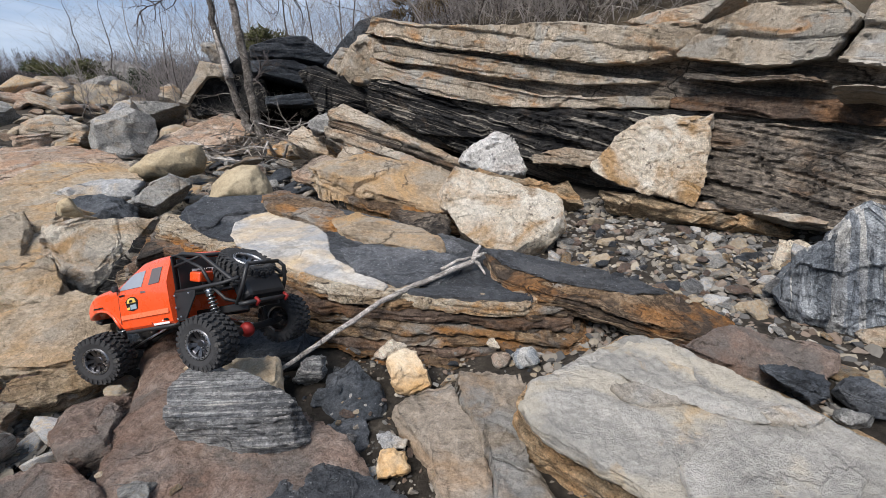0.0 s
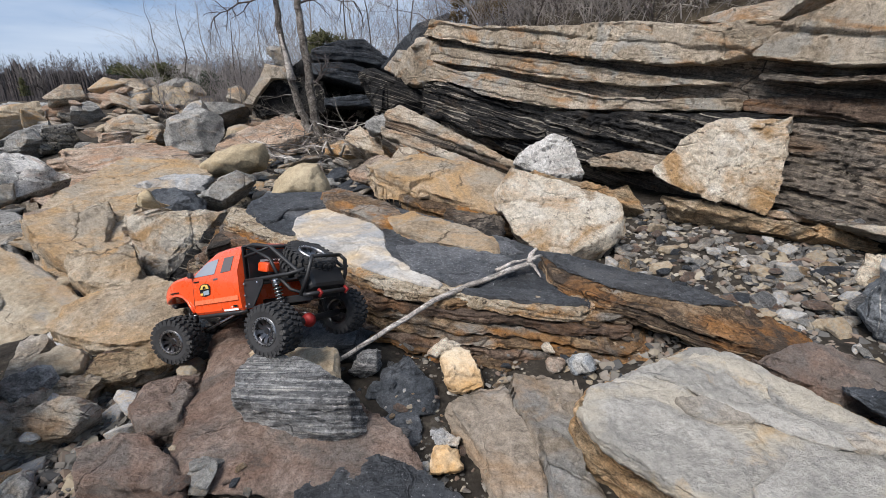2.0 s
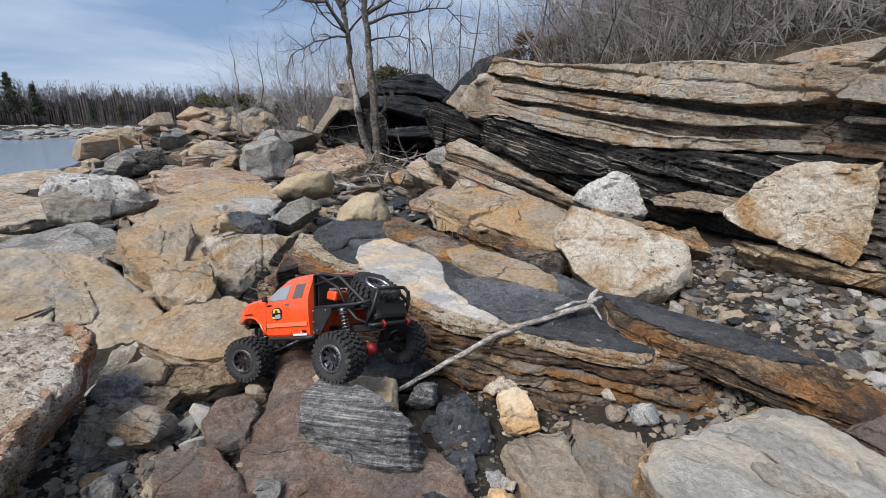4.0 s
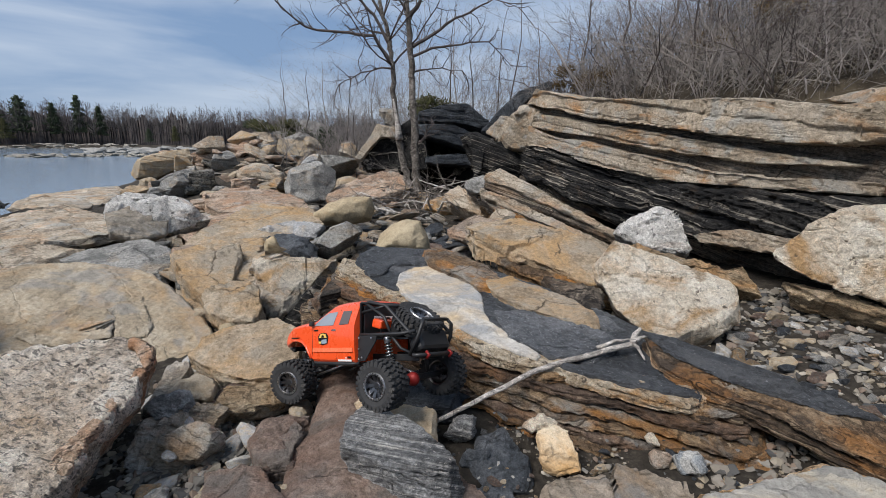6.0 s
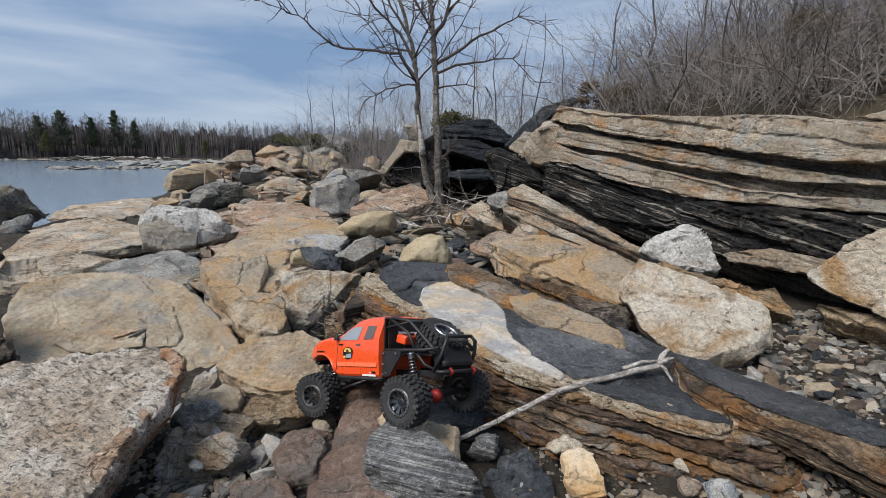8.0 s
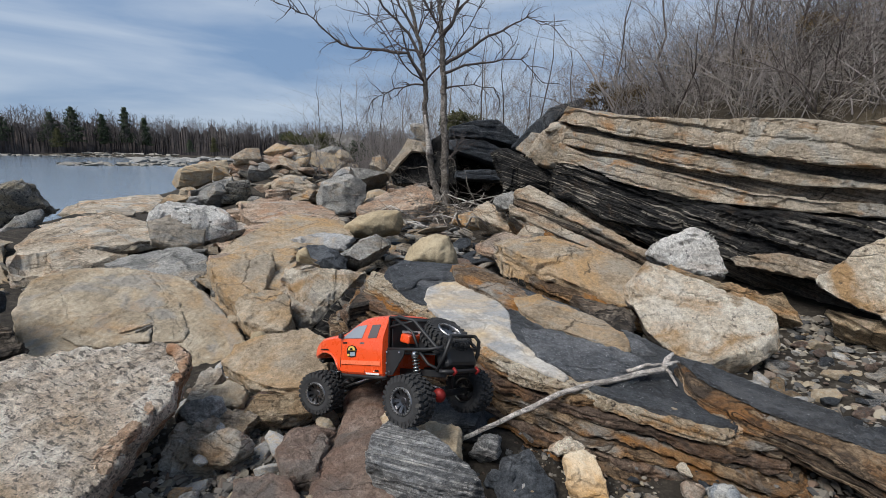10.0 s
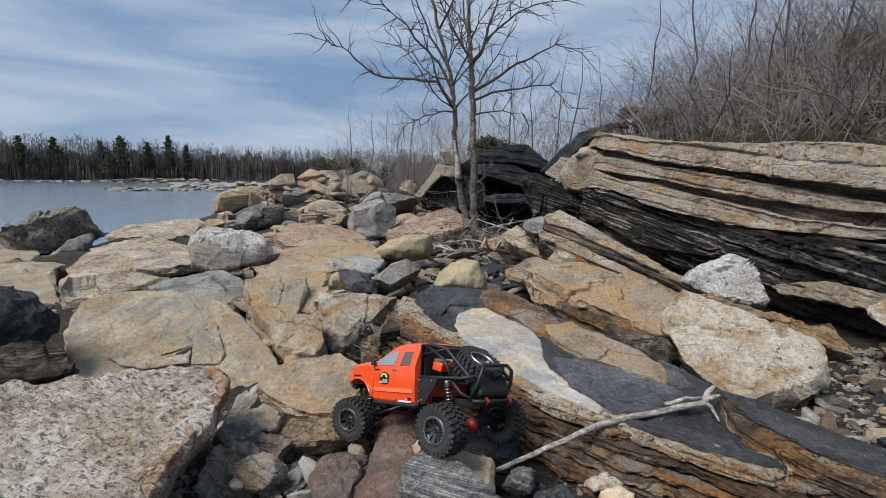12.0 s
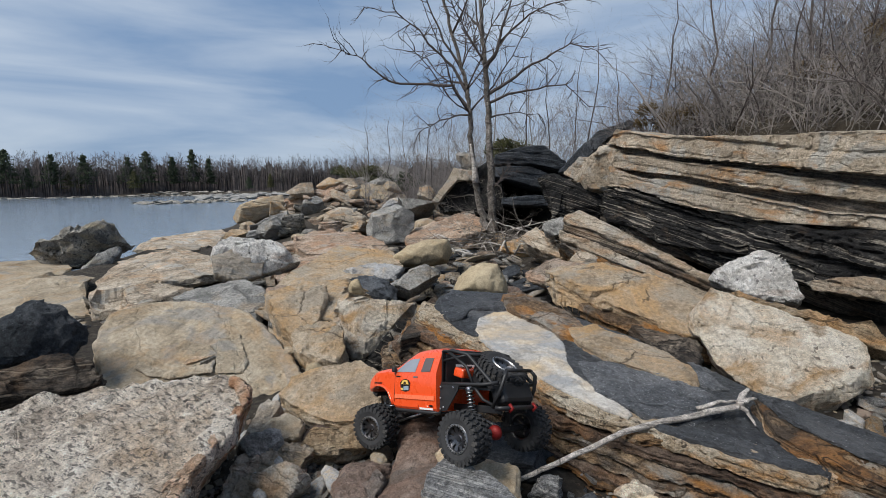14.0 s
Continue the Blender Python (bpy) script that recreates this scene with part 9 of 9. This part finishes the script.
box_part("can_cap", (0.010, 0.008, 0.004), (0.052, 0.030, 0.1995), BLACK, CAN, bevel=0.001)
for k in range(4):
    box_part("can_slot", (0.003, 0.003, 0.002), (0.046 + 0.006 * k, 0.044, 0.1950 + 0.0015 * k), BLACK, CAN)
box_part("battery_box", (0.060, 0.080, 0.034), (0.050, -0.010, 0.170), BLACK, TRUCK, bevel=0.004, label="black battery box")
box_part("fuel_cell", (0.036, 0.100, 0.050), (-0.044, 0, 0.142), BLACK, TRUCK, turn=(0, 18, 0), bevel=0.010, label="black rear fuel cell")


# wheels
def revolve(profile, count, axis_y=True):
    """Rings of (radius, sideways) turned about the y axis."""
    verts, faces = [], []
    n = len(profile)
    for k in range(count):
        a = 2 * math.pi * k / count
        for r, s in profile:
            verts.append((r * math.cos(a), s, r * math.sin(a)))
    for k in range(count):
        for j in range(n - 1):
            a, b = k * n + j, ((k + 1) % count) * n + j
            faces.append((a, b, b + 1, a + 1))
    return verts, faces


def tyre_shape():
    h = Heap()
    h.add(*revolve([(0.0290, -0.0185), (0.0320, -0.0215), (0.0420, -0.0240), (0.0490, -0.0225), (0.0520, -0.0185), (0.0528, 0.0), (0.0520, 0.0185), (0.0490, 0.0225), (0.0420, 0.0240), (0.0320, 0.0215), (0.0290, 0.0185)], 64))

    def lug(ang, y, size, r, skew):
        m = Matrix.Rotation(-ang, 4, "Y") @ Matrix.Translation((r, y, 0)) @ Matrix.Rotation(skew, 4, "X")
        sx, sy, sz = size
        pts = [m @ Vector((dx * sx, dy * sy * (0.86 if dx > 0 else 1), dz * sz * (0.86 if dx > 0 else 1))) for dx in (-0.5, 0.5) for dy in (-0.5, 0.5) for dz in (-0.5, 0.5)]
        h.add(pts, [(0, 1, 3, 2), (4, 6, 7, 5), (0, 4, 5, 1), (2, 3, 7, 6), (0, 2, 6, 4), (1, 5, 7, 3)])

    count = 26
    for k in range(count):
        a = 2 * math.pi * k / count
        st = math.pi / count
        lug(a, 0.0060, (0.0060, 0.0105, 0.0078), 0.0540, 0.35)
        lug(a + st, -0.0060, (0.0060, 0.0105, 0.0078), 0.0540, -0.35)
        lug(a + st * 0.6, 0.0172, (0.0062, 0.0100, 0.0072), 0.0530, -0.15)
        lug(a + st * 1.6, -0.0172, (0.0062, 0.0100, 0.0072), 0.0530, 0.15)
        for s in (1, -1):
            lug(a + st * (1.1 if s > 0 else 0.1), s * 0.0228, (0.0100, 0.0030, 0.0058), 0.0480, 0.0)
    return h


def rim_shape():
    h = Heap()
    h.add(*revolve([(0.0265, -0.018), (0.0300, -0.0195), (0.0300, 0.0185), (0.0310, 0.0205), (0.0295, 0.0222), (0.0262, 0.0222), (0.0255, 0.0200), (0.0250, 0.0100), (0.0240, -0.015)], 48))
    h.add(*revolve([(0.0001, 0.0150), (0.0070, 0.0150), (0.0085, 0.0130), (0.0085, 0.0040)], 20))
    for k in range(10):
        a = 2 * math.pi * k / 10
        m = Matrix.Rotation(-a, 4, "Y")
        pts = [m @ Vector(p) for p in [(0.007, 0.0135, -0.0032), (0.007, 0.0135, 0.0032), (0.0255, 0.0165, -0.0046), (0.0255, 0.0165, 0.0046), (0.007, 0.008, -0.0032), (0.007, 0.008, 0.0032), (0.0255, 0.010, -0.0046), (0.0255, 0.010, 0.0046)]]
        h.add(pts, [(0, 1, 3, 2), (4, 6, 7, 5), (0, 4, 5, 1), (2, 3, 7, 6), (0, 2, 6, 4), (1, 5, 7, 3)])
    return h


def bolts_shape():
    h = Heap()
    for k in range(24):
        a = 2 * math.pi * k / 24
        c = Vector((0.0281 * math.cos(a), 0.0240, 0.0279 * math.sin(a)))
        pts = [c + Vector((0.0012 * math.cos(j * 1.0472), dy, 0.0012 * math.sin(j * 1.0472))) for dy in (-0.001, 0.0012) for j in range(6)]
        h.add(pts, [tuple(range(6)), tuple(range(11, 5, -1))] + [(j, (j + 1) % 6, 6 + (j + 1) % 6, 6 + j) for j in range(6)])
    return h


TYRE_MESH = tyre_shape().done("tyre", RUBBER, shade=False)
RIM_MESH = rim_shape().done("rim", RIM, shade=False)
h_ring = Heap()
h_ring.add(*revolve([(0.0256, 0.0222), (0.0262, 0.0236), (0.0300, 0.0236), (0.0308, 0.0218)], 48))
RING_MESH = h_ring.done("beadlock_ring", RING_METAL, shade=False)
BOLT_MESH = bolts_shape().done("beadlock_bolts", BLACK, shade=False)
TYRE_DATA, RIM_DATA, RING_DATA, BOLT_DATA = TYRE_MESH.data, RIM_MESH.data, RING_MESH.data, BOLT_MESH.data
for ob in (TYRE_MESH, RIM_MESH, RING_MESH, BOLT_MESH):
    bpy.data.objects.remove(ob)
HUB_DATA = box_part("wheel", (0.008, 0.020, 0.008), (0, 0.004, 0), BLACK, None, bevel=0.0015)
HUB_MESH = HUB_DATA.data
bpy.data.objects.remove(HUB_DATA)


def wheel(at, turn, parent, name="wheel"):
    hub = new(name, HUB_MESH)
    hub.parent = parent
    hub.matrix_basis = pose(*at, *turn)
    for nm, data, lab in (("tyre", TYRE_DATA, "dusty black knobbly tyre"), ("rim", RIM_DATA, "dark chrome ten-spoke rim"), ("beadlock_ring", RING_DATA, "worn grey metal beadlock ring"), ("beadlock_bolts", BOLT_DATA, "black beadlock bolts")):
        o = new(nm, data)
        o.parent = hub
        o["label"] = lab
    return hub


def axle(x, z, roll, steer, red):
    m = pose(x, 0, z, roll, 0, 0)
    h = Heap()
    h.add(*tube_mesh([m @ Vector((0, 0.085, 0)), m @ Vector((0, 0.03, 0.0)), m @ Vector((0, -0.085, 0))], [0.0075, 0.009, 0.0075], 10))
    ax = h.done("axle", BLACK, TRUCK, "black axle tube")
    bm = bmesh.new()
    bmesh.ops.create_uvsphere(bm, u_segments=16, v_segments=10, radius=0.016)
    bmesh.ops.scale(bm, vec=(1.0, 0.8, 1.05), verts=bm.verts[:])
    bmesh.ops.transform(bm, matrix=m @ pose(-0.006 if red else 0.006, 0.012, 0), verts=bm.verts[:])
    part("diff_cover", bm, RED_METAL if red else BLACK, ax, "red differential cover" if red else "", True)
    for side in (1, -1):
        p = m @ Vector((0, side * 0.100, 0))
        wheel(p, (roll, 0, steer if side > 0 else 180 + steer), TRUCK)


axle(0.0, 0.055, FRONT_ROLL * 0 + REAR_ROLL, 0, True)
axle(0.313, FRONT_Z, FRONT_ROLL, 14, False)
wheel((-0.006, -0.004, 0.192), (0, 0, 0), TRUCK, "spare_wheel").matrix_basis = pose(-0.010, -0.004, 0.188, 0, 52, 0) @ pose(0, 0, 0, 0, 0, 90) @ pose(0, 0, 0, 0, 0, 0)
rod("driveshaft", [(0.02, 0.0, 0.060), (0.12, 0.0, 0.085), (0.20, 0.0, 0.085), (0.295, 0.0, 0.060)], 0.004, BLACK, TRUCK)
box_part("gearbox", (0.11, 0.060, 0.030), (0.155, 0, 0.098), BLACK, TRUCK, bevel=0.004)
box_part("motor", (0.050, 0.040, 0.045), (0.270, 0, 0.125), BLACK, TRUCK, bevel=0.006)
TRUCK.matrix_world = TRUCK_AT
